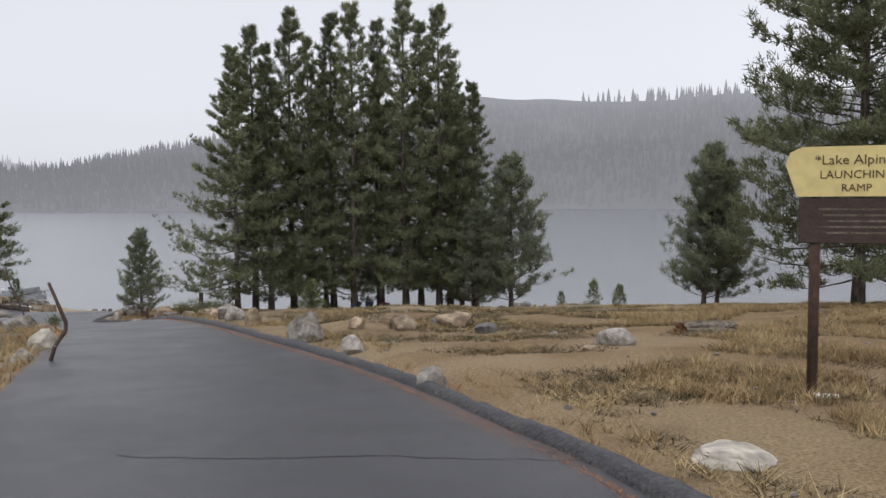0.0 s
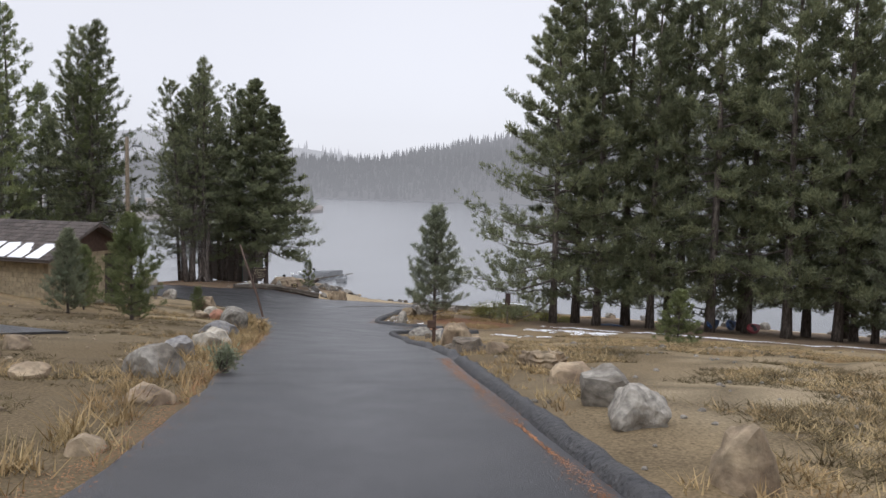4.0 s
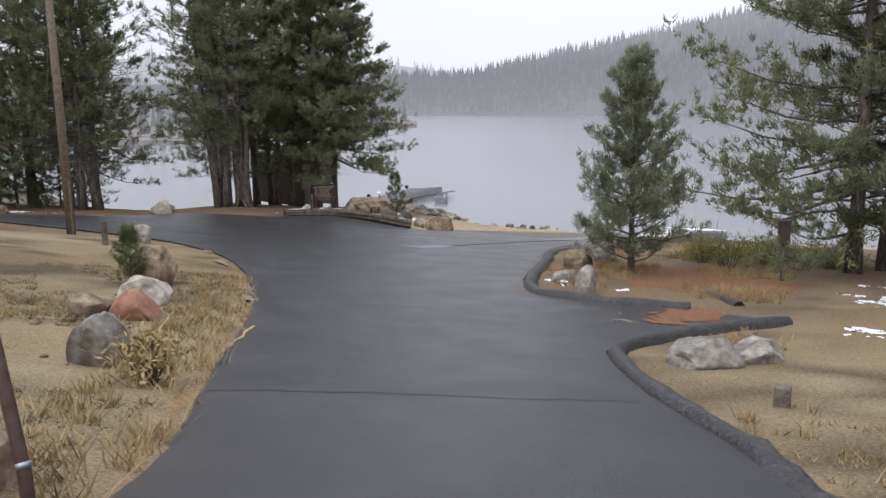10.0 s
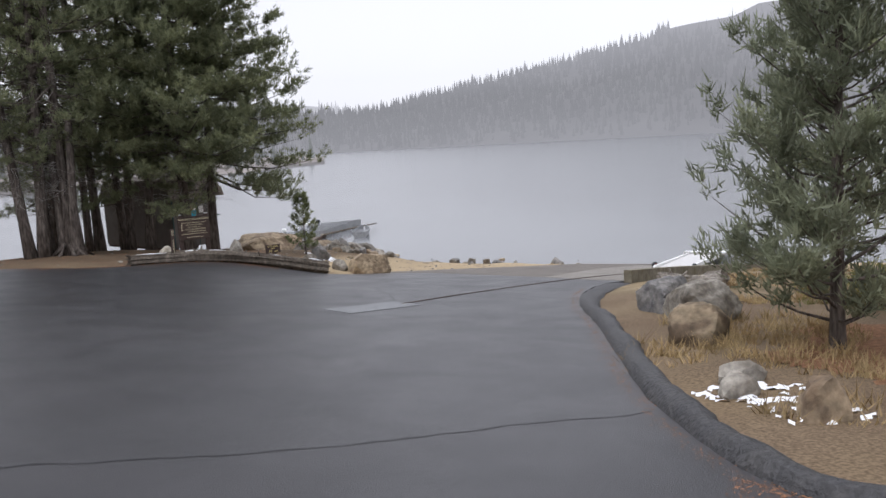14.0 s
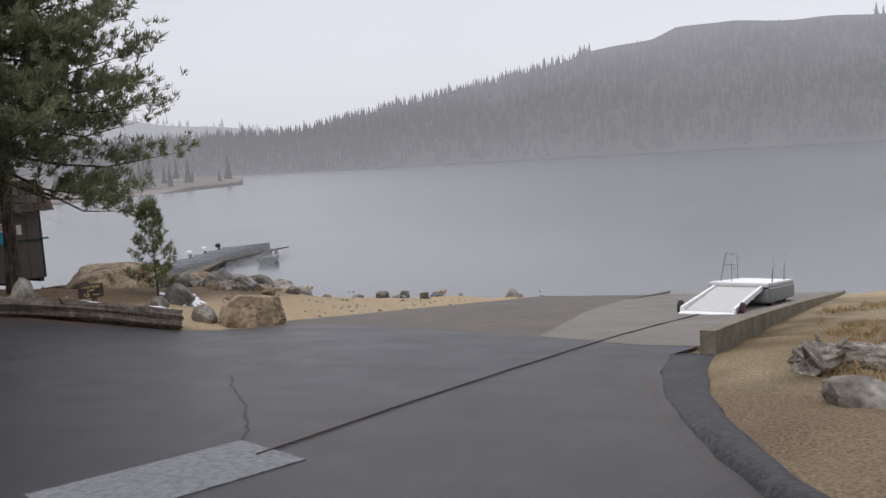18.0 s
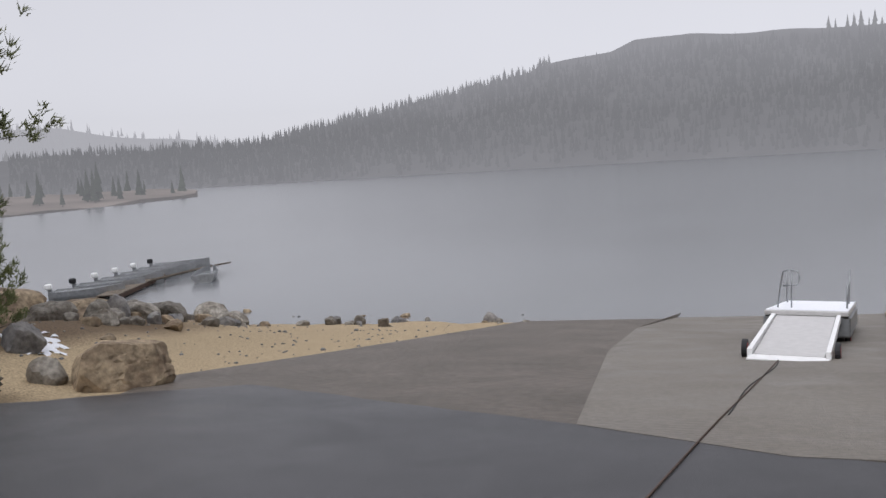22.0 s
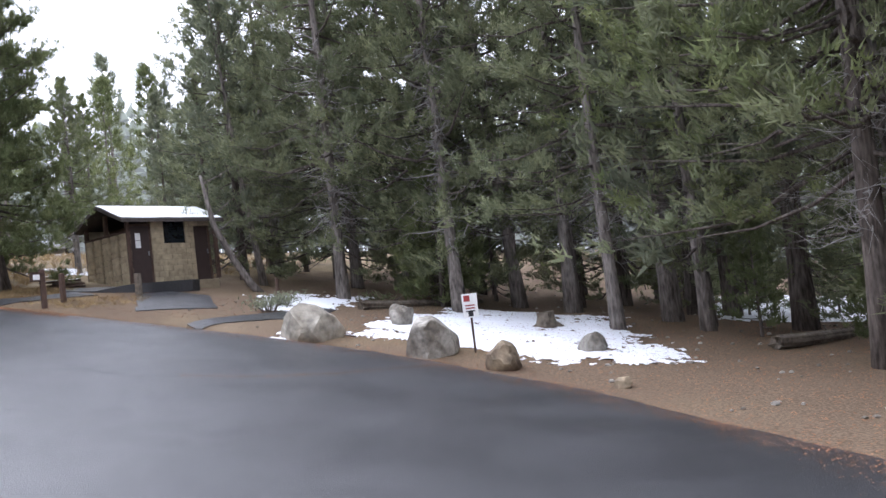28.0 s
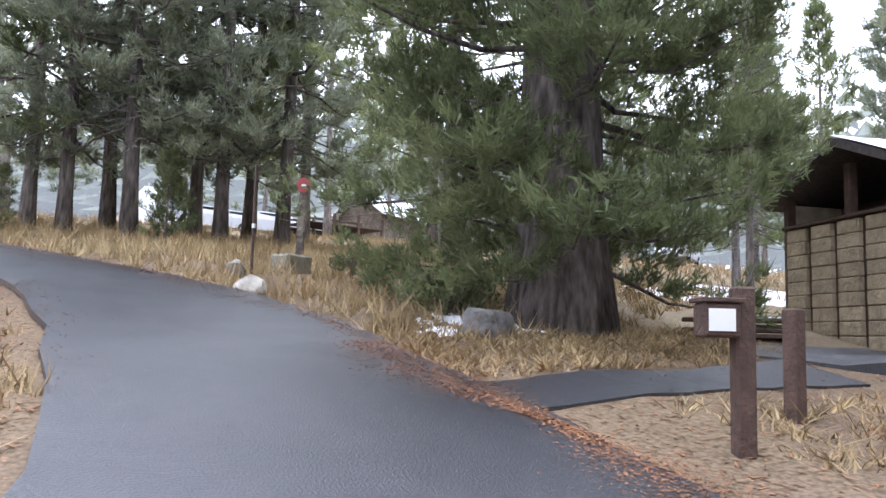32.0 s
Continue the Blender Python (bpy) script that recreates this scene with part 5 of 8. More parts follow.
# ---- utility pole, posts, signs ----
def utility_pole():
    u = empty("utility_pole", -45.6, 63.9, gz(-45.6, 63.9))
    tagged(u, "tall weathered wooden pole with a lamp bracket", "utility pole")
    bar("pole", [(0, 0, -0.4), (-0.05, 0.02, 5), (-0.12, 0.05, 10.6)], [0.17, 0.15, 0.12], POLEWOOD, u, sides=12)
    bar("lamp_arm", [(-0.1, 0.05, 9.6), (0.5, -0.2, 9.95), (0.9, -0.35, 10.0)], 0.025, STEEL, u, sides=6)
    lamp = part("lamp_head", box_bm(0.26, 0.7, 0.14, (1.15, -0.5, 9.92), 0.04), STEEL, u, "grey street lamp head")
    bar("guy_wire", [(0, 0, 9.0), (-3.4, 1.5, 0)], 0.01, STEEL, u, sides=4)
    part("ground_guard", box_bm(0.06, 0.05, 2.0, (0.16, -0.05, 0), 0.01), POLEWOOD, u)
utility_pole()
def bent_pole(x, y, pts, label):
    p = empty("bent_marker_pole", x, y, gz(x, y))
    tagged(p, label, "marker pole", "bent marker poles")
    bar("pole", pts, [0.042] * (len(pts) - 1) + [0.032], RUST, p, sides=9)
    bar("band", [tuple(np.array(pts[1]) * 1.0), tuple(np.array(pts[1]) + (np.array(pts[2]) - np.array(pts[1])) * 0.05)], 0.048, STEEL, p)
bent_pole(-23.2, 45.6, [(0, 0, -0.3), (-0.05, 0.0, 0.55), (-0.35, 0.1, 1.3), (-0.95, 0.25, 2.5), (-1.35, 0.4, 3.25)], "leaning bent rusty steel pole among the boulders")
bent_pole(-8.3, 17.05, [(0, 0, -0.3), (0.15, 0.12, 0.3), (0.32, 0.27, 0.62), (0.33, 0.28, 0.78), (0.08, 0.11, 1.65)], "bent rusty steel pole beside the drive")
def post(x, y, w, h, mat, name, label, lean=0.0, box=False, turn=0.0):
    p = empty(name, x, y, gz(x, y) - 0.05, turn)
    tagged(p, label, "post")
    part("shaft", box_bm(w, w, h + 0.05, (0, 0, 0), 0.015, turn=Euler((0, lean, 0)).to_matrix().to_4x4()), mat, p)
    if box:
        bx = part("box", box_bm(0.24, 0.2, 0.22, (-0.18, -0.03, h - 0.28), 0.015), mat, p, "small wooden box on the post")
        part("lid", box_bm(0.28, 0.24, 0.03, (-0.18, -0.03, h - 0.06), 0.006), mat, bx)
    return p
arm_post = post(-17.95, 49.75, 0.14, 1.12, BROWNWOOD, "wooden_post", "dark brown wooden post with a short arm behind the berm", 0.03, False, 25)
part("arm_board", box_bm(0.34, 0.05, 0.3, (-0.1, -0.1, 0.68), 0.012), BROWNWOOD, arm_post, "brown board fixed across the post")
post(-19.7, 53.6, 0.2, 0.3, RAWWOOD, "stub_post", "short weathered wooden stub")
post(-42.3, 62.6, 0.16, 0.8, RAWWOOD, "bollard", "short wooden post at the lot's edge")
post(-62.22, 58.58, 0.13, 1.06, BROWNWOOD, "fee_post", "brown wooden post with a box and white notice", 0.0, True, 160)
post(-63.33, 57.97, 0.13, 0.86, BROWNWOOD, "bollard", "brown round-topped wooden post")
post(-66.35, 57.75, 0.17, 0.75, RAWWOOD, "bollard", "weathered wooden post by the toilet path")
post(-67.8, 62.1, 0.1, 0.9, BROWNWOOD, "bollard", "thin brown post in the snow")
part("notice", box_bm(0.17, 0.01, 0.14, (-0.19, -0.138, 0.82)), PAPER, bpy.data.objects["fee_post"], "white notice on the box")
def lantern_post():
    p = empty("bird_box_post", -21.2, 72.0, gz(-21.2, 72.0), 20)
    tagged(p, "thin post carrying a dark wooden box", "post")
    bar("shaft", [(0, 0, -0.3), (0, 0, 1.5)], 0.06, RAWWOOD, p)
    part("box", box_bm(0.34, 0.3, 0.75, (0, 0, 1.3), 0.03), SIGNBROWN, p, "dark brown box")
    part("lid", box_bm(0.4, 0.36, 0.05, (0, 0, 2.05), 0.01), SIGNBROWN, p)
lantern_post()

def launching_sign():
    """Large entrance board on two posts: a cream board with cut corners over a brown one."""
    s = empty("launch_sign", 5.45, 12.1, gz(5.45, 12.1), -22)
    tagged(s, "cream and brown wooden sign board reading Launching Ramp", "sign")
    for x in (0.0, 1.05):
        bar("post", [(x, 0.05, -0.4), (x, 0.05, 3.72)], 0.075, BROWNWOOD, s, sides=10)
    vs = []
    for y in (-0.06, 0.0):
        vs += [(-0.36, y, 3.62), (-0.42, y, 3.45), (-0.26, y, 2.98), (1.44, y, 2.98), (1.6, y, 3.45), (1.54, y, 3.62), (1.4, y, 3.70), (-0.2, y, 3.70)]
    fs = [tuple(range(8)), tuple(range(15, 7, -1))] + [(i, i + 8, (i + 1) % 8 + 8, (i + 1) % 8) for i in range(8)]
    top = solid("name_board", vs, fs, SIGNYELLOW, s, "cream board with brown lettering")
    low = part("rules_board", box_bm(1.62, 0.05, 0.66, (0.58, -0.02, 2.30), 0.01), SIGNBROWN, s, "dark brown board with faded lines")
    for words, size, z in (("*Lake Alpine*", 0.195, 3.5), ("LAUNCHING", 0.165, 3.29), ("RAMP", 0.155, 3.1)):
        text_part("lettering", words, size, LETTERDARK, top, (0.52, -0.064, z))
    for k in range(5):
        part("faded_line", box_bm(1.1 - 0.12 * (k % 3), 0.004, 0.03, (0.58, -0.047, 2.78 - k * 0.085)), RAWWOOD, low)
    part("snow_lump", box_bm(0.4, 0.3, 0.08, (0.2, -0.1, 0.0), 0.03), SNOW, s)
launching_sign()

def regulations_sign():
    s = empty("regulations_sign", -49.4, 85.8, gz(-49.4, 85.8) + 0.21, 50, 0.88)
    tagged(s, "dark brown routed wooden sign with boating rules", "sign")
    for x in (-0.62, 0.62):
        p = part("post", box_bm(0.2, 0.2, 2.22, (x, 0.12, -0.4), 0.03), SIGNBROWN, s)
        part("snow_cap", box_bm(0.17, 0.17, 0.03, (x, 0.12, 1.82), 0.01), SNOW, p)
    board = part("board", box_bm(1.52, 0.06, 1.12, (0, 0, 0.62), 0.012), SIGNBROWN, s)
    text_part("heading", "BOATING REGULATIONS", 0.128, LETTER, board, (0, -0.034, 1.60))
    for k, words in enumerate(("ALPINE COUNTY ORDINANCE NO. 841-74:", "WATER SKIING PROHIBITED", "10 M.P.H. SPEED LIMIT", "UNLAWFUL TO DUMP FISH REMAINS", "OR OTHER DEBRIS IN THE LAKE", "NO PARKING ON THE RAMP OR ROADWAY")):
        text_part("line", words, 0.062, LETTER, board, ((0.0, 0.02, 0.02, 0.06, 0.08, 0)[k], -0.034, 1.44 - 0.108 * k))
    text_part("line", "STANISLAUS National Forest", 0.066, LETTER, board, (0, -0.034, 0.74))
    for k in range(3):
        part("marker", box_bm(0.06, 0.006, 0.06, (-0.58, -0.033, 1.30 - 0.108 * k)), LETTER, board)
    for x, z in ((-0.7, 1.68), (0.7, 1.68), (-0.7, 0.68), (0.7, 0.68)):
        part("bolt", box_bm(0.025, 0.012, 0.025, (x, -0.033, z)), STEEL, board)
regulations_sign()
def speed_sign():
    s = empty("speed_sign", -46.15, 86.6, gz(-46.15, 86.6), 48)
    tagged(s, "small brown and yellow sign with lake speed limit", "sign")
    part("post", box_bm(0.14, 0.12, 0.52, (0.08, 0.06, -0.05), 0.015), RAWWOOD, s)
    b = part("board", box_bm(0.62, 0.04, 0.36, (0, -0.02, 0.36), 0.008), SIGNBROWN, s)
    text_part("line", "LAKE SPEED", 0.085, SIGNYELLOW, b, (0, -0.044, 0.645))
    text_part("line", "LIMIT", 0.08, SIGNYELLOW, b, (0, -0.044, 0.555))
    text_part("line", "10", 0.15, SIGNYELLOW, b, (-0.12, -0.044, 0.44))
    text_part("line", "MPH", 0.075, SIGNYELLOW, b, (0.12, -0.044, 0.43))
speed_sign()
def no_parking_post():
    s = empty("no_parking_post", -48.55, 83.3, gz(-48.55, 83.3), 70)
    tagged(s, "slim brown post lettered No Parking", "post")
    sh = part("shaft", box_bm(0.15, 0.1, 1.42, (0, 0, -0.1), 0.01), SIGNBROWN, s)
    for k, ch in enumerate("NO PARKING"):
        if ch != " ":
            text_part("letter", ch, 0.115, LETTER, sh, (0, -0.054, 1.22 - k * 0.112))
no_parking_post()
def lot_sign():
    s = empty("lot_sign", -62.9, 70.85, gz(-62.9, 70.85), 112, 0.82)
    tagged(s, "white metal parking sign with red and black marks", "sign")
    bar("post", [(0, 0.03, -0.3), (0, 0.03, 1.62)], 0.03, RUST, s, sides=6)
    b = part("plate", box_bm(0.40, 0.012, 0.62, (0, -0.005, 0.92), 0.004), WHITE, s, "white sign plate")
    part("red_patch", box_bm(0.16, 0.004, 0.16, (-0.07, -0.014, 1.34)), REDPAINT, b)
    for k in range(3):
        part("dark_bar", box_bm(0.24, 0.004, 0.035, (0.0, -0.014, 1.22 - k * 0.075)), REDPAINT if k < 2 else RUBBER, b)
    part("symbol", box_bm(0.13, 0.004, 0.13, (0, -0.014, 0.95), 0.002), RUBBER, b)
lot_sign()
def way_out_signs():
    x, y = -61.45, 50.2
    s = empty("marker_sign", x, y, gz(x, y), 150)
    tagged(s, "tall pale post with a small red octagonal marker", "sign")
    part("post", box_bm(0.11, 0.09, 1.5, (0, 0, -0.1), 0.01, turn=Euler((0, 0.04, 0)).to_matrix().to_4x4()), RAWWOOD, s)
    v, f = tube([(0.06, -0.06, 1.38), (0.06, -0.04, 1.38)], [0.12, 0.12], 8)
    solid("marker", v, f, REDPAINT, s, "red octagonal marker")
    part("marker_bar", box_bm(0.08, 0.006, 0.03, (0.06, -0.066, 1.36)), WHITE, s)
    t = empty("low_sign", -62.0, 50.75, gz(-62.0, 50.75), 150)
    tagged(t, "low plank sign seen from the side on two posts", "sign")
    for dx in (-0.14, 0.14):
        part("post", box_bm(0.05, 0.05, 0.42, (dx, 0.04, -0.05)), BROWNWOOD, t)
    part("plank", box_bm(0.42, 0.05, 0.13, (0, 0, 0.22), 0.008), BROWNWOOD, t)
    r = empty("snow_stake", -60.55, 51.2, gz(-60.55, 51.2))
    tagged(r, "thin dark snow stake with a white band", "stake")
    bar("rod", [(0, 0, -0.2), (0, 0, 1.62)], 0.022, RUST, r, sides=6)
    bar("band", [(0, 0, 0.72), (0, 0, 0.78)], 0.026, WHITE, r, sides=6)
    c = part("concrete_block", box_bm(0.5, 0.4, 0.36, (0, 0, 0), 0.03), CURBWALL, None)
    c.matrix_world = pose(-61.25, 50.6, gz(-61.25, 50.6) - 0.04, 0, 0, 30)
    tagged(c, "pale concrete block in the dry grass", "block")
way_out_signs()

# ---- boulders, logs and stumps ----
def rock_mesh(seed, flat=0.62, rough=0.2, sharp=0.5, fine=4, blocky=False):
    """A weathered boulder of unit width: noisy ball cut by a few planes, its foot below ground."""
    bm = bmesh.new()
    bmesh.ops.create_icosphere(bm, subdivisions=fine, radius=0.5)
    rnd = random.Random(seed)
    cuts = [(Vector((rnd.uniform(-1, 1), rnd.uniform(-1, 1), rnd.uniform(-0.2, 1))).normalized(), rnd.uniform(0.27, 0.44)) for _ in range(15)]
    if blocky:
        cuts = [(Vector(n).normalized(), d) for n, d in (((1, 0.15, 0.1), 0.36), ((-1, 0.1, 0.15), 0.38), ((0.1, 1, 0.1), 0.33), ((0, -1, 0.25), 0.33), ((0.12, 0.05, 1), 0.3), ((0.7, -0.6, 0.3), 0.4), ((-0.6, 0.2, 0.8), 0.36))]
    off = Vector((seed * 3.1, seed * 1.7, seed * 0.9))
    for v in bm.verts:
        d = v.co.normalized()
        far = 0.5
        for n, c in cuts:
            q = d.dot(n)
            if q > 0.05:
                far = min(far, c / q)
        p = d * far
        p *= 1 + rough * (0.32 * noise.noise(d * 1.3 + off) + 0.10 * noise.noise(d * 4.5 + off) + 0.035 * noise.noise(d * 11 + off)) + 0.006 * noise.noise(d * 26 + off)
        crease = abs(noise.noise(d * 2.3 + off * 2))
        if crease < 0.05 * sharp:
            p *= 0.965
        v.co = p
    me = bpy.data.meshes.new("boulder")
    bm.to_mesh(me)
    bm.free()
    zs = [v.co.z for v in me.vertices]
    xs = [v.co.x for v in me.vertices]
    ys = [v.co.y for v in me.vertices]
    wide = (max(xs) - min(xs) + max(ys) - min(ys)) / 2
    for v in me.vertices:
        v.co = (v.co.x / wide, v.co.y / wide, (v.co.z - min(zs)) / (max(zs) - min(zs)) * 1.3 - 0.3)
    me.polygons.foreach_set("use_smooth", [True] * len(me.polygons))
    me.set_sharp_from_angle(angle=radians(26))
    return me
ROCKS = {}
for mat_key, mat in (("granite", GRANITE), ("tan", TANROCK), ("grey", GREYROCK), ("red", REDROCK), ("pale", PALEROCK)):
    ROCKS[mat_key] = []
    for k in range(7 if mat_key in ("granite", "tan") else 4):
        me = rock_mesh(len(mat_key) * 13 + k * 7, 0.6, (0.32, 0.42, 0.5)[k % 3], (0.4, 0.9)[k % 2])
        me.materials.append(mat)
        ROCKS[mat_key].append(me)
    ROCKS[mat_key + "_small"] = []
    for k in range(4):
        me = rock_mesh(len(mat_key) * 17 + k * 5, 0.6, 0.4, 0.8, 3)
        me.materials.append(mat)
        ROCKS[mat_key + "_small"].append(me)
LOOK = {"granite": "pale speckled granite boulder", "tan": "rust-stained tan granite boulder", "grey": "dark grey boulder", "red": "reddish volcanic boulder", "pale": "pale cream granite boulder"}
rocks_placed = []
def boulder(x, y, w, h, kind="granite", where="in the dry meadow", group="boulders", k=None, snow=False, lift=0.0, depth=None):
    k = len(rocks_placed) if k is None else k
    stock = ROCKS[kind + ("_small" if w < 0.9 or group == "rocks along the shore" else "")]
    ob = new("boulder", stock[k % len(stock)])
    ob.matrix_world = pose(x, y, gtop(x, y) - 0.03 + lift, 0, 0, k * 67) @ Matrix.Diagonal((w * 1.02, w * (depth or 0.85 + 0.12 * math.sin(k)), h, 1))
    size = "small " if w < 0.65 else "large " if w > 1.25 else ""
    rocks_placed.append(ob)
    return tagged(ob, size + LOOK[kind] + " " + where, "boulder", group)
for x, y, w, h, c in [(-3.5, 20.9, .92, .8, "granite"), (-1.2, 23.9, 1.05, .42, "tan"), (-2.5, 23.5, .56, .34, "tan"), (-2.0, 17.7, .6, .45, "granite"), (-0.2, 13.3, .68, .42, "granite"),
                      (0.4, 24.5, 1.25, .45, "tan"), (1.2, 22.9, .68, .3, "grey"), (-0.1, 24.8, .6, .26, "grey"), (3.7, 17.9, .86, .4, "granite"), (3.0, 16.8, .42, .14, "tan"), (3.0, 8.5, .95, .2, "pale"), (-6.1, 26.4, .62, .62, "tan"),
                      (-7.3, 28.7, .9, .55, "granite"), (-7.9, 30.0, .85, .56, "granite"), (-8.9, 32.4, .76, .35, "tan"), (-11.9, 38.3, .66, .34, "tan"),
                      (-14.4, 42.2, 1.1, .74, "tan"), (-15.7, 45.3, .68, .62, "grey"), (-17.7, 50.3, .86, .47, "pale"), (-21.2, 56.3, 1.3, .52, "granite"), (-20.4, 57.2, .95, .42, "granite"), (-16.9, 51.8, .7, .35, "tan")]:
    boulder(x, y, w, h, c, "beside the asphalt berm of the drive", "boulders along the berm")
for x, y, w, h, c in [(-10.9, 19.3, .95, .6, "grey"), (-9.0, 17.4, .6, .35, "granite"), (-9.8, 20.1, .78, .58, "pale"), (-15.5, 30.1, 1.0, .62, "granite"), (-13.5, 27.6, .77, .26, "tan"), (-12.1, 25.1, .41, .22, "tan"),
                      (-17.1, 29.1, .64, .29, "tan"), (-20.8, 32.2, .73, .36, "tan"), (-20, 38.1, 1.0, .5, "pale"), (-24.2, 45.0, 1.25, .92, "granite"), (-24.7, 46.1, .9, .5, "tan"), (-22.1, 41.3, 1.3, .55, "grey"),
                      (-17.7, 33.7, .77, .5, "grey"), (-19.3, 36.8, 1.0, .45, "pale"), (-27.9, 50.0, .8, .72, "granite"), (-34.4, 57.2, 1.42, .98, "tan"), (-32.3, 54.9, 1.25, .64, "pale"), (-30.7, 53.2, 0.98, .56, "red"), (-31.5, 52.8, .78, .48, "tan"), (-42.5, 64.4, .9, .72, "granite")]:
    boulder(x, y, w, h, c, "on the sandy verge of the drive", "boulders on the sandy verge")
for x, y, w, h, c in [(-25.7, 64.6, .8, .88, "granite"), (-26.5, 66.3, .6, .54, "tan"), (-27.4, 67.4, .56, .33, "granite"), (-28.1, 71.5, 1.1, .73, "tan"),
                      (-28.3, 74.3, 1.48, .85, "granite"), (-29.1, 75.5, 1.35, .8, "grey"), (-29.4, 79, 1.09, .34, "granite"), (-27.4, 68.2, .62, .32, "granite")]:
    boulder(x, y, w, h, c, "on the island inside its berm", "boulders of the island")
for x, y, w, h, c in [(-44.1, 88.6, .75, .52, "granite"), (-45.9, 90.1, 0.98, .65, "grey"), (-45.5, 88.4, .63, .40, "granite"), (-47.4, 95.3, .87, .36, "granite"),
                      (-47.1, 94, .54, .24, "tan"), (-47.0, 85.2, .76, .92, "granite"), (-49.3, 83.8, .87, .67, "pale"), (-46.0, 85.9, .95, .40, "grey"), (-60.3, 74.6, .3, .2, "tan"),
                      (-56.4, 79.05, 1.5, .8, "pale"), (-57.3, 80.2, 1.2, .5, "grey"), (-62.8, 66.8, 1.5, .88, "pale"), (-62.2, 70.2, 1.39, .84, "granite"), (-61.4, 72.1, .74, .56, "tan"),
                      (-64.2, 73, .6, .45, "granite"), (-66.2, 67.3, .79, .6, "granite"), (-62.5, 52.4, .62, .52, "granite"), (-62.35, 54.8, .62, .3, "grey"), (-60.4, 52.15, .6, .26, "pale"), (-60.35, 51.1, .32, .29, "granite"), (-56.4, 58.9, 1.0, .6, "granite"), (-55.6, 62.0, .6, .35, "granite")]:
    boulder(x, y, w, h, c, "at the needle-strewn edge of the lot", "boulders round the lot")
for x, y, w, h in [(-52.6, 96.2, 4.4, 1.15), (-50.4, 97.8, 3.0, .85), (-54.4, 98.6, 3.4, .9)]:
    boulder(x, y, w, h, "tan", "bedded beside the boat shed", "granite outcrops by the shed", lift=-0.1)
block_rock = rock_mesh(3, 0.6, 0.25, 1.0, 5, True)
block_rock.materials.append(TANROCK)
big = new("boulder", block_rock)
big.matrix_world = pose(-43.0, 89.2, gz(-43.0, 89.2) - 0.05, 0, 4, 52) @ Matrix.Diagonal((1.75, 1.2, 0.95, 1))
tagged(big, "large blocky rust-stained boulder at the ramp's edge", "boulder", "boulders round the lot")
rr = random.Random(17)
def shore_rocks(path, count, spread, sizes, group):
    path = resample(path, 0.3)
    for k in range(count):
        x, y = path[int(rr.random() * (len(path) - 1))]
        x, y = x + rr.gauss(0, spread), y + rr.gauss(0, spread)
        w = rr.uniform(*sizes) * (1.5 if rr.random() < 0.15 else 1)
        boulder(x, y, w, w * rr.uniform(0.35, 0.7), ("granite", "grey", "tan", "granite")[k % 4], "in the rocks along the water", group, lift=max(0, WATER_Z - 0.15 - gz(x, y)))
shore_rocks([(-38, 110), (-45, 111.5), (-52, 113), (-58, 112), (-64, 118)], 60, 0.5, (0.15, 0.5), "rocks along the shore")
shore_rocks([(-47.2, 95), (-49.5, 99), (-52, 103.5), (-52.5, 109)], 46, 1.1, (0.4, 1.25), "rocks along the shore")
shore_rocks([(-46.8, 94), (-49, 100), (-50, 107), (-47, 109.5), (-44.6, 109.5)], 46, 0.55, (0.25, 0.7), "rocks along the shore")
shore_rocks([(-49.0, 96), (-52, 102), (-54, 108), (-55, 112)], 34, 1.0, (0.6, 1.5), "rocks along the shore")
shore_rocks([(-50, 99), (-56, 103), (-61, 105), (-69, 103), (-84, 101)], 40, 2.6, (0.5, 1.6), "rocks along the shore")
shore_rocks([(-21, 108), (-16, 104), (-6, 103), (6, 102), (16, 101)], 26, 1.4, (0.4, 1.1), "rocks along the shore")
def pebbles(name, area, count, sizes, label, mat):
    """Small loose stones, too many to count."""
    rnd, vs, fs = random.Random(name), [], []
    xs, ys = [p[0] for p in area], [p[1] for p in area]
    made = 0
    while made < count:
        x, y = rnd.uniform(min(xs), max(xs)), rnd.uniform(min(ys), max(ys))
        if not bool(inside(area, np.float64(x), np.float64(y))) or bool(inside(paving, np.float64(x), np.float64(y))) or bool(inside(RAMP, np.float64(x), np.float64(y))):
            made += 0.2
            continue
        made += 1
        r = rnd.uniform(*sizes) * (2.0 if rnd.random() < 0.06 else 1)
        z, i, ph = gtop(x, y) - 0.012, len(vs), rnd.random() * 6
        for zz, q in ((-0.1, 1.0), (0.35, 0.85), (0.62, 0.4)):
            for k in range(5):
                j = r * q * rnd.uniform(0.75, 1.2)
                vs.append((x + j * math.cos(ph + k * 1.257), y + j * math.sin(ph + k * 1.257), z + r * zz + 0.02))
        for lv in (0, 5):
            fs += [(i + lv + k, i + lv + (k + 1) % 5, i + lv + 5 + (k + 1) % 5, i + lv + 5 + k) for k in range(5)]
        fs.append(tuple(i + 10 + k for k in range(5)))
    return tagged(solid(name, vs, fs, mat), label, "stones", kind="stuff")
pebbles("loose_stones", [(-12, 36), (-3, 19), (4, 2), (26, 2), (30, 60), (-14, 60)], 900, (0.02, 0.075), "scattered stones on the dry meadow", GRANITE)
pebbles("loose_stones", [(-11, 20), (-3.5, 2), (-30, 2), (-40, 52), (-34, 60), (-27, 50)], 900, (0.02, 0.08), "scattered stones on the sandy verge", TANROCK)
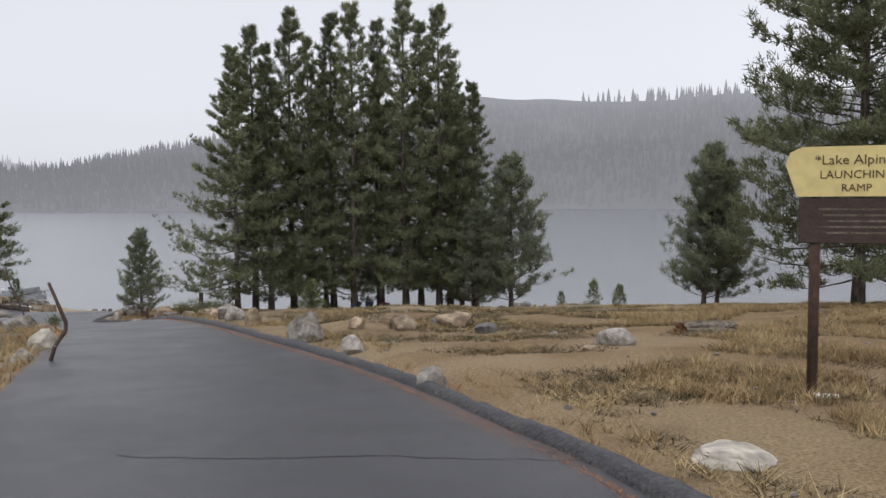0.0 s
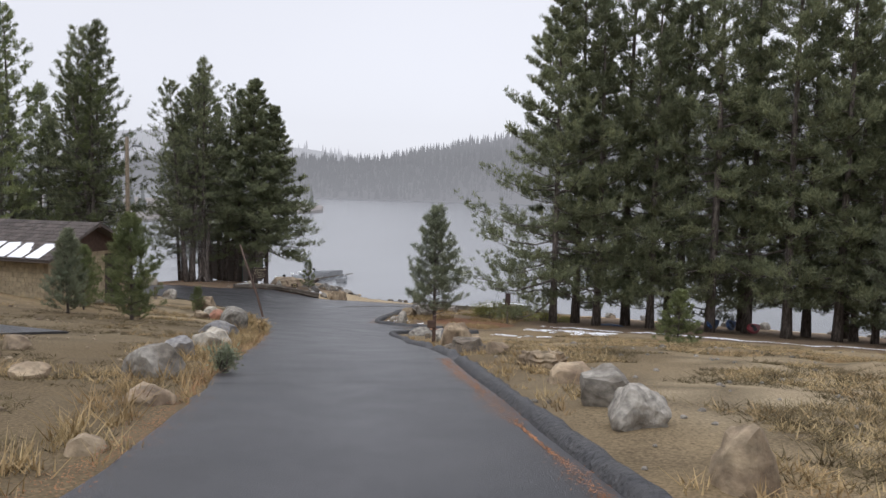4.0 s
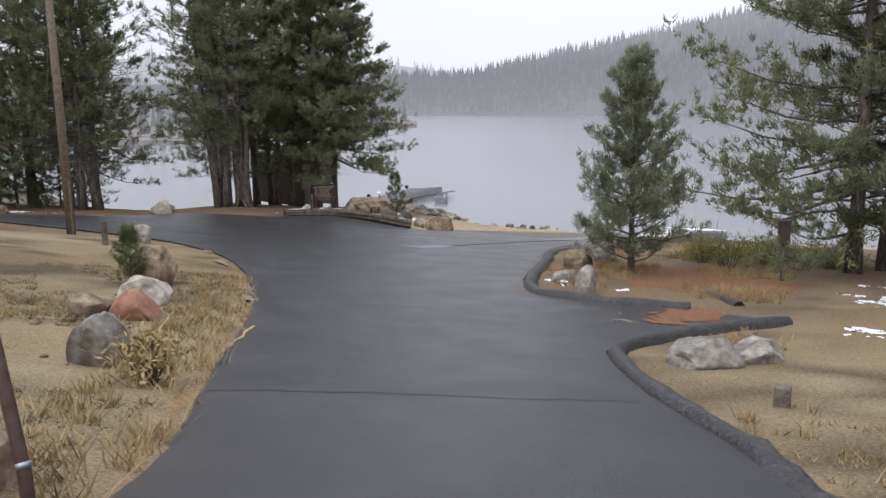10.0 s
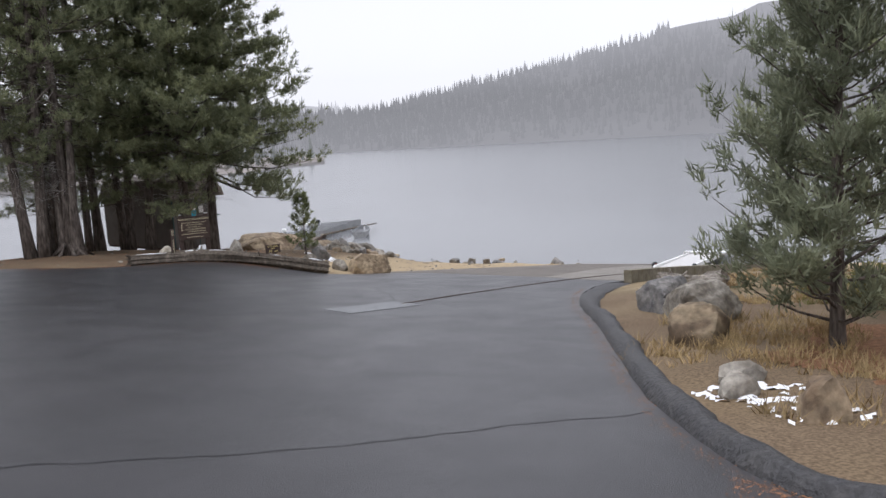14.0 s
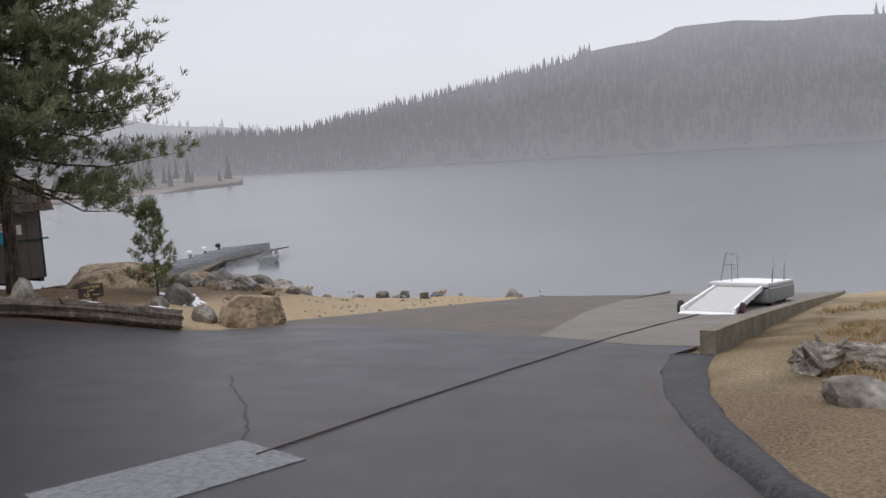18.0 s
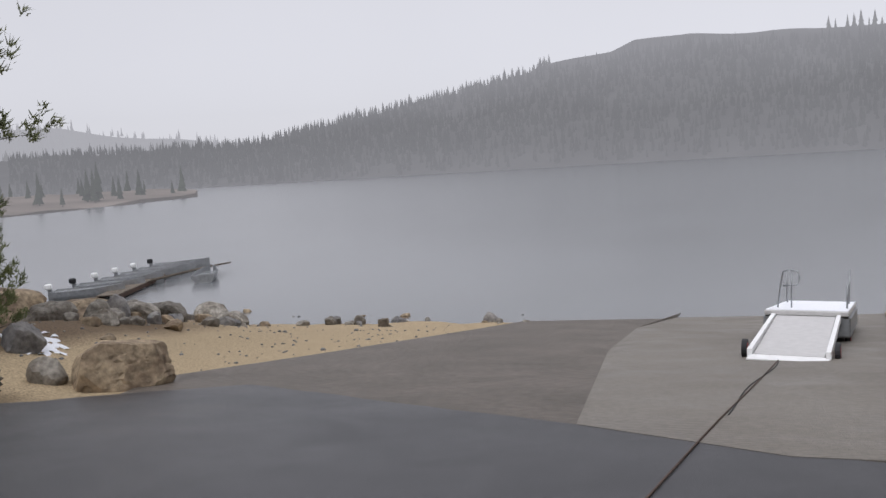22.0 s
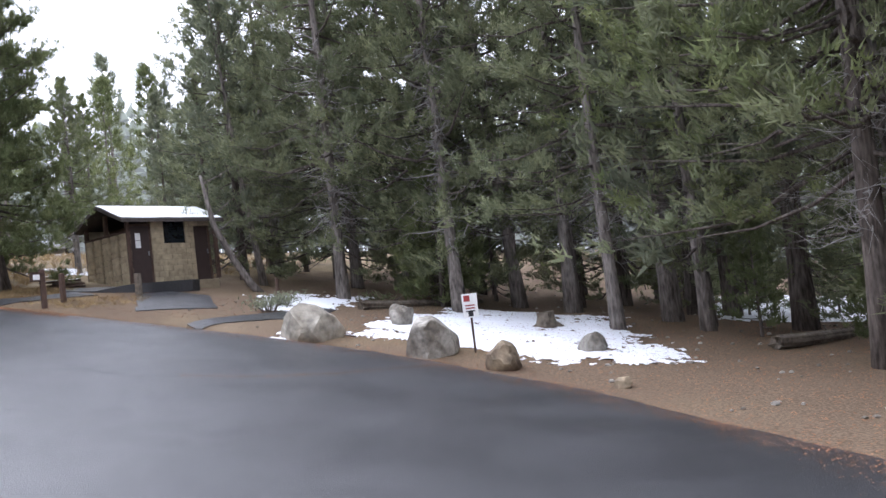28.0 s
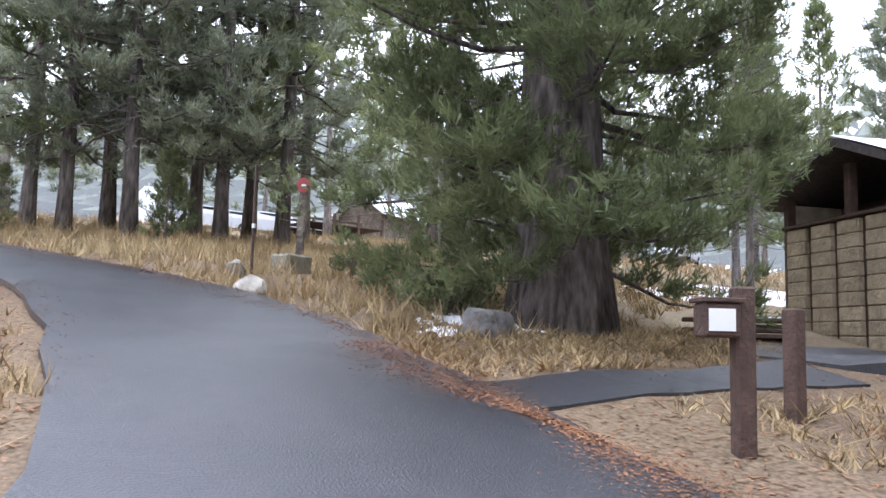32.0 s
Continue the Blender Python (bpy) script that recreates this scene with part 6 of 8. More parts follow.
pebbles("loose_stones", [(-64, 60), (-62, 70), (-58, 77), (-45, 86), (-46, 100), (-84, 106), (-84, 60)], 900, (0.02, 0.07), "small stones among the pine litter", GRANITE)
pebbles("beach_stones", [(-45, 88), (-40, 92), (-38, 106), (-62, 110), (-64, 104), (-48, 96)], 480, (0.015, 0.055), "pebbles scattered on the beach", GREYROCK)

def log_thing(name, a, b, r0, r1, label, mat=RAWWOOD, seed=1, snow=False, hollow=False):
    """A weathered trunk lying on the ground, bent and knotted, with cracked ends."""
    rnd = random.Random(seed)
    ax, ay = a
    ob = empty(name, ax, ay, gz(ax, ay))
    n, sides, pts, radii = 26, 28, [], []
    for k in range(n + 1):
        t = k / n
        x, y = (b[0] - ax) * t, (b[1] - ay) * t
        r = r0 + (r1 - r0) * t
        pts.append((x + 0.5 * r * noise.noise((t * 3, seed, 0)), y + 0.5 * r * noise.noise((t * 3, seed, 5)), gz(ax + x, ay + y) - gz(ax, ay) + r * 0.82))
        radii.append(r * (1 + 0.15 * noise.noise((t * 4, seed, 9))))
    v, f = tube(pts, radii, sides, cap=False)
    axis_d = (Vector(pts[n]) - Vector(pts[0])).normalized()
    for i in range(len(v)):
        k, q = divmod(i, sides)
        c = Vector(pts[k])
        an = 6.2832 * q / sides
        groove = 0.22 * noise.noise((math.cos(an) * 2.2, math.sin(an) * 2.2, k * 0.12 + seed)) + 0.24 * noise.noise((math.cos(an) * 6, math.sin(an) * 6, k * 0.1 + seed))
        v[i] = c + (v[i] - c) * (1 + groove)
        if k in (0, n):
            v[i] += axis_d * (1 if k else -1) * r0 * 1.3 * noise.noise((math.cos(an) * 5, math.sin(an) * 5, seed + k))
    solid("trunk", v, f, mat, ob, smooth=False)
    for e, sgn in ((0, -1), (n, 1)):
        c = Vector(pts[e])
        d = (Vector(pts[n]) - Vector(pts[0])).normalized() * sgn
        ring = v[e * sides:(e + 1) * sides]
        inner = [c + (p - c) * 0.6 - d * (0.25 * r0 if hollow else 0.03) for p in ring]
        vv = [p + d * 0.001 for p in ring] + inner + [c - d * (0.5 * r0 if hollow else 0.02)]
        ff = [(k, (k + 1) % sides, sides + (k + 1) % sides, sides + k) for k in range(sides)] + [(sides + k, sides + (k + 1) % sides, 2 * sides) for k in range(sides)]
        solid("end_grain", vv, ff, DUFF if hollow else mat, ob, "split end grain")
    for k in range(4):
        i = rnd.randrange(2, n - 1)
        p = Vector(pts[i])
        q = p + Vector((rnd.uniform(-1, 1), rnd.uniform(-1, 1), rnd.uniform(0.3, 1))).normalized() * r0 * 1.7
        bar("branch_stub", [p, q], [r0 * 0.22, r0 * 0.1], mat, ob, sides=7)
    if snow:
        for k in range(6):
            i = 1 + 4 * k
            m, q = 1 + k % 2, rnd.uniform(-0.5, 0.5)
            cc = [Vector(pts[i + j * m]) + Vector((q * r0 * 0.55, q * r0 * 0.7, radii[i + j * m] * (1.02 - 0.3 * q * q))) for j in range(3)]
            vv, ff = tube(cc, [0.006, r0 * 0.12, 0.006], 7)
            solid("snow_strip", vv, ff, SNOW, ob, "strip of fresh snow", True)
    return tagged(ob, label, "log")
log_thing("log", (-43.9, 87.1), (-49.8, 82.2), 0.26, 0.23, "long weathered grey log with strips of snow edging the lot", OLDLOG, 3, True)
log_thing("log", (5.8, 20.1), (7.3, 20.7), 0.25, 0.22, "short hollow weathered log in the dry meadow", RAWWOOD, 5, False, True)
log_thing("log", (-9.45, 34.3), (-10.3, 34.8), 0.19, 0.18, "short rust-brown log behind the berm", TANROCK, 6)
log_thing("log", (-66.0, 76.5), (-70.5, 79.5), 0.16, 0.10, "fallen grey pine trunk on the forest floor", RAWWOOD, 8)
log_thing("log", (-53.0, 95.0), (-57.5, 97.5), 0.15, 0.09, "driftwood trunk stranded on the beach", RAWWOOD, 9)
log_thing("log", (-69.0, 64.3), (-74.5, 66.0), 0.15, 0.09, "fallen dead trunk in the forest litter", RAWWOOD, 12)
def stump(x, y, w, h, label, turn=0, seed=2, roots=5):
    rnd = random.Random(seed)
    ob = empty("stump", x, y, gz(x, y), turn)
    r = w / 2
    pts = [(0, 0, -0.1), (0, 0, h * 0.25), (0, 0, h * 0.7), (0, 0, h)]
    v, f = tube(pts, [r * 1.15, r * 0.95, r * 0.85, r * 0.8], 16, cap=True)
    v = [p + Vector((noise.noise(p * 5) * 0.15 * r, noise.noise(p * 5 + Vector((7, 1, 0))) * 0.15 * r, (noise.noise(p * 9) * 0.25 * r if p.z > h * 0.9 else 0))) for p in v]
    solid("trunk", v, f, RAWWOOD, ob)
    for k in range(roots):
        an = 6.283 * k / roots + rnd.uniform(-0.4, 0.4)
        bar("root", [(0.5 * r * math.cos(an), 0.5 * r * math.sin(an), h * 0.35), (1.2 * r * math.cos(an), 1.2 * r * math.sin(an), h * 0.12), (1.8 * r * math.cos(an + 0.2), 1.8 * r * math.sin(an + 0.2), -0.05)],
            [r * 0.3, r * 0.2, r * 0.05], RAWWOOD, ob, sides=7)
    return tagged(ob, label, "tree stump")
stump(-13.2, 39.9, .95, .3, "low weathered stump behind the berm", 0, 2)
log_thing("driftwood", (-29.75, 80.9), (-28.5, 82.9), 0.26, 0.12, "gnarled bleached driftwood beside the ramp wall", DRIFTWOOD, 21)
log_thing("driftwood", (-29.2, 81.8), (-28.0, 81.2), 0.16, 0.3, "gnarled driftwood root beside the ramp wall", DRIFTWOOD, 24)
stump(-43.3, 106.7, .5, .37, "square grey stump on the beach", 20, 4, 3)
stump(-68.5, 70.5, .6, .45, "old grey stump in the pine litter", 10, 5)

# ---- more trees ----
def bush(x, y, w, h, label, mat=WILLOW, seed=1, count=900):
    """A shrub of many stems and small leaves."""
    rnd = np.random.RandomState(seed)
    ob = empty("bush", x, y, gz(x, y))
    vs, fs = [], []
    for k in range(26):
        an, out = rnd.rand() * 6.283, rnd.rand() * w * 0.45
        a, b = tube([(out * 0.2 * math.cos(an), out * 0.2 * math.sin(an), -0.05), (out * 0.7 * math.cos(an), out * 0.7 * math.sin(an), h * 0.5), (out * math.cos(an), out * math.sin(an), h * rnd.uniform(0.7, 1.0))], [0.014, 0.009, 0.003], 4, cap=False)
        fs += [tuple(j + len(vs) for j in f) for f in b]
        vs += a
    solid("stem", vs, fs, BARK, ob)
    n = count
    p = rnd.normal(size=(n, 3)) * (w * 0.24, w * 0.2, h * 0.2) + (0, 0, h * 0.55)
    p[:, 2] = np.clip(p[:, 2], 0.05, h * 1.05)
    d = rnd.normal(size=(n, 3)) + (0, 0, 0.8)
    d /= np.linalg.norm(d, axis=1, keepdims=True)
    s = np.cross(d, rnd.normal(size=(n, 3)))
    s /= np.linalg.norm(s, axis=1, keepdims=True)
    q = np.stack([p, p + d * 0.05 + s * 0.018, p + d * 0.12, p + d * 0.05 - s * 0.018], 1).reshape(-1, 3)
    solid("foliage", q, np.arange(4 * n).reshape(-1, 4).tolist(), mat, ob)
    return tagged(ob, label, "bush")
plant(YOUNG[0], -26.0, 70.9, 1.0, 30, 0, None, "young grey-green pine on the planted island", "pine tree")
plant(SMALL[0], -46.8, 90.4, 0.93, 60, 0, None, "slender pine sapling among the beach rocks", "pine sapling")
for k, (x, y, s, q) in enumerate([(-28.8, 44.9, 0.58, 2), (-31.4, 44.3, 0.47, 1), (-33.6, 47.4, 0.40, 2)]):
    plant(YOUNG[q], x, y, s, k * 80, 0, None, "young pine with upturned shoots beside the block restroom", "pine tree", "young pines by the restroom", 0.95)
plant(SMALL[1], -34.5, 56.6, 0.47, 0, 0, None, "small dark pine sapling by the verge boulders", "pine sapling")
plant(SMALL[1], -29.6, 46.3, 0.4, 70, 0, None, "low fresh green pine sapling on the verge", "pine sapling")
# east side of the drive
plant(YOUNG[0], 13.6, 43.0, 1.1, 10, 3, None, "two-stemmed pine on the dry meadow", "pine tree", "pines of the meadow")
plant(YOUNG[1], 14.4, 43.4, 1.0, 130, -4, None, "two-stemmed pine on the dry meadow", "pine tree", "pines of the meadow")
plant(MEADOW, 18.4, 36.5, 1.0, 200, 0, None, "big dark pine at the edge of the meadow", "pine tree", "pines of the meadow")
for k, (x, y, s) in enumerate([(13.0, 71.0, 0.9), (15.0, 70.0, 0.75), (10.5, 73.5, 0.6)]):
    plant(SMALL[k % 2], x, y, s, k * 50, 0, None, "pine sapling on the dry meadow", "pine sapling", "saplings of the meadow")
# named trees of the western forest
for k, (x, y, s, q, tilt) in enumerate([(-72.2, 73.2, 1.4, 0, 0), (-73.5, 69.7, 1.3, 2, 0), (-70.1, 76.9, 1.4, 1, 2), (-63.6, 79.2, 1.3, 2, -3), (-63.9, 80.7, 1.35, 0, 0), (-62.6, 78.5, 1.1, 1, 0), (-62.4, 79.5, 1.1, 2, 8), (-65.3, 79.8, 1.3, 0, 4),
                                        (-75.9, 69.2, 1.05, 1, 0), (-70.8, 74.4, 1.1, 2, 0),
                                        (-77.0, 55.2, 1.0, 2, 0), (-81.5, 71, 1.2, 0, 0), (-75.8, 60.0, 1.1, 0, 0), (-70.2, 50.6, 0.42, 2, 0), (-64.9, 48.2, 0.8, 1, 0), (-74.6, 74.6, 1.3, 1, 4),
                                        (-67.5, 82.5, 1.1, 0, 0), (-66.4, 83.1, 0.95, 2, 3), (-68.8, 72.4, 0.95, 2, 0)]):
    plant(FOREST[q], x, y, s, k * 97, tilt, None, "tall pine with dead grey lower twigs in the forest", "pine tree", "pines of the lakeside forest")
for k, (x, y, s, q, tilt) in enumerate([(-55.55, 82.95, 0.95, 0, -6), (-55.2, 83.3, 1.0, 1, 3), (-55.6, 84.0, 0.9, 0, 4), (-54.5, 84.15, 1.05, 1, 0), (-57.5, 86.1, 0.95, 0, 5), (-56.8, 88.2, 1.0, 1, -2)]):
    plant(CLUSTER[q], x, y, s, k * 83, tilt, None, "dark pine in the cluster behind the lot", "pine tree", "pines of the cluster")
for k, (x, y, s, tilt) in enumerate([(-70.7, 66.9, 1.1, -9), (-71.3, 62.2, 1.05, 0), (-74.2, 67.6, 1.15, 3)]):
    plant(TWIGGY, x, y, s, k * 130 + 30, tilt, None, "tall pine hung with bare grey dead branches", "pine tree", "pines with dead branches")
def flared_foot(x, y, r, h, label):
    """Old double trunk with spreading roots."""
    rnd = random.Random(int(x * 10))
    ob = empty("tree_base", x, y, gz(x, y))
    for k, dx in enumerate((-0.2, 0.22)):
        v, f = tube([(dx * 2.2, 0, -0.2), (dx * 1.6, 0, 0.5), (dx * 1.7, 0, 2.0), (dx * 2.6, 0.1, 6.0)], [r * 1.15, r * 0.75, r * 0.62, r * 0.42], 14)
        v = [p + Vector((noise.noise(p * 2.5), noise.noise(p * 2.5 + Vector((5, 5, 5))), 0)) * 0.14 for p in v]
        solid("trunk", v, f, BARK, ob, smooth=True)
    for k in range(8):
        an = k * 0.785 + rnd.uniform(-0.3, 0.3)
        e = r * rnd.uniform(2.2, 3.4)
        bar("root", [(r * 0.6 * math.cos(an), r * 0.6 * math.sin(an), 0.5), (e * 0.6 * math.cos(an), e * 0.6 * math.sin(an), 0.14), (e * math.cos(an + 0.15), e * math.sin(an + 0.15), -0.12)], [r * 0.42, r * 0.24, r * 0.1], BARK, ob, sides=8)
    return tagged(ob, label, "tree trunk")
flared_foot(-54.5, 84.1, 0.33, 6, "thick old double pine trunk with spreading roots")
plant(SWEEP, -63.65, 54.2, 1.0, 20, 0, None, "broad bright green pine with boughs sweeping the ground", "pine tree", "", 1.05)
plant(BACK[0], -73.6, 57.0, 0.7, 0, 8, None, "leaning pine over the end of the vault toilet", "pine tree")
for k, (x, y, s) in enumerate([(-74.4, 55.4, 0.95), (-77.0, 51.5, 0.6), (-75.2, 59.6, 1.0), (-72.9, 65.2, 1.0), (-78.0, 64.5, 1.05), (-79.0, 57.0, 1.0), (-77.5, 70.5, 1.0), (-69.6, 80.5, 0.9), (-82.0, 60.5, 1.1)]):
    plant(DENSE, x, y, s, k * 101, 0, None, "dense dark fir with boughs low to the ground", "fir tree", "firs behind the toilet")
for k, (x, y, s) in enumerate([(-80.0, 46.5, 0.52), (-83.0, 50.0, 0.6), (-79.2, 49.5, 0.48), (-86.5, 53.5, 0.68), (-84.5, 45.0, 0.58), (-76.0, 45.0, 0.45), (-81.5, 53.5, 0.6), (-88.0, 49.0, 0.7), (-78.5, 53.6, 0.55)]):
    plant(WAYOUT[k % 2], x, y, s * 1.12, k * 71, 0, None, "younger pine in the dry grass behind the toilet", "pine tree", "young pines behind the toilet")
leaner = empty("leaning_trunk", -70.7, 58.9, gz(-70.7, 58.9))
bar("trunk", [(-0.3, 0.1, -0.2), (0.1, -0.12, 0.35), (0.45, -0.5, 1.3), (0.85, -0.9, 2.6), (1.05, -1.1, 4.4)], [0.17, 0.14, 0.12, 0.1, 0.05], GREYBARK, leaner)
for k in range(6):
    bar("branch", [(0.45 + 0.12 * k, -0.5 - 0.12 * k, 1.3 + 0.55 * k), (0.6 * math.sin(k * 2.2) + 0.6, 0.6 * math.cos(k * 2.2) - 0.4, 1.6 + 0.62 * k)], [0.035, 0.01], GREYBARK, leaner, sides=5)
tagged(leaner, "bare leaning trunk propped by the vault toilet", "dead tree")
for k, (x, y, s, q) in enumerate([(-62.7, 43.7, 0.9, 2), (-61.1, 45.0, 0.8, 0), (-60.8, 43.3, 0.85, 1), (-59.3, 45.2, 0.85, 2), (-58.1, 44.5, 0.8, 0), (-57.4, 43.6, 0.8, 1), (-62.3, 41.8, 0.9, 0), (-64.0, 40.7, 0.85, 1), (-59.0, 42.4, 0.9, 2), (-71.8, 48.6, 0.5, 1), (-54.5, 38.5, 0.85, 0)]):
    plant(WAYOUT[q % 2], x, y, s, k * 59, 0, None, "pine with a dark trunk and low boughs along the way out", "pine tree", "pines along the way out")
for k, (x, y, s) in enumerate([(-59.9, 46.1, 0.62), (-60.2, 44.2, 0.5), (-57.0, 45.2, 0.45)]):
    plant(SMALL[k % 2], x, y, s, k * 40, 0, None, "slender sapling in the dry grass", "pine sapling", "saplings along the way out")
bush(-62.4, 53.65, 1.15, 0.55, "low bright green bough at the foot of the broad pine", NEEDLE_LIGHT, 43, 1500)
bush(-26.6, 49.7, 0.9, 0.6, "golden dry shrub at the edge of the drive", GRASS, 41, 700)
bush(-22.5, 44.3, 0.6, 0.5, "golden dry shrub at the edge of the drive", GRASS, 42, 500)
plant(FOREST[1], -50.6, 57.4, 0.9, 70, 0, None, "pine overhanging the way out from its island", "pine tree")
# the rest of the forest
rf = random.Random(23)
taken = [(-67.7, 56.06), (-63.65, 54.2), (-68, 58)]
def in_forest(x, y):
    if y > 82 + (-60 - x) * 0.22:
        return False
    if x > -66 and y > 46:
        return False
    if x > -60 and y > 30 and y < 47 + 0.0:
        return False
    if -59 < x and y >= 20 and abs((x + 48) * 0.45 + (y - 38)) < 6:
        return False
    return True
made, tries = 0, 0
while made < 74 and tries < 9000:
    tries += 1
    x, y = rf.uniform(-128, -36), rf.uniform(-18, 104)
    if x > -66 and y > 26 or not in_forest(x, y) or x > -44 and y > 12:
        continue
    gap = 5.0 if y > 60 else 8.0
    if min(math.hypot(x - a, y - b) for a, b in taken) < gap:
        continue
    if abs(x + 69) < 5.5 and abs(y - 56) < 6:
        continue
    taken.append((x, y))
    made += 1
    glade = min(1.0, math.hypot(x + 53, y - 71) / 75) if radians(-141) < math.atan2(y - 71.2, x + 53.6) < radians(-127) else 1.0
    plant(BACK[made % 3], x, y, rf.uniform(0.68, 1.12) * glade, rf.uniform(0, 360), rf.uniform(-2, 2), None, "pine of the forest behind the lot", "pine tree", "pines of the forest")
for k, (x, y, s) in enumerate([(-71.5, 78.6, 0.42), (-74.0, 77.0, 0.5), (-68.6, 81.6, 0.36), (-76.5, 73.0, 0.46), (-78.2, 76.8, 0.5), (-73.0, 81.5, 0.48), (-79.5, 68.4, 0.5), (-75.4, 66.2, 0.4), (-76.8, 62.4, 0.46), (-70.2, 85.6, 0.42), (-80.6, 73.8, 0.55)]):
    plant(DENSE, x, y, s, k * 77, 0, None, "dark young fir in the shade of the forest", "fir tree", "young firs of the forest")
for k in range(34):
    x, y = rf.uniform(-90, -66), rf.uniform(60, 92)
    if in_forest(x, y) and not (x > -71 and y < 74):
        plant(SMALL[k % 2] if k % 5 else FIR, x, y, rf.uniform(0.5, 1.3), k * 41, 0, None, "young conifer in the forest undergrowth", "pine sapling", "saplings of the forest")
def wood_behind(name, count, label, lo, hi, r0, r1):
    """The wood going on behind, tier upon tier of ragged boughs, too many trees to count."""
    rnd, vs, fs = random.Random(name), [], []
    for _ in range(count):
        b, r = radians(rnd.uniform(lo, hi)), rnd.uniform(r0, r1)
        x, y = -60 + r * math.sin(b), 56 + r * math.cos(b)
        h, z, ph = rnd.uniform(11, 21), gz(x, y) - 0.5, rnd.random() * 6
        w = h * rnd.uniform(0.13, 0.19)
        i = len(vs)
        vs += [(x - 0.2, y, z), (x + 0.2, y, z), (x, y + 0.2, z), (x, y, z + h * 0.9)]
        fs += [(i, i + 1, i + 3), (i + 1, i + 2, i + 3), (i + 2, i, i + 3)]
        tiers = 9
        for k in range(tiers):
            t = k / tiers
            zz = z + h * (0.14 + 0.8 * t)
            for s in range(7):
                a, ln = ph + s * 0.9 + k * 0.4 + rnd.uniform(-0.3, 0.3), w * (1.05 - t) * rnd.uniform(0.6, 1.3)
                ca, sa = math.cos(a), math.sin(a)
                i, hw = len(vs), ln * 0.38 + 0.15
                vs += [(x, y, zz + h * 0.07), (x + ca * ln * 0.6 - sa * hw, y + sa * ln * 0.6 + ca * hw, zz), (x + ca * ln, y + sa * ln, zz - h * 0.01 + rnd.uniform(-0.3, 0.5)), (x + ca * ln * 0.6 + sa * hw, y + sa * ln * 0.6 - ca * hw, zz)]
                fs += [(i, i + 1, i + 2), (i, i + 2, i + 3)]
    # The mist over these trees is emission in their material.
    return tagged(solid(name, vs, fs, MISTED_WOOD), label, "forest", kind="stuff")
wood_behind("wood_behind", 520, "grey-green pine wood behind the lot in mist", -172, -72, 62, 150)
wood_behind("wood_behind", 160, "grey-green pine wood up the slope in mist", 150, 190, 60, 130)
for k, (x, y, w, h) in enumerate([(-23.3, 74.8, 2.4, 1.3), (-21.6, 75.6, 2.6, 1.4), (-22.3, 77.5, 2.2, 1.2), (-24.6, 77.0, 1.8, 1.1), (-20.0, 77.4, 1.8, 1.1)]):
    bush(x, y, w, h, "yellow-green willow bush behind the island", WILLOW, k + 1, 1100)
for k, (x, y, w, h) in enumerate([(-14.8, 31.2, 0.5, 0.5), (-66.3, 62.9, 1.6, 0.5), (-67.9, 62.2, 1.4, 0.45)]):
    bush(x, y, w, h, "low straggly sage-green shrub on the verge", NEEDLE_BLUE, k + 20, 500)

# ---- snow, litter, cracks and grass on the ground ----
def ragged(name, area, mat, label, category, step=0.16, cover=0.0, thick=0.035, freq=0.9, edge=1.0, height=gtop, off_road=True, base=0.0):
    """Patches with torn edges inside an outline: thin, lying on the ground, thinning out at the rim."""
    xs, ys = [p[0] for p in area], [p[1] for p in area]
    ax, ay = np.arange(min(xs), max(xs) + step, step), np.arange(min(ys), max(ys) + step, step)
    X, Y = np.meshgrid(ax, ay)
    ins = inside(area, X, Y)
    if off_road:
        ins &= ~inside(paving, X, Y)
    dist = np.full(X.shape, 1e9)
    for (x1, y1), (x2, y2) in zip(area, area[1:] + area[:1]):
        ll = max(1e-9, (x2 - x1) ** 2 + (y2 - y1) ** 2)
        t = np.clip(((X - x1) * (x2 - x1) + (Y - y1) * (y2 - y1)) / ll, 0, 1)
        dist = np.minimum(dist, np.hypot(X - x1 - t * (x2 - x1), Y - y1 - t * (y2 - y1)))
    val = np.where(ins, np.minimum(1, dist / edge) * 0.7 - 0.35 + cover, -9)
    for j, i in zip(*np.nonzero(ins)):
        x, y = X[j, i], Y[j, i]
        val[j, i] += 0.55 * noise.noise((x * freq, y * freq, 4.4)) + 0.4 * noise.noise((x * freq * 3.1, y * freq * 3.1, 1.1)) + 0.5 * noise.noise((x * freq * 8, y * freq * 8, 7.1))
    vid, vs, fs = {}, [], []
    def corner(j, i):
        if (j, i) not in vid:
            vid[(j, i)] = len(vs)
            h = min(1.0, max(-0.6, val[j, i] * 5)) * thick
            jx = step * 0.3 * noise.noise((X[j, i] * 9, Y[j, i] * 9, 0))
            vs.append((X[j, i] + jx, Y[j, i] - jx, height(X[j, i], Y[j, i]) + h + base))
        return vid[(j, i)]
    on = val > 0
    for j, i in zip(*np.nonzero(on[:-1, :-1] | on[1:, :-1] | on[:-1, 1:] | on[1:, 1:])):
        q = [(j, i), (j, i + 1), (j + 1, i + 1), (j + 1, i)]
        if sum(on[c] for c in q) >= 3:
            fs.append([corner(*c) for c in q])
    if not fs:
        return None
    return tagged(solid(name, vs, fs, mat, smooth=True), label, category, kind="stuff")
SNOWLINE = "thin patchy snow on the pine litter"
ragged("snow_patch", [(-63.1, 66.6), (-62.9, 70), (-62.1, 73), (-62.5, 75.6), (-64.4, 75.4), (-68, 73.5), (-72.5, 72), (-73, 66), (-69, 65.5)], SNOW, SNOWLINE, "snow", 0.085, 0.0)
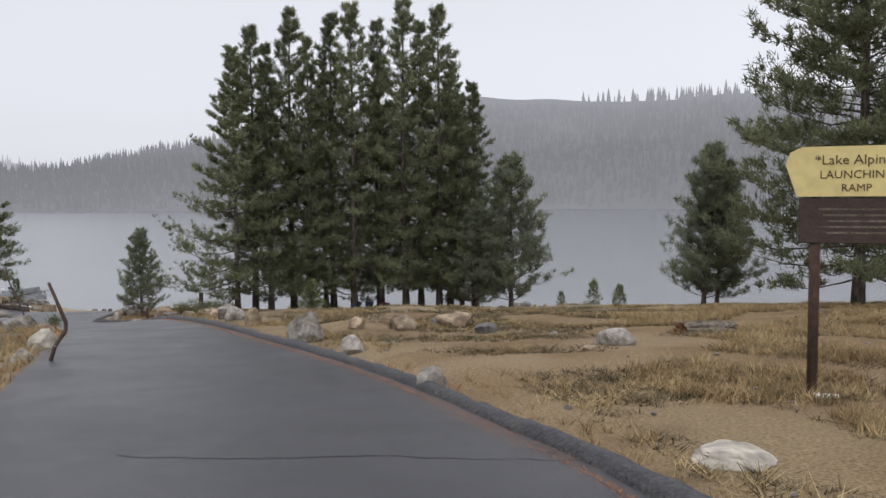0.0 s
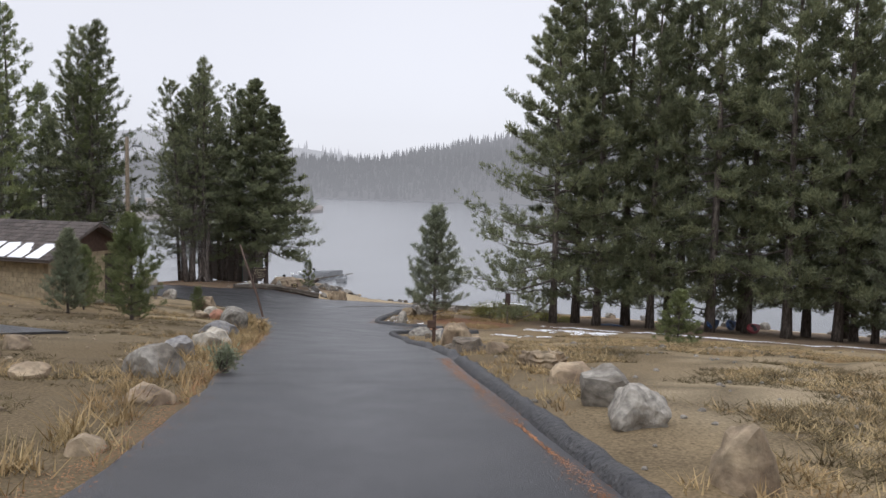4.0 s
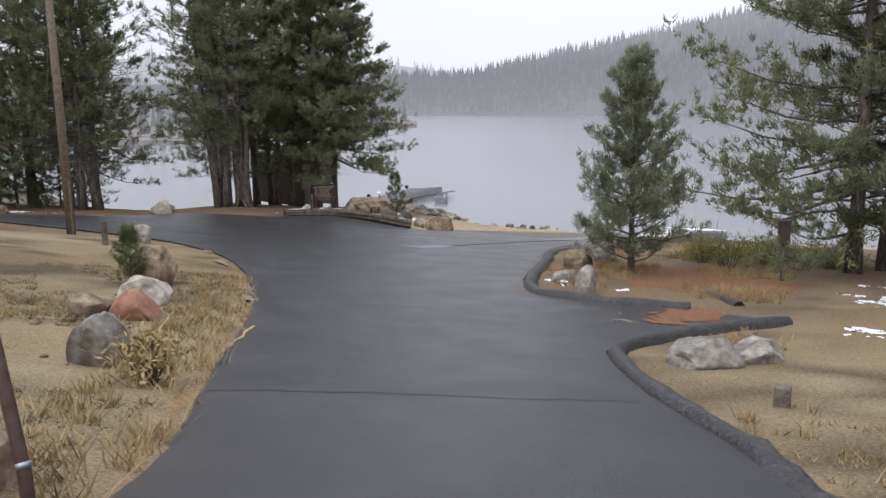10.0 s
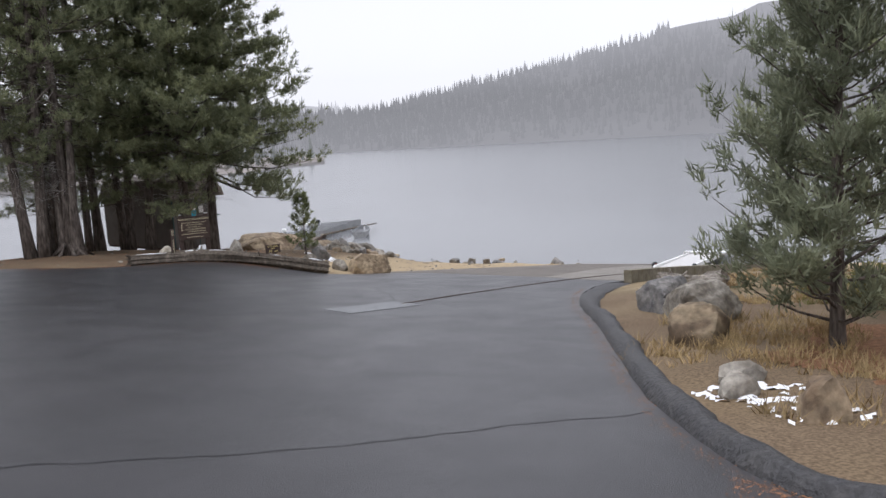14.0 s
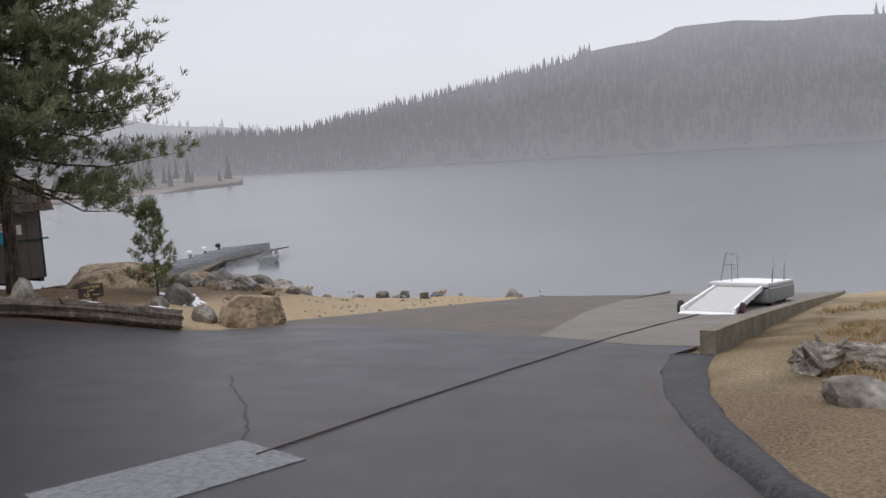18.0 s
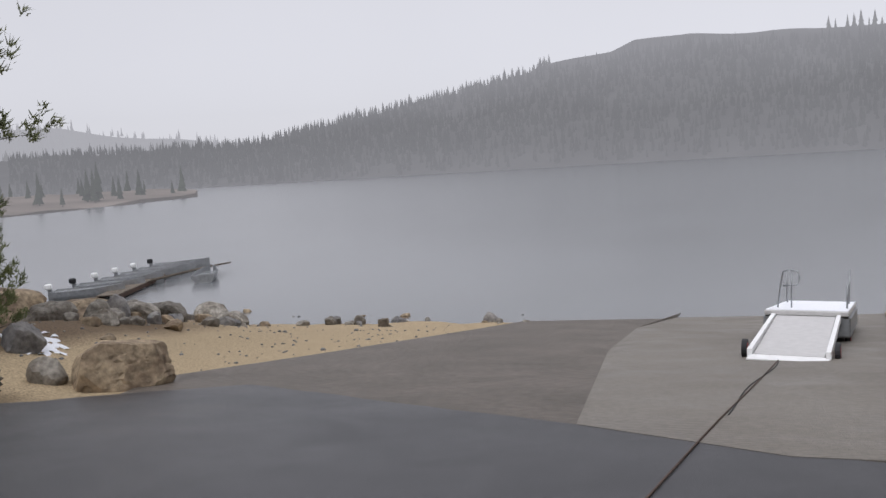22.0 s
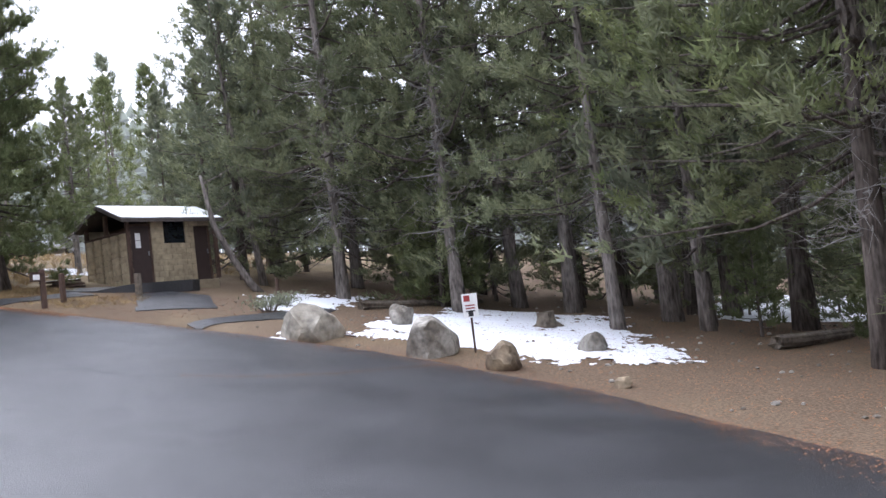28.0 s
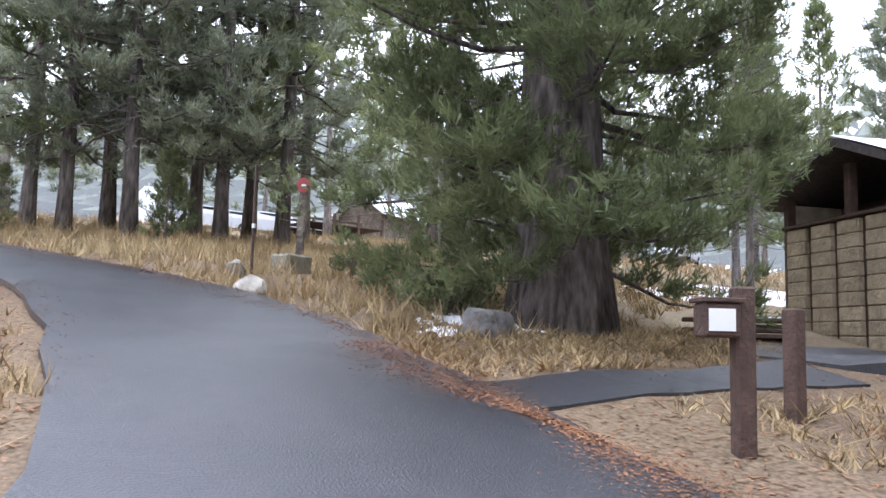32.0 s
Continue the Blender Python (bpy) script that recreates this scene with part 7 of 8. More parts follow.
ragged("snow_patch", [(-65.2, 62.6), (-68.4, 64.4), (-73.5, 62.5), (-72.5, 59.8), (-69.6, 58.8), (-68.5, 60.4)], SNOW, SNOWLINE, "snow", 0.09, -0.1)
ragged("snow_patch", [(-66.8, 49.2), (-66.9, 51), (-74, 52), (-78, 49), (-73, 47.2)], SNOW, "thin snow in the dry grass behind the toilet", "snow", 0.16, 0.16)
ragged("snow_patch", [(-73, 74), (-72, 80), (-80, 84), (-90, 82), (-86, 72)], SNOW, SNOWLINE, "snow", 0.25, 0.05)
ragged("snow_patch", [(-57.0, 59.2), (-57.2, 61.0), (-56.3, 61.8), (-54.5, 61.0), (-54.8, 58.5)], SNOW, "thin snow on the island of the way out", "snow", 0.12, -0.02)
ragged("snow_patch", [(-19.0, 71.6), (-16, 71.9), (-10, 72.2), (-2, 72.5), (8, 72.9), (8, 73.8), (-4, 73.3), (-14, 72.9), (-19, 72.4)], SNOW, "line of snow along the front of the pines", "snow", 0.11, 0.0, edge=0.35)
ragged("snow_patch", [(-20.8, 59.8), (-17.6, 59.6), (-15, 61.5), (-16, 64.5), (-19.5, 64.0)], SNOW, "scraps of snow on the dry meadow", "snow", 0.07, -0.44)
ragged("snow_patch", [(-19.8, 66), (-14, 65.5), (-12, 69), (-15, 71.5), (-20, 70.5)], SNOW, "scraps of snow on the dry meadow", "snow", 0.07, -0.42)
ragged("snow_patch", [(-28.8, 67.0), (-27.6, 66.2), (-25.0, 64.9), (-24.0, 65.6), (-26, 68.6), (-28, 70)], SNOW, "crumbs of snow among the island boulders", "snow", 0.06, -0.52)
ragged("snow_patch", [(-51.2, 84.9), (-49.8, 84.1), (-48.2, 85.2), (-49.4, 86.4)], SNOW, "strip of snow below the regulations sign", "snow", 0.07, -0.14)
ragged("snow_patch", [(-58.4, 79.4), (-56.8, 78.9), (-54.2, 80.3), (-55, 81.0), (-57, 80.6)], SNOW, "crumbs of snow beside the lot boulders", "snow", 0.09, -0.2)
ragged("snow_patch", [(-61.6, 65.6), (-61.9, 67.4), (-63.4, 67.2), (-63.2, 65.4)], SNOW, "crumbs of snow round a boulder", "snow", 0.09, -0.05)
ragged("snow_patch", [(-60.8, 55.6), (-63.6, 55.4), (-65, 53.4), (-62, 52.8)], SNOW, "crumbs of snow under the broad pine", "snow", 0.1, -0.22)
ragged("snow_patch", [(-46.6, 92.2), (-44.4, 91.0), (-45.6, 89.4), (-48.6, 90.6)], SNOW, "crumbs of snow among the beach rocks", "snow", 0.1, -0.14)
def band(path, inner, outer):
    """Outline of a strip along a line, from inner to outer metres on its right-hand side."""
    path = rounded(path, 1)
    lo, hi = [], []
    for i, p in enumerate(path):
        a, b = path[max(i - 1, 0)], path[min(i + 1, len(path) - 1)]
        d = Vector((b[0] - a[0], b[1] - a[1])).normalized()
        lo.append((p[0] + d.y * inner, p[1] - d.x * inner))
        hi.append((p[0] + d.y * outer, p[1] - d.x * outer))
    return lo + hi[::-1]
def road_top(x, y):
    return max(gtop(x, y), gz(x, y) + 0.022)
def drift(path, inner, outer, per_m, label):
    """Small clots of orange needles washed up along an edge, thick at the edge and thinning out."""
    rnd = np.random.RandomState(int(per_m * 7) + len(path))
    vs = []
    for p, q in zip(path, path[1:]):
        d = Vector((q[0] - p[0], q[1] - p[1]))
        ln = d.length
        d.normalize()
        for _ in range(int(per_m * 4 * ln)):
            t = rnd.rand() * ln
            x0, y0 = p[0] + d.x * t, p[1] + d.y * t
            wide = max(0.15, 0.75 + 0.9 * noise.noise((x0 * 0.7, y0 * 0.7, 3)))
            o = rnd.normal() * 0.28 * wide
            o = inner + (outer - inner) * (0.5 + o)
            x, y = x0 + d.y * o, y0 - d.x * o
            z = road_top(x, y) + 0.003 + rnd.rand() * 0.004
            a, r = rnd.rand() * 6.283, rnd.uniform(0.006, 0.015)
            for k in range(3):
                rr2 = r * (1.6 if k == 0 else 0.6)
                vs.append((x + rr2 * math.cos(a + k * 2.1), y + rr2 * math.sin(a + k * 2.1), z + (0.004 if k == 1 else 0)))
    ob = solid("needle_drift", vs, np.arange(len(vs)).reshape(-1, 3).tolist(), NEEDLEDRIFT)
    return tagged(ob, label, "pine needles", kind="stuff")
LITTER = "orange pine needles washed up along the paving"
i_s = LOT_SOUTH.index((-57.5, 51.5))
drift(rounded(LOT_NORTH[1:19], 1), 0.45, -0.75, 130, LITTER)
drift(rounded(LOT_SOUTH[i_s:i_s + 5], 1), -0.2, 0.9, 150, LITTER)
drift(rounded(KERB_ISLAND[:10], 1), -0.3, 0.0, 22, LITTER)
drift(rounded(KERB_EAST[2:14], 1), -0.34, 0.0, 95, LITTER)
drift(rounded(LOT_SOUTH[17:31], 1), -0.2, 0.5, 60, LITTER)
drift([(-27.4, 63.6), (-25, 63.4), (-21.8, 64.2)], -0.5, 0.4, 130, LITTER)
ragged("needle_litter", [(-23.4, 60.0), (-22.2, 59.6), (-21.0, 62.6), (-21.6, 64.4), (-23.6, 63.4), (-24.4, 62.0)], DUFF, "orange needles drifted over the end of the paving", "pine needles", 0.06, -0.08, 0.006, 1.5, 0.9, height=lambda x, y: gz(x, y) + 0.03, off_road=False)
ragged("sand_wash", [(-25.6, 61.6), (-24.2, 59.6), (-22.9, 58.4), (-22.6, 60.0), (-23.6, 62.0), (-24.8, 62.7)], DUST, "thin sand washed over the asphalt", "sand", 0.06, -0.3, 0.012, 1.6, 0.9, height=lambda x, y: gz(x, y) + 0.024, off_road=False)
kerb("kerb_3", [(-22.9, 67.7), (-22.3, 66.4), (-21.5, 64.9)], 0.3, 0.13, "broken piece of black asphalt berm in the needle litter")
ragged("sand_wash", band([(-40.4, 65.2), (-37.0, 62.6), (-33.0, 58.9), (-30.3, 56.0), (-28.4, 53.3), (-26.9, 51.2)], -0.22, 0.22), DUST, "pale sand washed from the verge over the asphalt", "sand", 0.06, 0.05, 0.012, 1.1, 0.55, height=lambda x, y: gz(x, y) + 0.024, off_road=False)
ragged("needle_litter", [(-24.8, 66.5), (-21, 66), (-20, 71), (-23, 74), (-26.5, 74.5), (-27.4, 70)], DUFF, "orange needle carpet under the island pine", "pine needles", 0.16, 0.12, 0.02, 1.0, 0.8)
def crack(points, width=0.025, mat=CRACK, label="thin open crack across the asphalt", seed=0):
    rnd = random.Random(seed + int(abs(points[0][0] * 10)))
    pts = resample(points, 0.16)
    vs, fs = [], []
    wob = 0.0
    for i, p in enumerate(pts):
        a, b = pts[max(i - 1, 0)], pts[min(i + 1, len(pts) - 1)]
        d = Vector((b[0] - a[0], b[1] - a[1])).normalized()
        wob = wob * 0.8 + rnd.uniform(-0.04, 0.04)
        w = width * rnd.uniform(0.35, 1.1)
        for s in (-1, 1):
            x, y = p[0] + d.y * (wob + s * w / 2), p[1] - d.x * (wob + s * w / 2)
            vs.append((x, y, gz(x, y) + 0.0245))
    fs = [(2 * i, 2 * i + 1, 2 * i + 3, 2 * i + 2) for i in range(len(pts) - 1)]
    ob = solid("crack", vs, fs, mat)
    return tagged(ob, label, "crack", "cracks of the asphalt", "structure")
for pts, w in [([(-25.8, 49.6), (-24.2, 50.9), (-22.5, 51.9), (-21.3, 52.6)], 0.04), ([(-29.5, 58.1), (-28.0, 59.0), (-26.0, 58.8)], 0.03), ([(-38.3, 79.9), (-37.4, 78.6), (-36.5, 77.1), (-35.9, 76.1)], 0.05), ([(-3.6, 8.9), (-2.66, 8.72), (-0.53, 8.72), (1.5, 8.5)], 0.03), ([(-13.9, 29.65), (-12.2, 30.6), (-10.0, 32.0)], 0.04), ([(-38, 57.5), (-34.6, 60.7), (-33.2, 62.2), (-31.7, 63.1), (-29.7, 64.9), (-28.3, 66.1)], 0.035),
               ([(-35.8, 71.8), (-33.9, 73.5), (-32.1, 73.65), (-30.6, 73.9)], 0.03),
               ([(-46, 72.4), (-41, 73.0), (-38, 74.0), (-35, 73.0)], 0.04), ([(-57.0, 65.4), (-56.9, 66.4), (-57.0, 67.3), (-57.4, 67.9)], 0.035),
               ([(-49.8, 70.5), (-50.8, 74.0), (-49.8, 78.5), (-50.4, 81.0)], 0.04)]:
    crack(pts, w)
crack([(-57.4, 67.9), (-57.8, 68.55), (-58.4, 69.3), (-59.1, 69.9), (-61.0, 71.0)], 0.05, DUFF, "crack in the asphalt filled with orange needles")
crack([(-27.4, 51.9), (-28.2, 53.2), (-28.9, 54.2)], 0.06, SAND, "sandy joint along the edge of the asphalt")
def grass(name, area, count, label, high=(0.12, 0.32), mat=GRASS, blades=12, thin=0.0, lean=0.5):
    """Dry bunch grass: many narrow blades in loose tufts."""
    rnd = np.random.RandomState(len(label) + count)
    xs, ys = [p[0] for p in area], [p[1] for p in area]
    x, y = rnd.uniform(min(xs), max(xs), count * 6), rnd.uniform(min(ys), max(ys), count * 6)
    keep = inside(area, x, y) & ~inside(paving, x, y) & ~inside(RAMP, x, y)
    if thin:
        keep &= np.array([noise.noise((a * 0.35, b * 0.35, 9)) > thin - 0.3 for a, b in zip(x, y)])
    x, y = x[keep][:count], y[keep][:count]
    z = np.array([gtop(a, b) for a, b in zip(x, y)])
    n = len(x)
    root = np.stack([x, y, z], 1)[:, None] + np.concatenate([rnd.normal(size=(n, blades, 2)) * 0.06, np.full((n, blades, 1), -0.02)], 2)
    hh = rnd.uniform(high[0], high[1], (n, 1, 1)) * rnd.uniform(0.5, 1.1, (n, blades, 1))
    tip = root + hh * np.concatenate([rnd.normal(size=(n, blades, 2)) * lean, np.ones((n, blades, 1))], 2)
    side = rnd.normal(size=(n, blades, 3)) * (1, 1, 0)
    side /= np.linalg.norm(side, axis=2, keepdims=True)
    v = np.stack([root - side * 0.011, root + side * 0.011, tip], 2).reshape(-1, 3)
    me = bpy.data.meshes.new(name)
    me.vertices.add(len(v))
    me.vertices.foreach_set("co", v.ravel())
    me.loops.add(len(v))
    me.loops.foreach_set("vertex_index", np.arange(len(v)))
    me.polygons.add(len(v) // 3)
    me.polygons.foreach_set("loop_start", np.arange(0, len(v), 3))
    me.update()
    me.validate()
    return tagged(link(name, me, mat), label, "grass", kind="stuff")
drive_west = LOT_SOUTH[16:31]
grass("dry_grass", band(drive_west, -0.05, 1.3), 4200, "golden dry grass along the edge of the drive", (0.12, 0.42))
grass("dry_grass", band(drive_west, 0.8, 12), 4200, "sparse dry grass on the sandy verge", (0.06, 0.26), thin=0.45, lean=0.9)
grass("dead_grass", band(drive_west, 0.5, 9), 7000, "matted grey-brown grass on the sandy verge", (0.03, 0.13), DEADGRASS, thin=0.2, lean=1.7)
grass("dry_grass", band(KERB_EAST[2:], 0.4, 2.2), 1800, "dry grass behind the asphalt berm", (0.08, 0.26), thin=0.3)
grass("dry_grass", [(-8, 30), (1, 14), (4, 2), (20, 2), (26, 66), (-16, 66), (-18, 50)], 12000, "short sparse grass of the dry meadow", (0.05, 0.2), thin=0.4, lean=1.3)
grass("dry_grass", [(-30.6, 76), (-28.6, 67), (-24, 64.8), (-20.6, 66), (-21, 76), (-29, 83)], 900, "rusty dry grass on the island", (0.1, 0.34), thin=0.3)
grass("dry_grass", [(6, 30), (3, 14), (5, 6), (16, 8), (20, 40)], 4200, "taller golden grass on the meadow", (0.12, 0.34), thin=0.3)
grass("dry_grass", [(-61.3, 55.5), (-59.2, 50.4), (-54, 43.3), (-48, 38.8), (-52, 36), (-66, 42), (-70, 50), (-65, 54)], 2600, "golden dry grass beside the way out", (0.15, 0.42))
grass("dry_grass", [(-58.2, 57), (-56, 49), (-47, 41.5), (-44, 44), (-52, 52), (-54, 58)], 1300, "golden dry grass on the island of the way out", (0.1, 0.3))
grass("dry_grass", [(-61.2, 56.3), (-61.1, 53.8), (-62.8, 54.6), (-65.6, 54.2), (-65.9, 55.4), (-64.4, 56.2), (-62.2, 56.45)], 620, "low straw-coloured grass under the broad pine", (0.05, 0.18), lean=1.0)
grass("dry_grass", [(-62.4, 57.5), (-65.2, 57.3), (-66.4, 58.2), (-64.6, 59.4), (-62.6, 59.2)], 130, "thin dry grass by the toilet path", (0.05, 0.2), lean=1.0)
grass("dry_grass", band(rounded(LOT_SOUTH[i_s - 2:i_s + 4], 1), 0.2, 2.6), 800, "short straw and green grass on the island", (0.04, 0.16), lean=1.0)
grass("dead_grass", [(-4, 25), (1, 14), (4, 5), (15, 5), (22, 40), (-10, 40)], 9000, "dark matted dead grass beside the drive", (0.04, 0.17), DEADGRASS, thin=0.22, lean=1.6)
grass("dead_grass", [(-8, 30), (1, 14), (4, 2), (20, 2), (26, 66), (-16, 66), (-18, 50)], 9000, "dark matted dead grass of the meadow", (0.05, 0.2), DEADGRASS, thin=0.35, lean=1.5)
grass("dry_grass", [(-66, 52), (-70, 46), (-66, 36), (-52, 34), (-60, 10), (-95, 10), (-95, 46), (-76, 54)], 2200, "tall dry grass under the open pines", (0.2, 0.5), blades=10)
grass("dry_grass", [(-29, 83), (-24, 78), (-18, 80), (-19, 92), (-26, 100), (-28.5, 90)], 700, "sparse grass on the bank beside the ramp", (0.08, 0.26), thin=0.3)
grass("green_grass", [(-26.5, 77.5), (-22, 75.5), (-18, 79), (-20, 86), (-26, 84)], 500, "greenish grass beside the ramp wall", (0.12, 0.3), WILLOW)
def needles_down(name, area, count, label, up=0.012, mat=NEEDLEDRIFT):
    """Fallen needles and twigs lying about, too many to count."""
    rnd = np.random.RandomState(count)
    xs, ys = [p[0] for p in area], [p[1] for p in area]
    x, y = rnd.uniform(min(xs), max(xs), count * 2), rnd.uniform(min(ys), max(ys), count * 2)
    keep = inside(area, x, y) & ~inside(paving, x, y)
    x, y = x[keep][:count], y[keep][:count]
    n = len(x)
    z = np.array([gtop(a, b) for a, b in zip(x, y)]) + up
    an, ln = rnd.uniform(0, 6.283, n), rnd.uniform(0.04, 0.13, n)
    d = np.stack([np.cos(an), np.sin(an), rnd.uniform(-0.1, 0.25, n)], 1) * ln[:, None]
    s = np.stack([-np.sin(an), np.cos(an), np.zeros(n)], 1) * 0.011
    p = np.stack([x, y, z], 1)
    v = np.stack([p - s, p + s, p + d], 1).reshape(-1, 3)
    ob = solid(name, v, np.arange(3 * n).reshape(-1, 3).tolist(), mat)
    return tagged(ob, label, "pine needles", kind="stuff")
needles_down("fallen_twigs", [(-63.1, 66.6), (-62.9, 70), (-62.1, 73), (-62.5, 75.6), (-64.4, 75.4), (-68, 73.5), (-72.5, 72), (-73, 66), (-69, 65.5)], 3800, "dark twigs and needles fallen on the snow", 0.042, DUFF)
needles_down("fallen_needles", [(-44, 86), (-50, 81.8), (-56, 78), (-61, 72.5), (-62.2, 66), (-72, 64), (-74, 78), (-62, 86), (-50, 92)], 22000, "fallen orange needles and twigs on the forest floor")
needles_down("fallen_needles", [(-61.2, 52), (-61, 64), (-68, 64), (-68, 58), (-65, 52)], 8000, "fallen needles on the bare ground by the toilet")
needles_down("fallen_needles", [(-58.2, 57), (-57.6, 61), (-56, 63.8), (-48, 65.5), (-52, 57)], 8000, "fallen needles on the island of the way out")

# ---- pads and paths by the vault toilet ----
def pad(outline, label):
    ob = sheet("asphalt_path", resample(outline, 0.35, 0.04, closed=True), 0.026, ASPHALT, 0.8, depth=0.1, height=gtop)
    return tagged(ob, label, "path", "paths to the toilet", "structure")
pad([(-63.4, 60.6), (-65.8, 61.4), (-66.9, 60.2), (-68.2, 59.0), (-68.2, 57.2), (-66.6, 57.4), (-65.3, 58.7), (-64.2, 59.9)], "worn asphalt pad before the vault toilet")
pad([(-60.9, 56.7), (-61.4, 57.45), (-63.6, 57.15), (-65.35, 57.0), (-65.35, 55.95), (-64.4, 56.3), (-63.2, 56.5), (-62.0, 56.55)], "narrow asphalt path to the vault toilet")
def toilet_apron():
    """Raised asphalt before the toilet door, ramping down to the narrow path."""
    out = []
    for lx, ly in ((-2.6, -0.3), (-1.3, -0.8), (0.1, -1.1), (1.5, -1.25), (2.0, -1.0), (2.1, -0.12), (-0.15, -0.12), (-0.2, 0.9), (-1.2, 0.6), (-2.4, 0.3)):
        out.append((-67.7 - 0.9755 * lx - 0.2198 * ly, 56.06 + 0.2198 * lx - 0.9755 * ly))
    def top(x, y):
        return max(gtop(x, y) + 0.03, 7.5 - 0.12 * max(0, x + 66.9))
    ob = sheet("asphalt_apron", resample(out, 0.35, 0.03, closed=True), 0, ASPHALT, 0.5, depth=0.4, height=top)
    tagged(ob, "raised dark asphalt apron at the toilet door", "path", "paths to the toilet", "structure")
toilet_apron()
def board_stack():
    """Old boards lying one over another beside the toilet, edged with snow."""
    b = empty("board_stack", -66.25, 54.45, gz(-66.25, 54.45), 143)
    tagged(b, "low stack of dark weathered boards dusted with snow", "boards")
    for k, (dx, dy, z, ln, an) in enumerate([(-0.1, -0.18, 0.0, 1.35, 2), (0.08, 0.1, 0.0, 1.2, -3), (-0.05, -0.08, 0.07, 1.4, 4), (0.12, 0.14, 0.13, 0.95, -5), (-0.1, 0.0, 0.2, 1.3, 1)]):
        part("board", box_bm(ln, 0.24, 0.055, (dx, dy, z), 0.01, turn=Euler((0, 0.02 * (k % 2), radians(an))).to_matrix().to_4x4()), RAWWOOD if k % 2 else BROWNWOOD, b)
    part("snow_edge", box_bm(1.1, 0.1, 0.02, (-0.05, -0.04, 0.256), 0.008), SNOW, b, "thin line of snow")
board_stack()
drift([(-61.0, 55.4), (-61.05, 56.2), (-61.3, 57.2), (-61.5, 58.2), (-61.6, 59.2), (-61.7, 60.4)], -0.1, 0.55, 420, LITTER)
pad([(-62.1, 64.0), (-62.9, 63.75), (-66.5, 64.5), (-68.2, 63.9), (-68.3, 63.3), (-63.8, 63.0), (-62.7, 63.1)], "old asphalt strip sinking into the needle litter")

# ---- kayaks ----
def kayak(x, y, z, turn, tilt, mat, label, length=3.0):
    ob = new("kayak")
    ob.matrix_world = pose(x, y, z, tilt, 0, turn)
    rings, sides, vs, fs = 17, 14, [], []
    for k in range(rings):
        t = k / (rings - 1) * 2 - 1
        w = 0.37 * (1 - abs(t) ** 2.4) + 0.015
        for s in range(sides):
            a = 2 * math.pi * s / sides
            up = math.sin(a)
            vs.append((t * length / 2, w * math.cos(a), (0.2 if up < 0 else 0.12) * up * (1 - 0.8 * abs(t) ** 3) + 0.12 * t * t + 0.2))
    for k in range(rings - 1):
        for s in range(sides):
            fs.append((k * sides + s, (k + 1) * sides + s, (k + 1) * sides + (s + 1) % sides, k * sides + (s + 1) % sides))
    fs += [tuple(range(sides)), tuple(range(len(vs) - 1, len(vs) - 1 - sides, -1))]
    solid("hull", vs, fs, mat, ob, smooth=True)
    rim = [(0.42 * math.cos(a) - 0.1, 0.24 * math.sin(a), 0.315) for a in np.linspace(0, 2 * math.pi, 20)]
    bar("cockpit_rim", rim, 0.022, RUBBER, ob, "black cockpit rim")
    # Closed hull: a flat black face paints the shade inside the cockpit.
    v = [(p[0], p[1], 0.318) for p in rim[:-1]]
    solid("seat_well", [(p[0] * 0.95, p[1] * 0.95, 0.322) for p in v], [tuple(range(len(v)))], RUBBER, ob, "flat black face for the shaded cockpit")
    for sx in (-1, 1):
        bar("grab_loop", [(sx * length * 0.47, -0.03, 0.3), (sx * length * 0.49, 0, 0.36), (sx * length * 0.47, 0.03, 0.3)], 0.01, RUBBER, ob, sides=6)
    return tagged(ob, label, "kayak", "kayaks")
kayak(-8.6, 79.6, gz(-8.6, 79.6) + 0.5, 75, 55, KAYAKBLUE, "dark blue kayak leaning on its side by the pines", 2.6)
kayak(-7.4, 79.9, gz(-7.4, 79.9) + 0.5, 80, 55, KAYAKBLUE, "dark blue kayak leaning on its side by the pines", 2.6)
kayak(-5.9, 80.0, gz(-5.9, 80.0) + 0.35, 70, 50, KAYAKRED, "dark red kayak leaning on its side by the pines", 2.4)
kayak(-15.4, 78.2, gz(-15.4, 78.2) + 0.15, 10, 180, KAYAKBLUE, "upturned blue-grey kayak under the pines", 2.8)
kayak(-61.0, 88.2, gz(-61.0, 88.2) + 0.02, 158, 0, KAYAKYELLOW, "yellow kayak lying on the beach", 2.9)

# ---- rocky bank beyond the beach ----
bank = sheet("rocky_bank", resample([(-77, 91), (-88, 89), (-106, 90), (-130, 92), (-142, 100), (-124, 106), (-104, 103), (-88, 100), (-80, 97)], 1.5, 0.5, closed=True), 0.0, BANK, 1.3, 0.5, 4.0,
             height=lambda x, y: gz(x, y) * 0.4 + 3.4 * float(ease(-78, -112, x)) + 0.9 * noise.noise((x * 0.4, y * 0.4, 0)) + 0.4 * noise.noise((x * 1.3, y * 1.3, 2)))
tagged(bank, "stony bank beyond the beach", "bank", kind="structure")
pebbles("bank_rubble", [(-64, 92), (-78, 92), (-92, 92), (-90, 101), (-78, 102), (-66, 99)], 900, (0.06, 0.35), "rubble strewn down the bank", GRANITE)

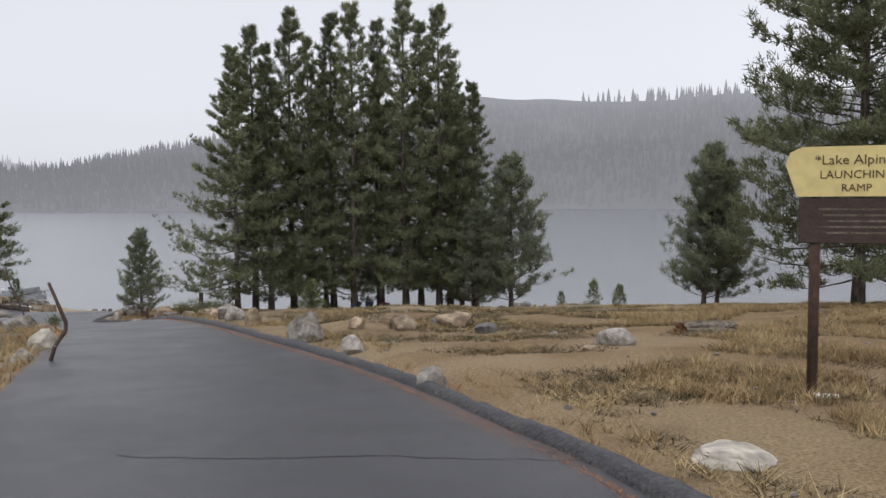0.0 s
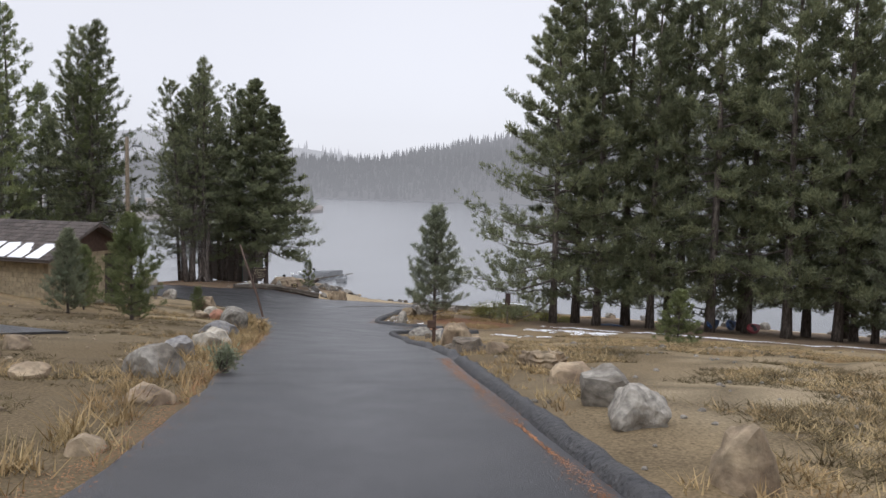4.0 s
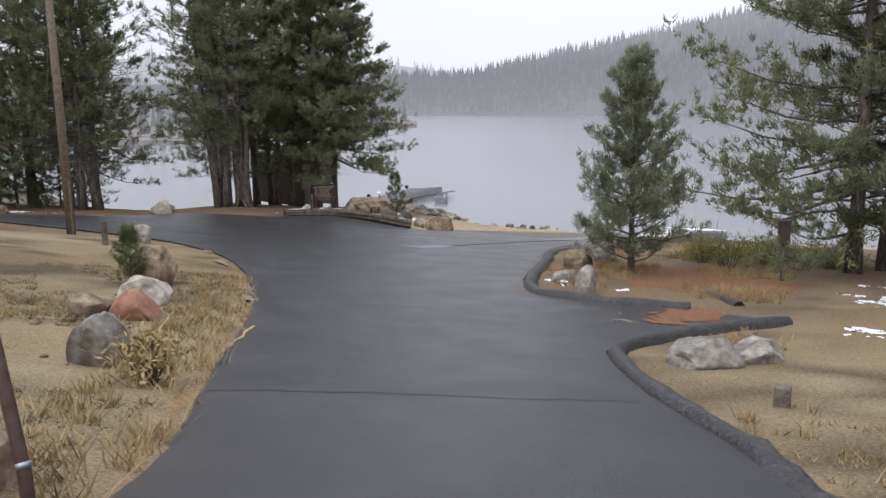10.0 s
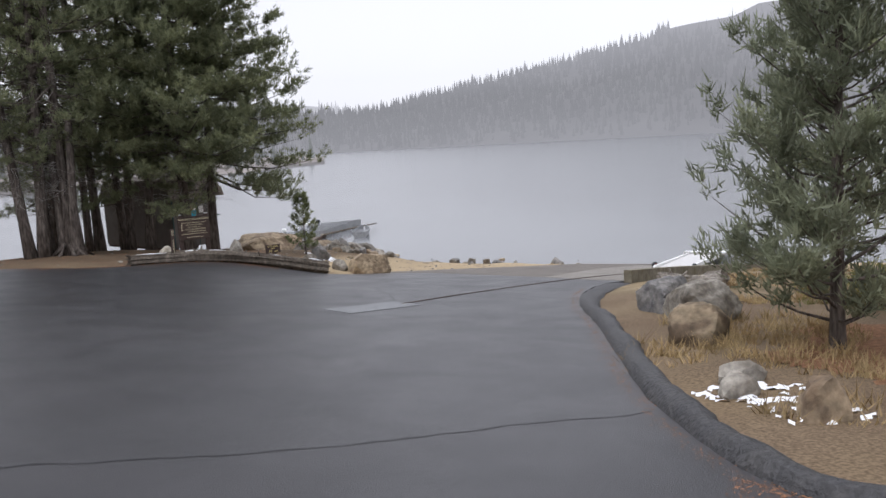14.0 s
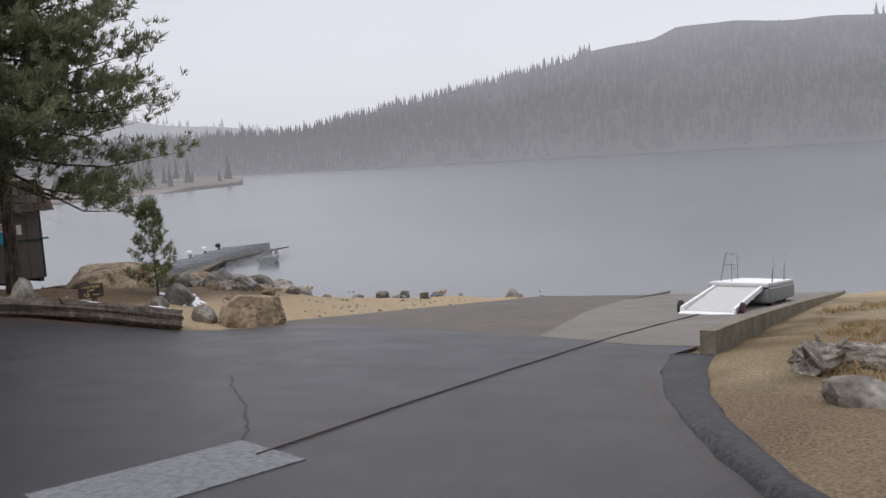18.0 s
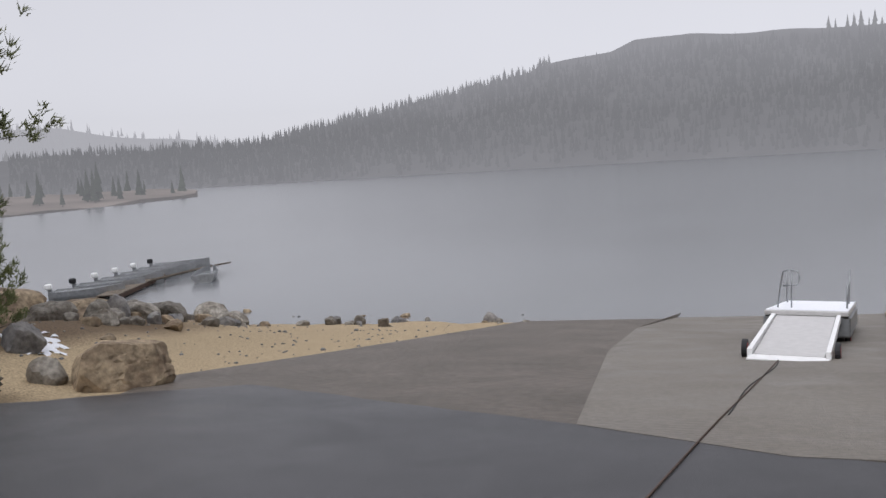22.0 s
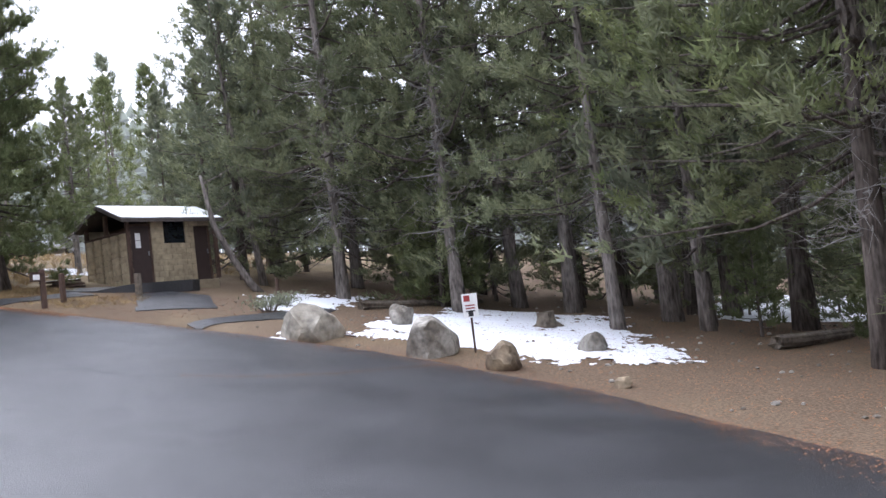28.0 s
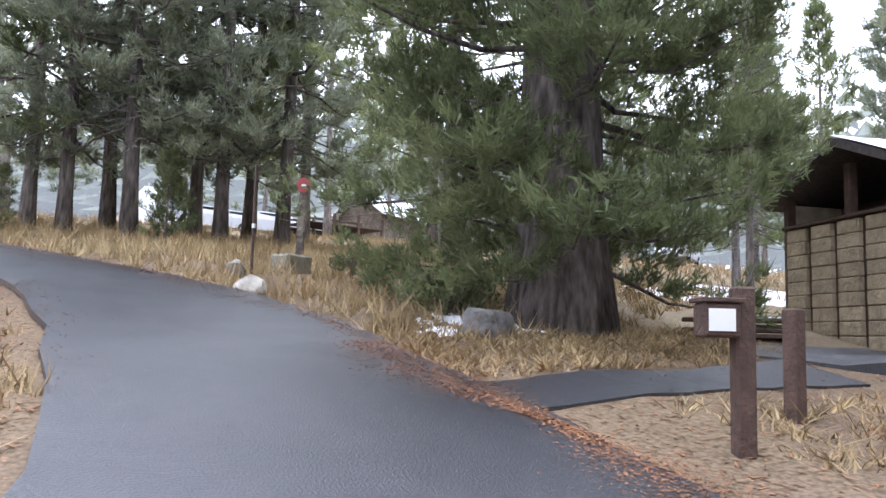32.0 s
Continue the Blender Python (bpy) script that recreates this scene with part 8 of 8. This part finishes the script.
# ---- seen through the trees beyond the way out ----
def far_car(x, y, turn, label):
    """A parked estate car far off among the trees."""
    ob = empty("car", x, y, gz(x, y), turn)
    prof = [(-2.1, 0.35), (-2.15, 0.8), (-1.95, 1.0), (-1.6, 1.45), (0.4, 1.5), (1.05, 1.02), (1.95, 0.9), (2.15, 0.6), (2.1, 0.35)]
    n = len(prof)
    vs = [(a, -0.86 + (0.12 if b > 1.2 else 0), b) for a, b in prof] + [(a, 0.86 - (0.12 if b > 1.2 else 0), b) for a, b in prof]
    fs = [tuple(range(n)), tuple(range(2 * n - 1, n - 1, -1))] + [(i, n + i, n + (i + 1) % n, (i + 1) % n) for i in range(n)]
    solid("body", vs, fs, CARPAINT, ob)
    for sy in (-0.80, 0.80):
        solid("side_window", [(-1.6, sy * 1.04, 1.05), (0.75, sy * 1.04, 1.05), (0.3, sy * 0.955, 1.42), (-1.5, sy * 0.955, 1.42)], [(0, 1, 2, 3)], DARKGLASS, ob)
        for wx in (-1.35, 1.35):
            w = bar("wheel", [(wx, sy - 0.1, 0.33), (wx, sy + 0.1, 0.33)], 0.33, RUBBER, ob, sides=16)
            bar("rim", [(wx, sy - 0.11, 0.33), (wx, sy + 0.11, 0.33)], 0.18, ALU, w, sides=12)
    solid("windscreen", [(0.46, -0.68, 1.47), (0.46, 0.68, 1.47), (1.03, 0.78, 1.06), (1.03, -0.78, 1.06)], [(0, 1, 2, 3)], DARKGLASS, ob)
    return tagged(ob, label, "car", "cars parked in the trees")
far_car(-64.5, 14.5, 12, "pale car parked far off among the pines")
far_car(-66.2, 12.0, 15, "pale car parked far off among the pines")
far_car(-68.6, 13.0, 8, "pale blue car parked far off among the pines")
far_car(-88.5, 27.0, 40, "pale car half hidden behind trees")
def picnic_deck(x, y, turn):
    ob = empty("picnic_deck", x, y, gz(x, y), turn)
    for k in range(9):
        part("board", box_bm(5.0, 0.24, 0.05, (0, -1.1 + 0.27 * k, 0.75), 0.01), BROWNWOOD, ob)
    for px in (-2.4, -0.8, 0.8, 2.4):
        for py in (-1.1, 1.1):
            part("post", box_bm(0.14, 0.14, 1.5, (px, py, -0.1), 0.01), BROWNWOOD, ob)
    for zz in (1.05, 1.3):
        part("rail", box_bm(5.0, 0.05, 0.12, (0, -1.19, zz), 0.01), BROWNWOOD, ob)
    part("skirt", box_bm(5.0, 0.05, 0.5, (0, -1.22, 0.2), 0.01), BROWNWOOD, ob)
    tagged(ob, "brown wooden deck among the trees", "deck")
picnic_deck(-71.8, 18.0, 15)
def tent(x, y, turn):
    ob = empty("tent", x, y, gz(x, y), turn)
    solid("canopy", [(-1.6, -1.4, 0), (1.6, -1.4, 0), (1.6, 1.4, 0), (-1.6, 1.4, 0), (-0.2, 0, 2.2), (0.2, 0, 2.2)], [(0, 1, 5, 4), (1, 2, 5), (2, 3, 4, 5), (3, 0, 4)], CANVAS, ob)
    bar("pole", [(0, 0, -0.1), (0, 0, 2.35)], 0.03, STEEL, ob)
    solid("door_flap", [(-0.5, -1.36, 0.05), (0.5, -1.36, 0.05), (0.12, -0.62, 1.2), (-0.12, -0.62, 1.2)], [(0, 1, 2, 3)], DECKGREY, ob)
    tagged(ob, "pale canvas tent among the pines", "tent")
tent(-61.8, 17.0, 10)
def cabin(x, y, turn, label, w=7.0, d=5.0, h=2.6):
    ob = empty("cabin", x, y, gz(x, y) - 0.1, turn)
    for k in range(9):
        part("log_course", box_bm(w, 0.2, h / 9 * 0.96, (0, -d / 2, k * h / 9), 0.03), RAWWOOD, ob)
    part("wall", box_bm(w - 0.1, d - 0.3, h, (0, 0.05, 0)), RAWWOOD, ob)
    ov = 0.5
    for s in (-1, 1):
        solid("roof", [(-w / 2 - ov, s * (d / 2 + ov), h - 0.2), (w / 2 + ov, s * (d / 2 + ov), h - 0.2), (w / 2 + ov, 0, h + 1.5), (-w / 2 - ov, 0, h + 1.5),
                       (-w / 2 - ov, s * (d / 2 + ov), h - 0.05), (w / 2 + ov, s * (d / 2 + ov), h - 0.05), (w / 2 + ov, 0, h + 1.65), (-w / 2 - ov, 0, h + 1.65)],
              [(0, 1, 2, 3), (4, 5, 6, 7), (0, 1, 5, 4), (0, 3, 7, 4), (1, 2, 6, 5)], SNOW, ob, "snow-covered roof slope")
    for gx2 in (-w / 2, w / 2):
        solid("gable", [(gx2, -d / 2, h), (gx2, d / 2, h), (gx2, 0, h + 1.45)], [(0, 1, 2)], RAWWOOD, ob)
    part("door", box_bm(0.9, 0.06, 2.0, (0.8, -d / 2 - 0.12, 0.1), 0.01), DOORPAINT, ob)
    for wx in (-1.8, 2.4):
        f = part("window", box_bm(1.0, 0.06, 0.9, (wx, -d / 2 - 0.12, 1.1), 0.01), BROWNWOOD, ob)
        part("pane", box_bm(0.84, 0.03, 0.74, (wx, -d / 2 - 0.15, 1.18)), DARKGLASS, f)
    tagged(ob, label, "cabin")
cabin(-92, 14, 40, "tawny log cabin with a snowy roof behind the trees")
cabin(-79, 6, 30, "small snow-roofed cabin far behind the trees", 5, 4, 2.3)

for ob in PROTOS:
    for child in ob.children_recursive:
        bpy.data.objects.remove(child)
    bpy.data.objects.remove(ob)
